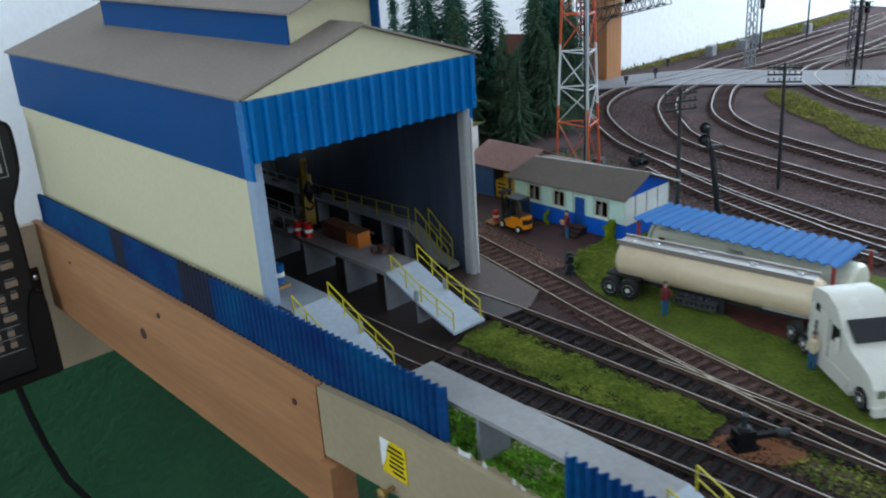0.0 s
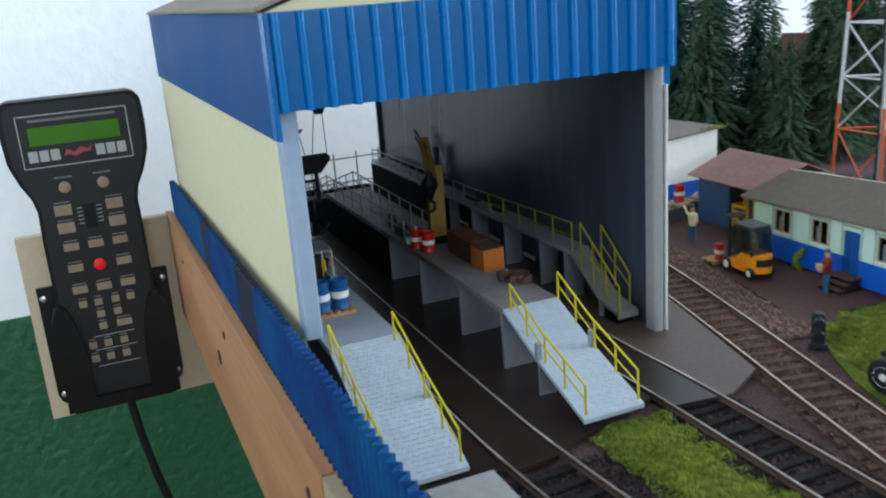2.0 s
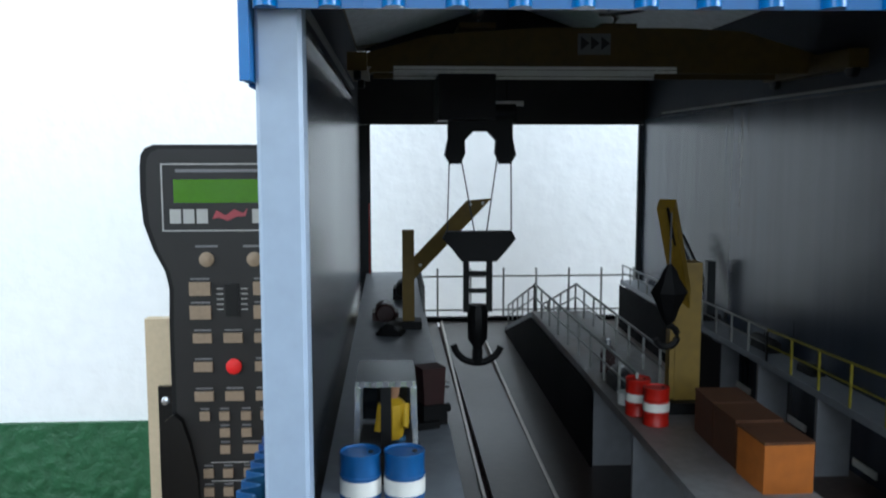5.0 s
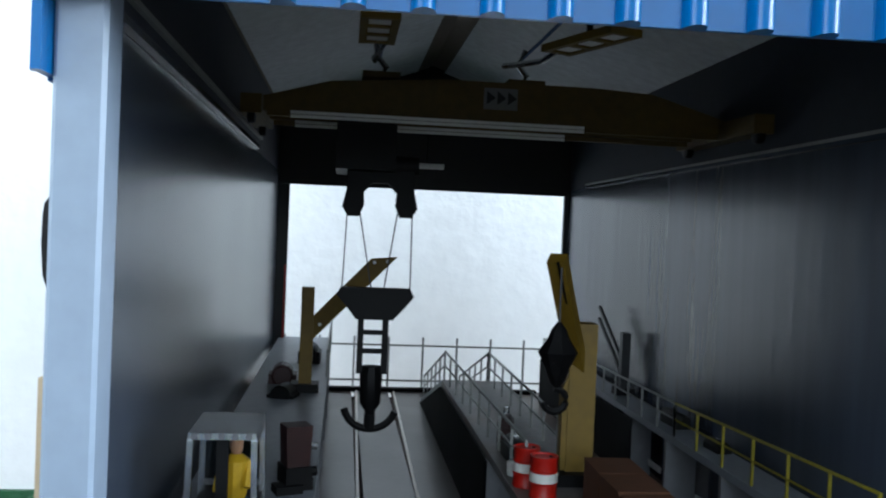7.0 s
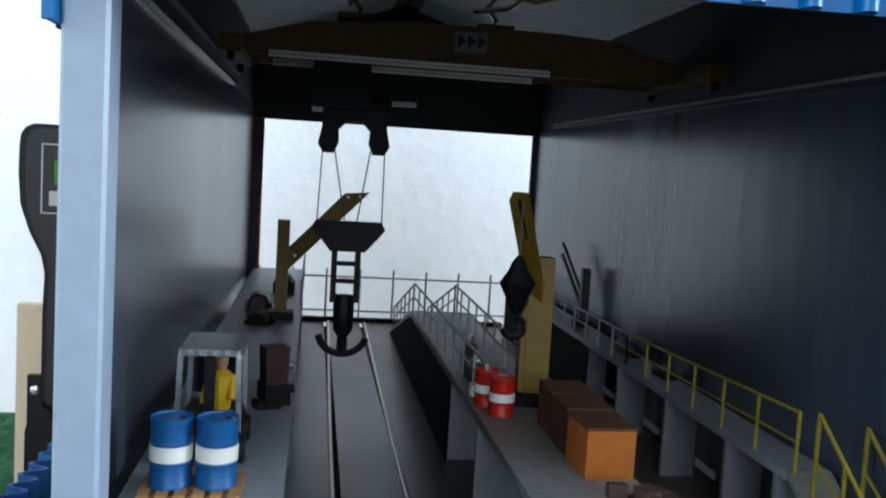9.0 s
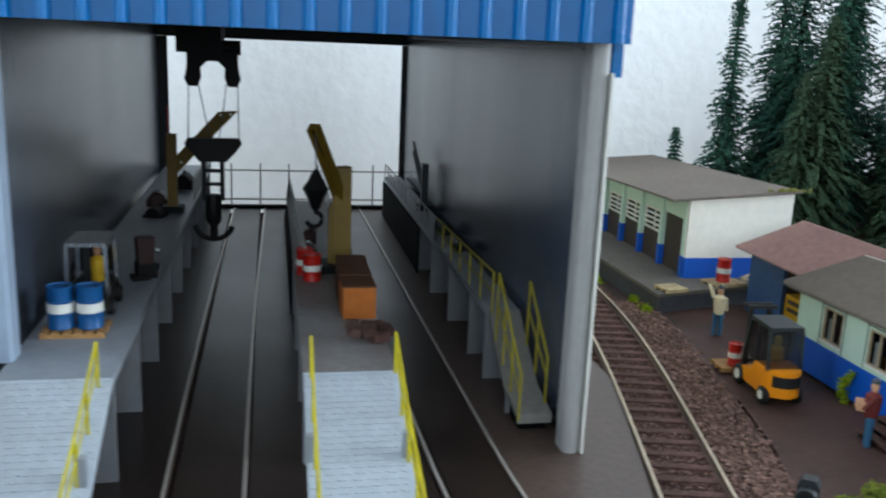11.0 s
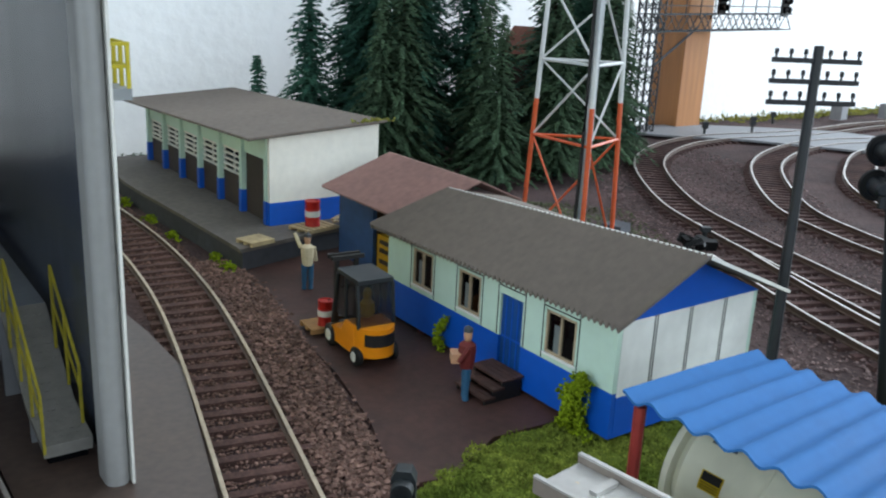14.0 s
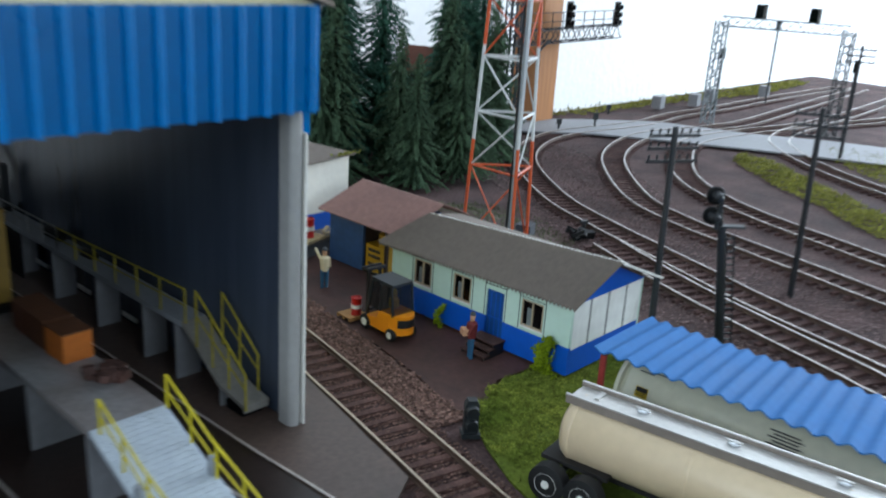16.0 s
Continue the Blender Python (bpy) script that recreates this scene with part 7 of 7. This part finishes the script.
for x, z in ((-36, 35), (35.5, 35), (-35.5, -30), (35, -30)):
    part("screw", lathe(B(), [(2.1, -3), (2.1, -3.6), (1.2, -4.1), (0.1, -4.2)], (x, 0, z), 12, "y"), M["chrome"], h)
c = thing("handheld_controller", 141, 648, -104, 0, "black handheld train controller with green display and tan buttons", "controller")
Z0 = -104
half = [(27, 0), (29, 40), (29, 110), (28.4, 128), (30, 136), (35, 146), (39, 158), (40, 172), (39.8, 184), (39.2, 189), (37.2, 192), (33.5, 193.6)]
out = [(x, z) for x, z in half] + [(-x, z) for x, z in half[::-1]]
part("body", bev(prism(B(), out, "y", -4, 14), 1.8, 3), M["plastic"], c, "matt black hammer-shaped case")
face_ = [(x * 0.93, 3 + z * 0.975) for x, z in half]
part("keypad", prism(B(), face_ + [(-x, z) for x, z in face_[::-1]], "y", -4.25, -4.0), M["plastic_face"], c)
FY = -4.25


def on_face(name, x0, x1, z0, z1, m, depth=0.15, bevel=0.0, label=""):
    b = box(B(), x0, x1, FY - depth, FY, z0 - Z0, z1 - Z0)
    if bevel:
        bev(b, bevel, 2)
    return part(name, b, M[m], c, label)


on_face("display", -25, 25, 63.4, 74, "lcd", 0.3, 0.1, "green lit character display")
b = B()
for (x0, x1, z0, z1) in ((-30.5, 30.5, 80.6, 81.2), (-30.5, 30.5, 50.4, 51.0), (-30.5, -29.9, 50.4, 81.2), (29.9, 30.5, 50.4, 81.2)):
    box(b, x0, x1, FY - 0.12, FY, z0 - Z0, z1 - Z0)
part("display_border", b, M["print_white"], c)
on_face("print_line", -24, 24, 77.2, 78.6, "print_grey")
# maker's mark as plain shapes
for k, (x0, x1) in enumerate(((-27, -22), (-21, -16), (-15, -10))):
    on_face("logo_shape", x0, x1, 54, 60.5, "print_white")
b = prism(B(), [(-8, 56), (-6, 60), (-2, 57.6), (2, 60.4), (6, 58.6), (8, 61), (7, 57.2), (3, 57), (-1, 55.2), (-5, 56.6)], "y", FY - 0.14, FY)
for v in b.verts:
    v.co.z -= Z0
part("logo_shape", b, M["print_pink"], c)
for x0, x1 in ((10, 15), (16, 21), (22, 27)):
    on_face("logo_shape", x0, x1, 54, 60.5, "print_white")


def key(x, z, w, hh, m="button", label=""):
    on_face("button", x - w / 2, x + w / 2, z - hh / 2, z + hh / 2, m, 1.4, 0.5, label)
    on_face("print_line", x - w * 0.45, x + w * 0.45, z + hh / 2 + 1.0, z + hh / 2 + 1.8, "print_grey")


for x in (-11, 10.5):
    b = lathe(B(), [(3.4, FY), (3.4, FY - 1.2), (2.6, FY - 1.6), (0.1, FY - 1.7)], (x, 0, 37.5 - Z0), 18, "y")
    part("round_button", b, M["button"], c)
    on_face("print_line", x - 5, x + 5, 43, 44, "print_grey")
for x in (-14.5, 14.5):
    for z in (24, 13):
        key(x, z, 9.6, 6.2)
b = B()
for k in range(5):
    box(b, -7, -4, FY - 0.12, FY, 14 + 2.4 * k - Z0, 14.5 + 2.4 * k - Z0)
    box(b, 4, 7, FY - 0.12, FY, 14 + 2.4 * k - Z0, 14.5 + 2.4 * k - Z0)
part("speed_scale", b, M["print_white"], c)
part("thumb_wheel", bev(box(B(), -3, 3, FY - 0.8, FY, 11 - Z0, 26 - Z0), 0.4), M["plastic"], c)
for z in (1, -12.5, -26.5):
    for x in (-14, 0, 14):
        if x == 0 and z == -12.5:
            b = lathe(B(), [(3.6, FY), (3.6, FY - 1.3), (2.6, FY - 1.8), (0.1, FY - 1.9)], (0, 0, z - Z0), 18, "y")
            part("stop_button", b, M["red_button"], c, "round red stop button")
        else:
            key(x, z, 8.6, 4.4)
for z in (-36, -44, -52):
    for x in (-5, 5):
        key(x + (2.6 if z == -52 and x > 0 else 0), z, 9 if z == -52 and x > 0 else 4.6, 4)
    for x in (-14, 14):
        if z == -36:
            key(x, z, 4.6, 4)
for z in (-63.5, -72.5):
    for x in (-13, -4, 5.5):
        key(x, z, 4.6, 4.2)
    on_face("print_line", -12, 13, z + 4.8, z + 5.2, "print_white")
on_face("print_line", -12, 13, -78.6, -78.2, "print_white")
part("cable", tube(B(), [(2, 5, 0), (3, 4, -10), (5, 2, -30), (10, 0, -60), (18, -4, -95), (34, -10, -130), (64, -20, -160), (104, -30, -185)], 2.7, 10), M["plastic"], c, "black rubber cable")


# ---- foliage and ground cover ----
def tufts(name, pts_fn, n, size, m, label, seed, blades=0.35, h=1.0):
    """Foam or flock ground cover: many small lumps and blades as one object."""
    rnd = random.Random(seed)
    verts, faces = [], []
    for _ in range(n):
        x, y, z = pts_fn(rnd)
        s = size * rnd.uniform(0.4, 1.5)
        k = len(verts)
        if rnd.random() < blades:
            a = rnd.uniform(0, 6.28)
            dx, dy = math.cos(a), math.sin(a)
            lx, ly = rnd.uniform(-0.6, 0.6), rnd.uniform(-0.6, 0.6)
            w = 0.28 * s
            verts += [(x - dx * w, y - dy * w, z), (x + dx * w, y + dy * w, z), (x + lx * s, y + ly * s, z + 2.0 * s * h)]
            faces.append((k, k + 1, k + 2))
        else:
            q = Euler((rnd.uniform(0, 6), rnd.uniform(0, 6), rnd.uniform(0, 6))).to_matrix()
            for d in ((1, 0, 0), (-1, 0, 0), (0, 1, 0), (0, -1, 0), (0, 0, 1), (0, 0, -1)):
                p = q @ Vector(d) * s * rnd.uniform(0.5, 0.8)
                verts.append((x + p.x, y + p.y, z + max(p.z, -0.3) * 0.9 * h))
            faces += [(k + a, k + c, k + d) for a, c, d in ((0, 2, 4), (2, 1, 4), (1, 3, 4), (3, 0, 4), (2, 0, 5), (1, 2, 5), (3, 1, 5), (0, 3, 5))]
    me = bpy.data.meshes.new(name)
    me.from_pydata([(a * MM, c * MM, d * MM) for a, c, d in verts], [], faces)
    me.materials.append(M[m])
    return tagged(new(name, me), label, "grass" if "stone" not in name else "ballast", kind="stuff")


def in_poly(x, y, P):
    c = False
    for (x0, y0), (x1, y1) in zip(P, P[1:] + P[:1]):
        if (y0 > y) != (y1 > y) and x < (x1 - x0) * (y - y0) / (y1 - y0) + x0:
            c = not c
    return c


def poly_points(P, z=0.3, lump=0.0, keep=lambda x, y: True):
    xs, ys = [p[0] for p in P], [p[1] for p in P]

    def f(rnd):
        while True:
            x, y = rnd.uniform(min(xs), max(xs)), rnd.uniform(min(ys), max(ys))
            e = 3 * noise.noise((x * 0.15, y * 0.15, 7))
            if in_poly(x + e, y + e, P) and keep(x, y):
                return x, y, z + lump * max(0, noise.noise((x * 0.12, y * 0.12, 2)) + 0.4)
    return f


STRIP = [(268, 291), (284, 295), (298, 291), (298.5, 250), (298.5, 175), (295, 153), (276, 150), (269, 175), (267, 205), (267, 245)]
tagged(part("grass_base", prism(B(), [(284.5 + (x - 284.5) * 0.8, y * 0.97 + 6.6) for x, y in STRIP], "z", -0.9, 0.35), M["grass_dark"]), "olive foam grass sheet between the tracks", "grass", kind="structure")
tufts("grass_strip", poly_points(STRIP, 0.25, 1.6), 30000, 0.46, "grass", "yellow-green foam grass strip between the tracks", 1)
TURF = [(388, 316), (416, 324), (443, 318), (480, 312), (480, -60), (322, -60), (327, 130), (333, 164), (345, 205), (351, 238), (365, 280), (374, 297)]
SOIL = [(388, 224), (404, 226), (420, 160), (415, 90), (396, 90), (379, 150), (378, 190)]
tagged(part("turf", prism(B(), TURF, "z", -0.9, 0.45), M["grass_dark"]), "dark green turf round the tanker truck", "grass", kind="structure")
tufts("grass_turf", poly_points(TURF, 0.4, 0.3, lambda x, y: x < 440 and not in_poly(x, y, SOIL)), 22000, 0.42, "grass_dark", "short dark green flock grass round the truck", 2, 0.6)
NORTH = [(384, 315), (416, 325), (446, 318), (470, 312), (468, 290), (425, 288), (400, 285), (384, 262), (374, 268), (372, 292)]
tufts("grass_foam", poly_points(NORTH, 0.3, 1.6), 22000, 0.48, "grass", "bright yellow-green foam bushes beside the yard", 3, 0.2)
tagged(part("dirt_strip", prism(B(), SOIL, "z", -0.9, 0.6), M["brick_red"]), "red-brown bare dirt under the tanker", "ground", kind="structure")


def bank_points(rnd):
    x, y = rnd.uniform(192.5, 232), rnd.uniform(80, 268)
    return x, y, 2.0 + 4.0 * max(0, (206 - x) / 14) + 4.5 * max(0, noise.noise((x * 0.13, y * 0.13, 3)))


tufts("grass_bank", bank_points, 9500, 1.5, "bush", "green foam bushes under the raised platform", 4, 0.1)
SOUTH = [(278, 121), (296, 117), (301, 112), (301, -60), (274, -60), (276, 100)]
tufts("grass_south", poly_points(SOUTH, 0.3, 0.8), 3500, 0.8, "grass", "yellow-green grass between the near tracks", 5)
DRY = [(908, 462), (866, 450), (838, 420), (806, 384), (778, 340), (752, 314), (730, 280), (738, 210), (772, 240), (798, 308), (844, 368), (896, 428)]
tufts("grass_yard", poly_points(DRY, 0.4, 1.5), 5000, 1.5, "dry_grass", "dry yellow-green grass between the yard tracks", 6)
DRY2 = [(1000, 430), (950, 400), (905, 350), (880, 300), (870, 200), (930, 220), (960, 300), (1010, 380)]
tufts("grass_yard", poly_points(DRY2, 0.4, 1.5), 3000, 1.6, "dry_grass", "dry yellow-green grass beyond the yard tracks", 7)
EDGE = [(890, 655), (945, 642), (1060, 637), (1150, 630), (1280, 612), (1480, 628), (1480, 650), (890, 664)]
tufts("grass_edge", poly_points(EDGE, 1, 3), 3500, 2.0, "dry_grass", "rough dry grass along the rear edge of the yard", 8)
MOUND = [(478, 500), (560, 520), (610, 470), (575, 400), (530, 375), (490, 380), (474, 425)]


def mound_points(rnd):
    x, y, z = poly_points(MOUND, 0)(rnd)
    return x, y, z + bank(x, y)


tufts("grass_mound", mound_points, 4500, 0.8, "scrub", "sparse olive scrub on the mound round the mast", 9, 0.3)


def band(pts, inner, outer, y0, y1, side=0, z0=0.15, z1=0.15):
    path = [(p, a) for p, a in spline(pts, 2) if y0 < p.y < y1]

    def f(rnd):
        p, a = rnd.choice(path)
        o = rnd.uniform(inner, outer) if side == 0 else side * rnd.uniform(inner, outer)
        return p.x - math.sin(a) * o, p.y + math.cos(a) * o, rnd.uniform(z0, z1)
    return f


def stones(name, fn, n, size, m, label, seed):
    return tufts(name, fn, n, size, m, label, seed, 0.0, 0.8)


stones("ballast_stones", band(TRACKS["three"], -15, 12, 150, 672, 0, 0.1, 0.75), 20000, 0.66, "ballast", "rust-brown ballast stones between the ties", 11)
stones("ballast_stones_shoulder", band(TRACKS["three"], 11, 26.5, 318, 480, -1, 0.1, 1.3), 6000, 1.15, "ballast", "coarse rust-brown stones on the track shoulder", 12)
SHOULDER = [(p, a) for p, a in spline(TRACKS["three"], 2) if 322 < p.y < 470]


def spill(rnd):
    """Loose stones that have rolled over the edge of the yard surface, fewer farther out."""
    p, a = rnd.choice(SHOULDER)
    o = 24.5 + abs(rnd.gauss(0, 1.6)) + 1.5 * noise.noise((p.y * 0.2, 0, 0))
    return p.x + math.sin(a) * o, p.y - math.cos(a) * o, 0.8


stones("ballast_stones_spilt", spill, 520, 0.95, "ballast", "loose rust-brown stones spilt on the yard edge", 16)
stones("ballast_stones_shed", band(TRACKS["one"], -25, 14, -50, 281, 0, 0.2, 0.9), 13000, 0.85, "ballast_dark", "dark ballast stones round the shed track", 13)
stones("ballast_stones_bay", band(TRACKS["two"], -14, 16, -50, 292, 0, 0.2, 0.9), 10000, 0.85, "ballast_dark", "dark ballast stones round the second shed track", 14)
YP = [(500, 290), (560, 420), (660, 540), (800, 600), (760, 480), (690, 400), (650, 280), (640, 150), (500, 120)]
stones("ballast_stones_yard", poly_points(YP, 0.2), 16000, 0.9, "gravel", "grey-brown ballast stones between the yard tracks", 15)


# ---- conifers ----
def conifer(seed, h, r, m, label):
    """A bushy model conifer: drooping branches in close tiers, each clothed in many needle sprays."""
    rnd = random.Random(seed)
    t = thing("conifer", 0, 0, 0, 0, label, "tree", "conifers behind the buildings")
    part("trunk", cyl(B(), (0, 0, -4), (0, 0, h * 0.97), h * 0.02, 0.25, 7), M["bark"], t)
    verts, faces = [], []
    z = h * 0.06
    while z < h:
        f = z / h
        rad = (r * (1 - f) ** 0.72 * (0.86 + 0.22 * math.sin(f * 31 + seed)) + 0.9) * rnd.uniform(0.9, 1.08)
        nb = max(5, int(15 * (1 - f * 0.6)))
        for k in range(nb):
            a = 6.283 * (k + rnd.uniform(-0.4, 0.4)) / nb + z
            L = rad * rnd.uniform(0.55, 1.15)
            droop = rnd.uniform(0.30, 0.62)
            ca, sa = math.cos(a), math.sin(a)
            steps = max(3, int(L / 1.7))
            for q in range(steps):
                u = (q + rnd.uniform(0.2, 1.0)) / steps
                px, py = ca * L * u, sa * L * u
                pz = z + L * (0.22 * u - droop * u * u) + rnd.uniform(-0.4, 0.4)
                w = (4.4 - 1.7 * u) * (0.55 + 0.45 * (1 - f)) * rnd.uniform(0.75, 1.3)
                for side in (-1, 1, -0.4, 0.4, 0):
                    d = a + side * rnd.uniform(0.5, 1.2)
                    ex, ey = math.cos(d), math.sin(d)
                    g = 0.7 + 0.5 * rnd.random()
                    i = len(verts)
                    verts += [(px - ey * g, py + ex * g, pz), (px + ey * g, py - ex * g, pz + 0.2), (px + ex * w, py + ey * w, pz - w * rnd.uniform(0.1, 0.75))]
                    faces.append((i, i + 1, i + 2))
        z += 2.5 if f < 0.8 else 1.7
    me = bpy.data.meshes.new("crown")
    me.from_pydata([tuple(q * MM for q in v) for v in verts], [], faces)
    me.materials.append(M[m])
    crown = new("crown", me)
    crown.parent = t
    return t


KINDS = [conifer(24, 147, 19, "needles", "slender dark green model conifer at the end of the row"), conifer(21, 172, 33, "needles", "tall dark green model conifer in a dense row"), conifer(22, 192, 38, "needles", "tall broad dark green model conifer"), conifer(23, 125, 33, "needles_brown", "brown-green bushy model conifer"), conifer(25, 58, 13, "needles", "small dark green model conifer behind the warehouse")]
TREES = [(0, 528, 640, 1.0), (2, 563, 630, 0.95), (1, 571, 600, 0.9), (1, 564, 652, 1.1), (2, 580, 618, 1.05), (1, 606, 640, 1.1), (2, 619, 610, 1.0), (1, 738, 632, 1.0), (2, 690, 608, 1.0), (1, 722, 626, 0.95), (3, 556, 588, 1.0), (3, 600, 572, 0.8), (3, 646, 570, 1.05), (3, 628, 540, 0.75), (3, 690, 566, 0.95), (4, 503, 655, 1.0), (3, 542, 586, 0.75), (1, 750, 640, 0.8), (3, 585, 540, 0.7), (2, 700, 588, 0.85), (1, 772, 645, 0.7), (3, 666, 556, 0.7), (1, 650, 580, 0.82), (3, 720, 585, 0.8)]
used = set()
for kind, x, y, s in TREES:
    m = at(x, y, 0, (x * 37) % 360, s)
    if kind in used:
        copy_thing(KINDS[kind], m)
    else:
        used.add(kind)
        KINDS[kind].matrix_basis = m
for x, y in ((432, 655), (440, 650), (420, 660)):
    weed("bush", x, y, 0, (5, 3, 6), 60, "needles_brown", "dark scrubby bush behind the warehouse")
h = thing("far_house", 697, 652, 0, 25, "dark brown house with an orange tiled roof among the conifers", "house")
part("wall", box(B(), -19, 19, -12, 10, 0, 60), M["house_brown"], h)
part("roof", prism(B(), [(-23, 59), (23, 59), (2, 76)], "y", -15, 11), M["tile_orange"], h, "orange-brown tiled roof")
for x in (-9, 6):
    part("window", box(B(), x, x + 5, -12.4, -12, 46, 55), M["pane"], h)
o = thing("scrap_heap", 584, 408, 0.2, 10, "heap of black scrap beside the yard track", "scrap")
rnd = random.Random(31)
for i in range(9):
    q = obox(B(), (rnd.uniform(-8, 8), rnd.uniform(-5, 5), 1.5 + rnd.uniform(0, 2)), (rnd.uniform(4, 9), rnd.uniform(1.5, 4), rnd.uniform(1.5, 4)), Euler((rnd.uniform(-0.4, 0.4), rnd.uniform(-0.4, 0.4), rnd.uniform(0, 3))).to_matrix())
    part("scrap_piece", bev(q, 0.3), M["black"], o)
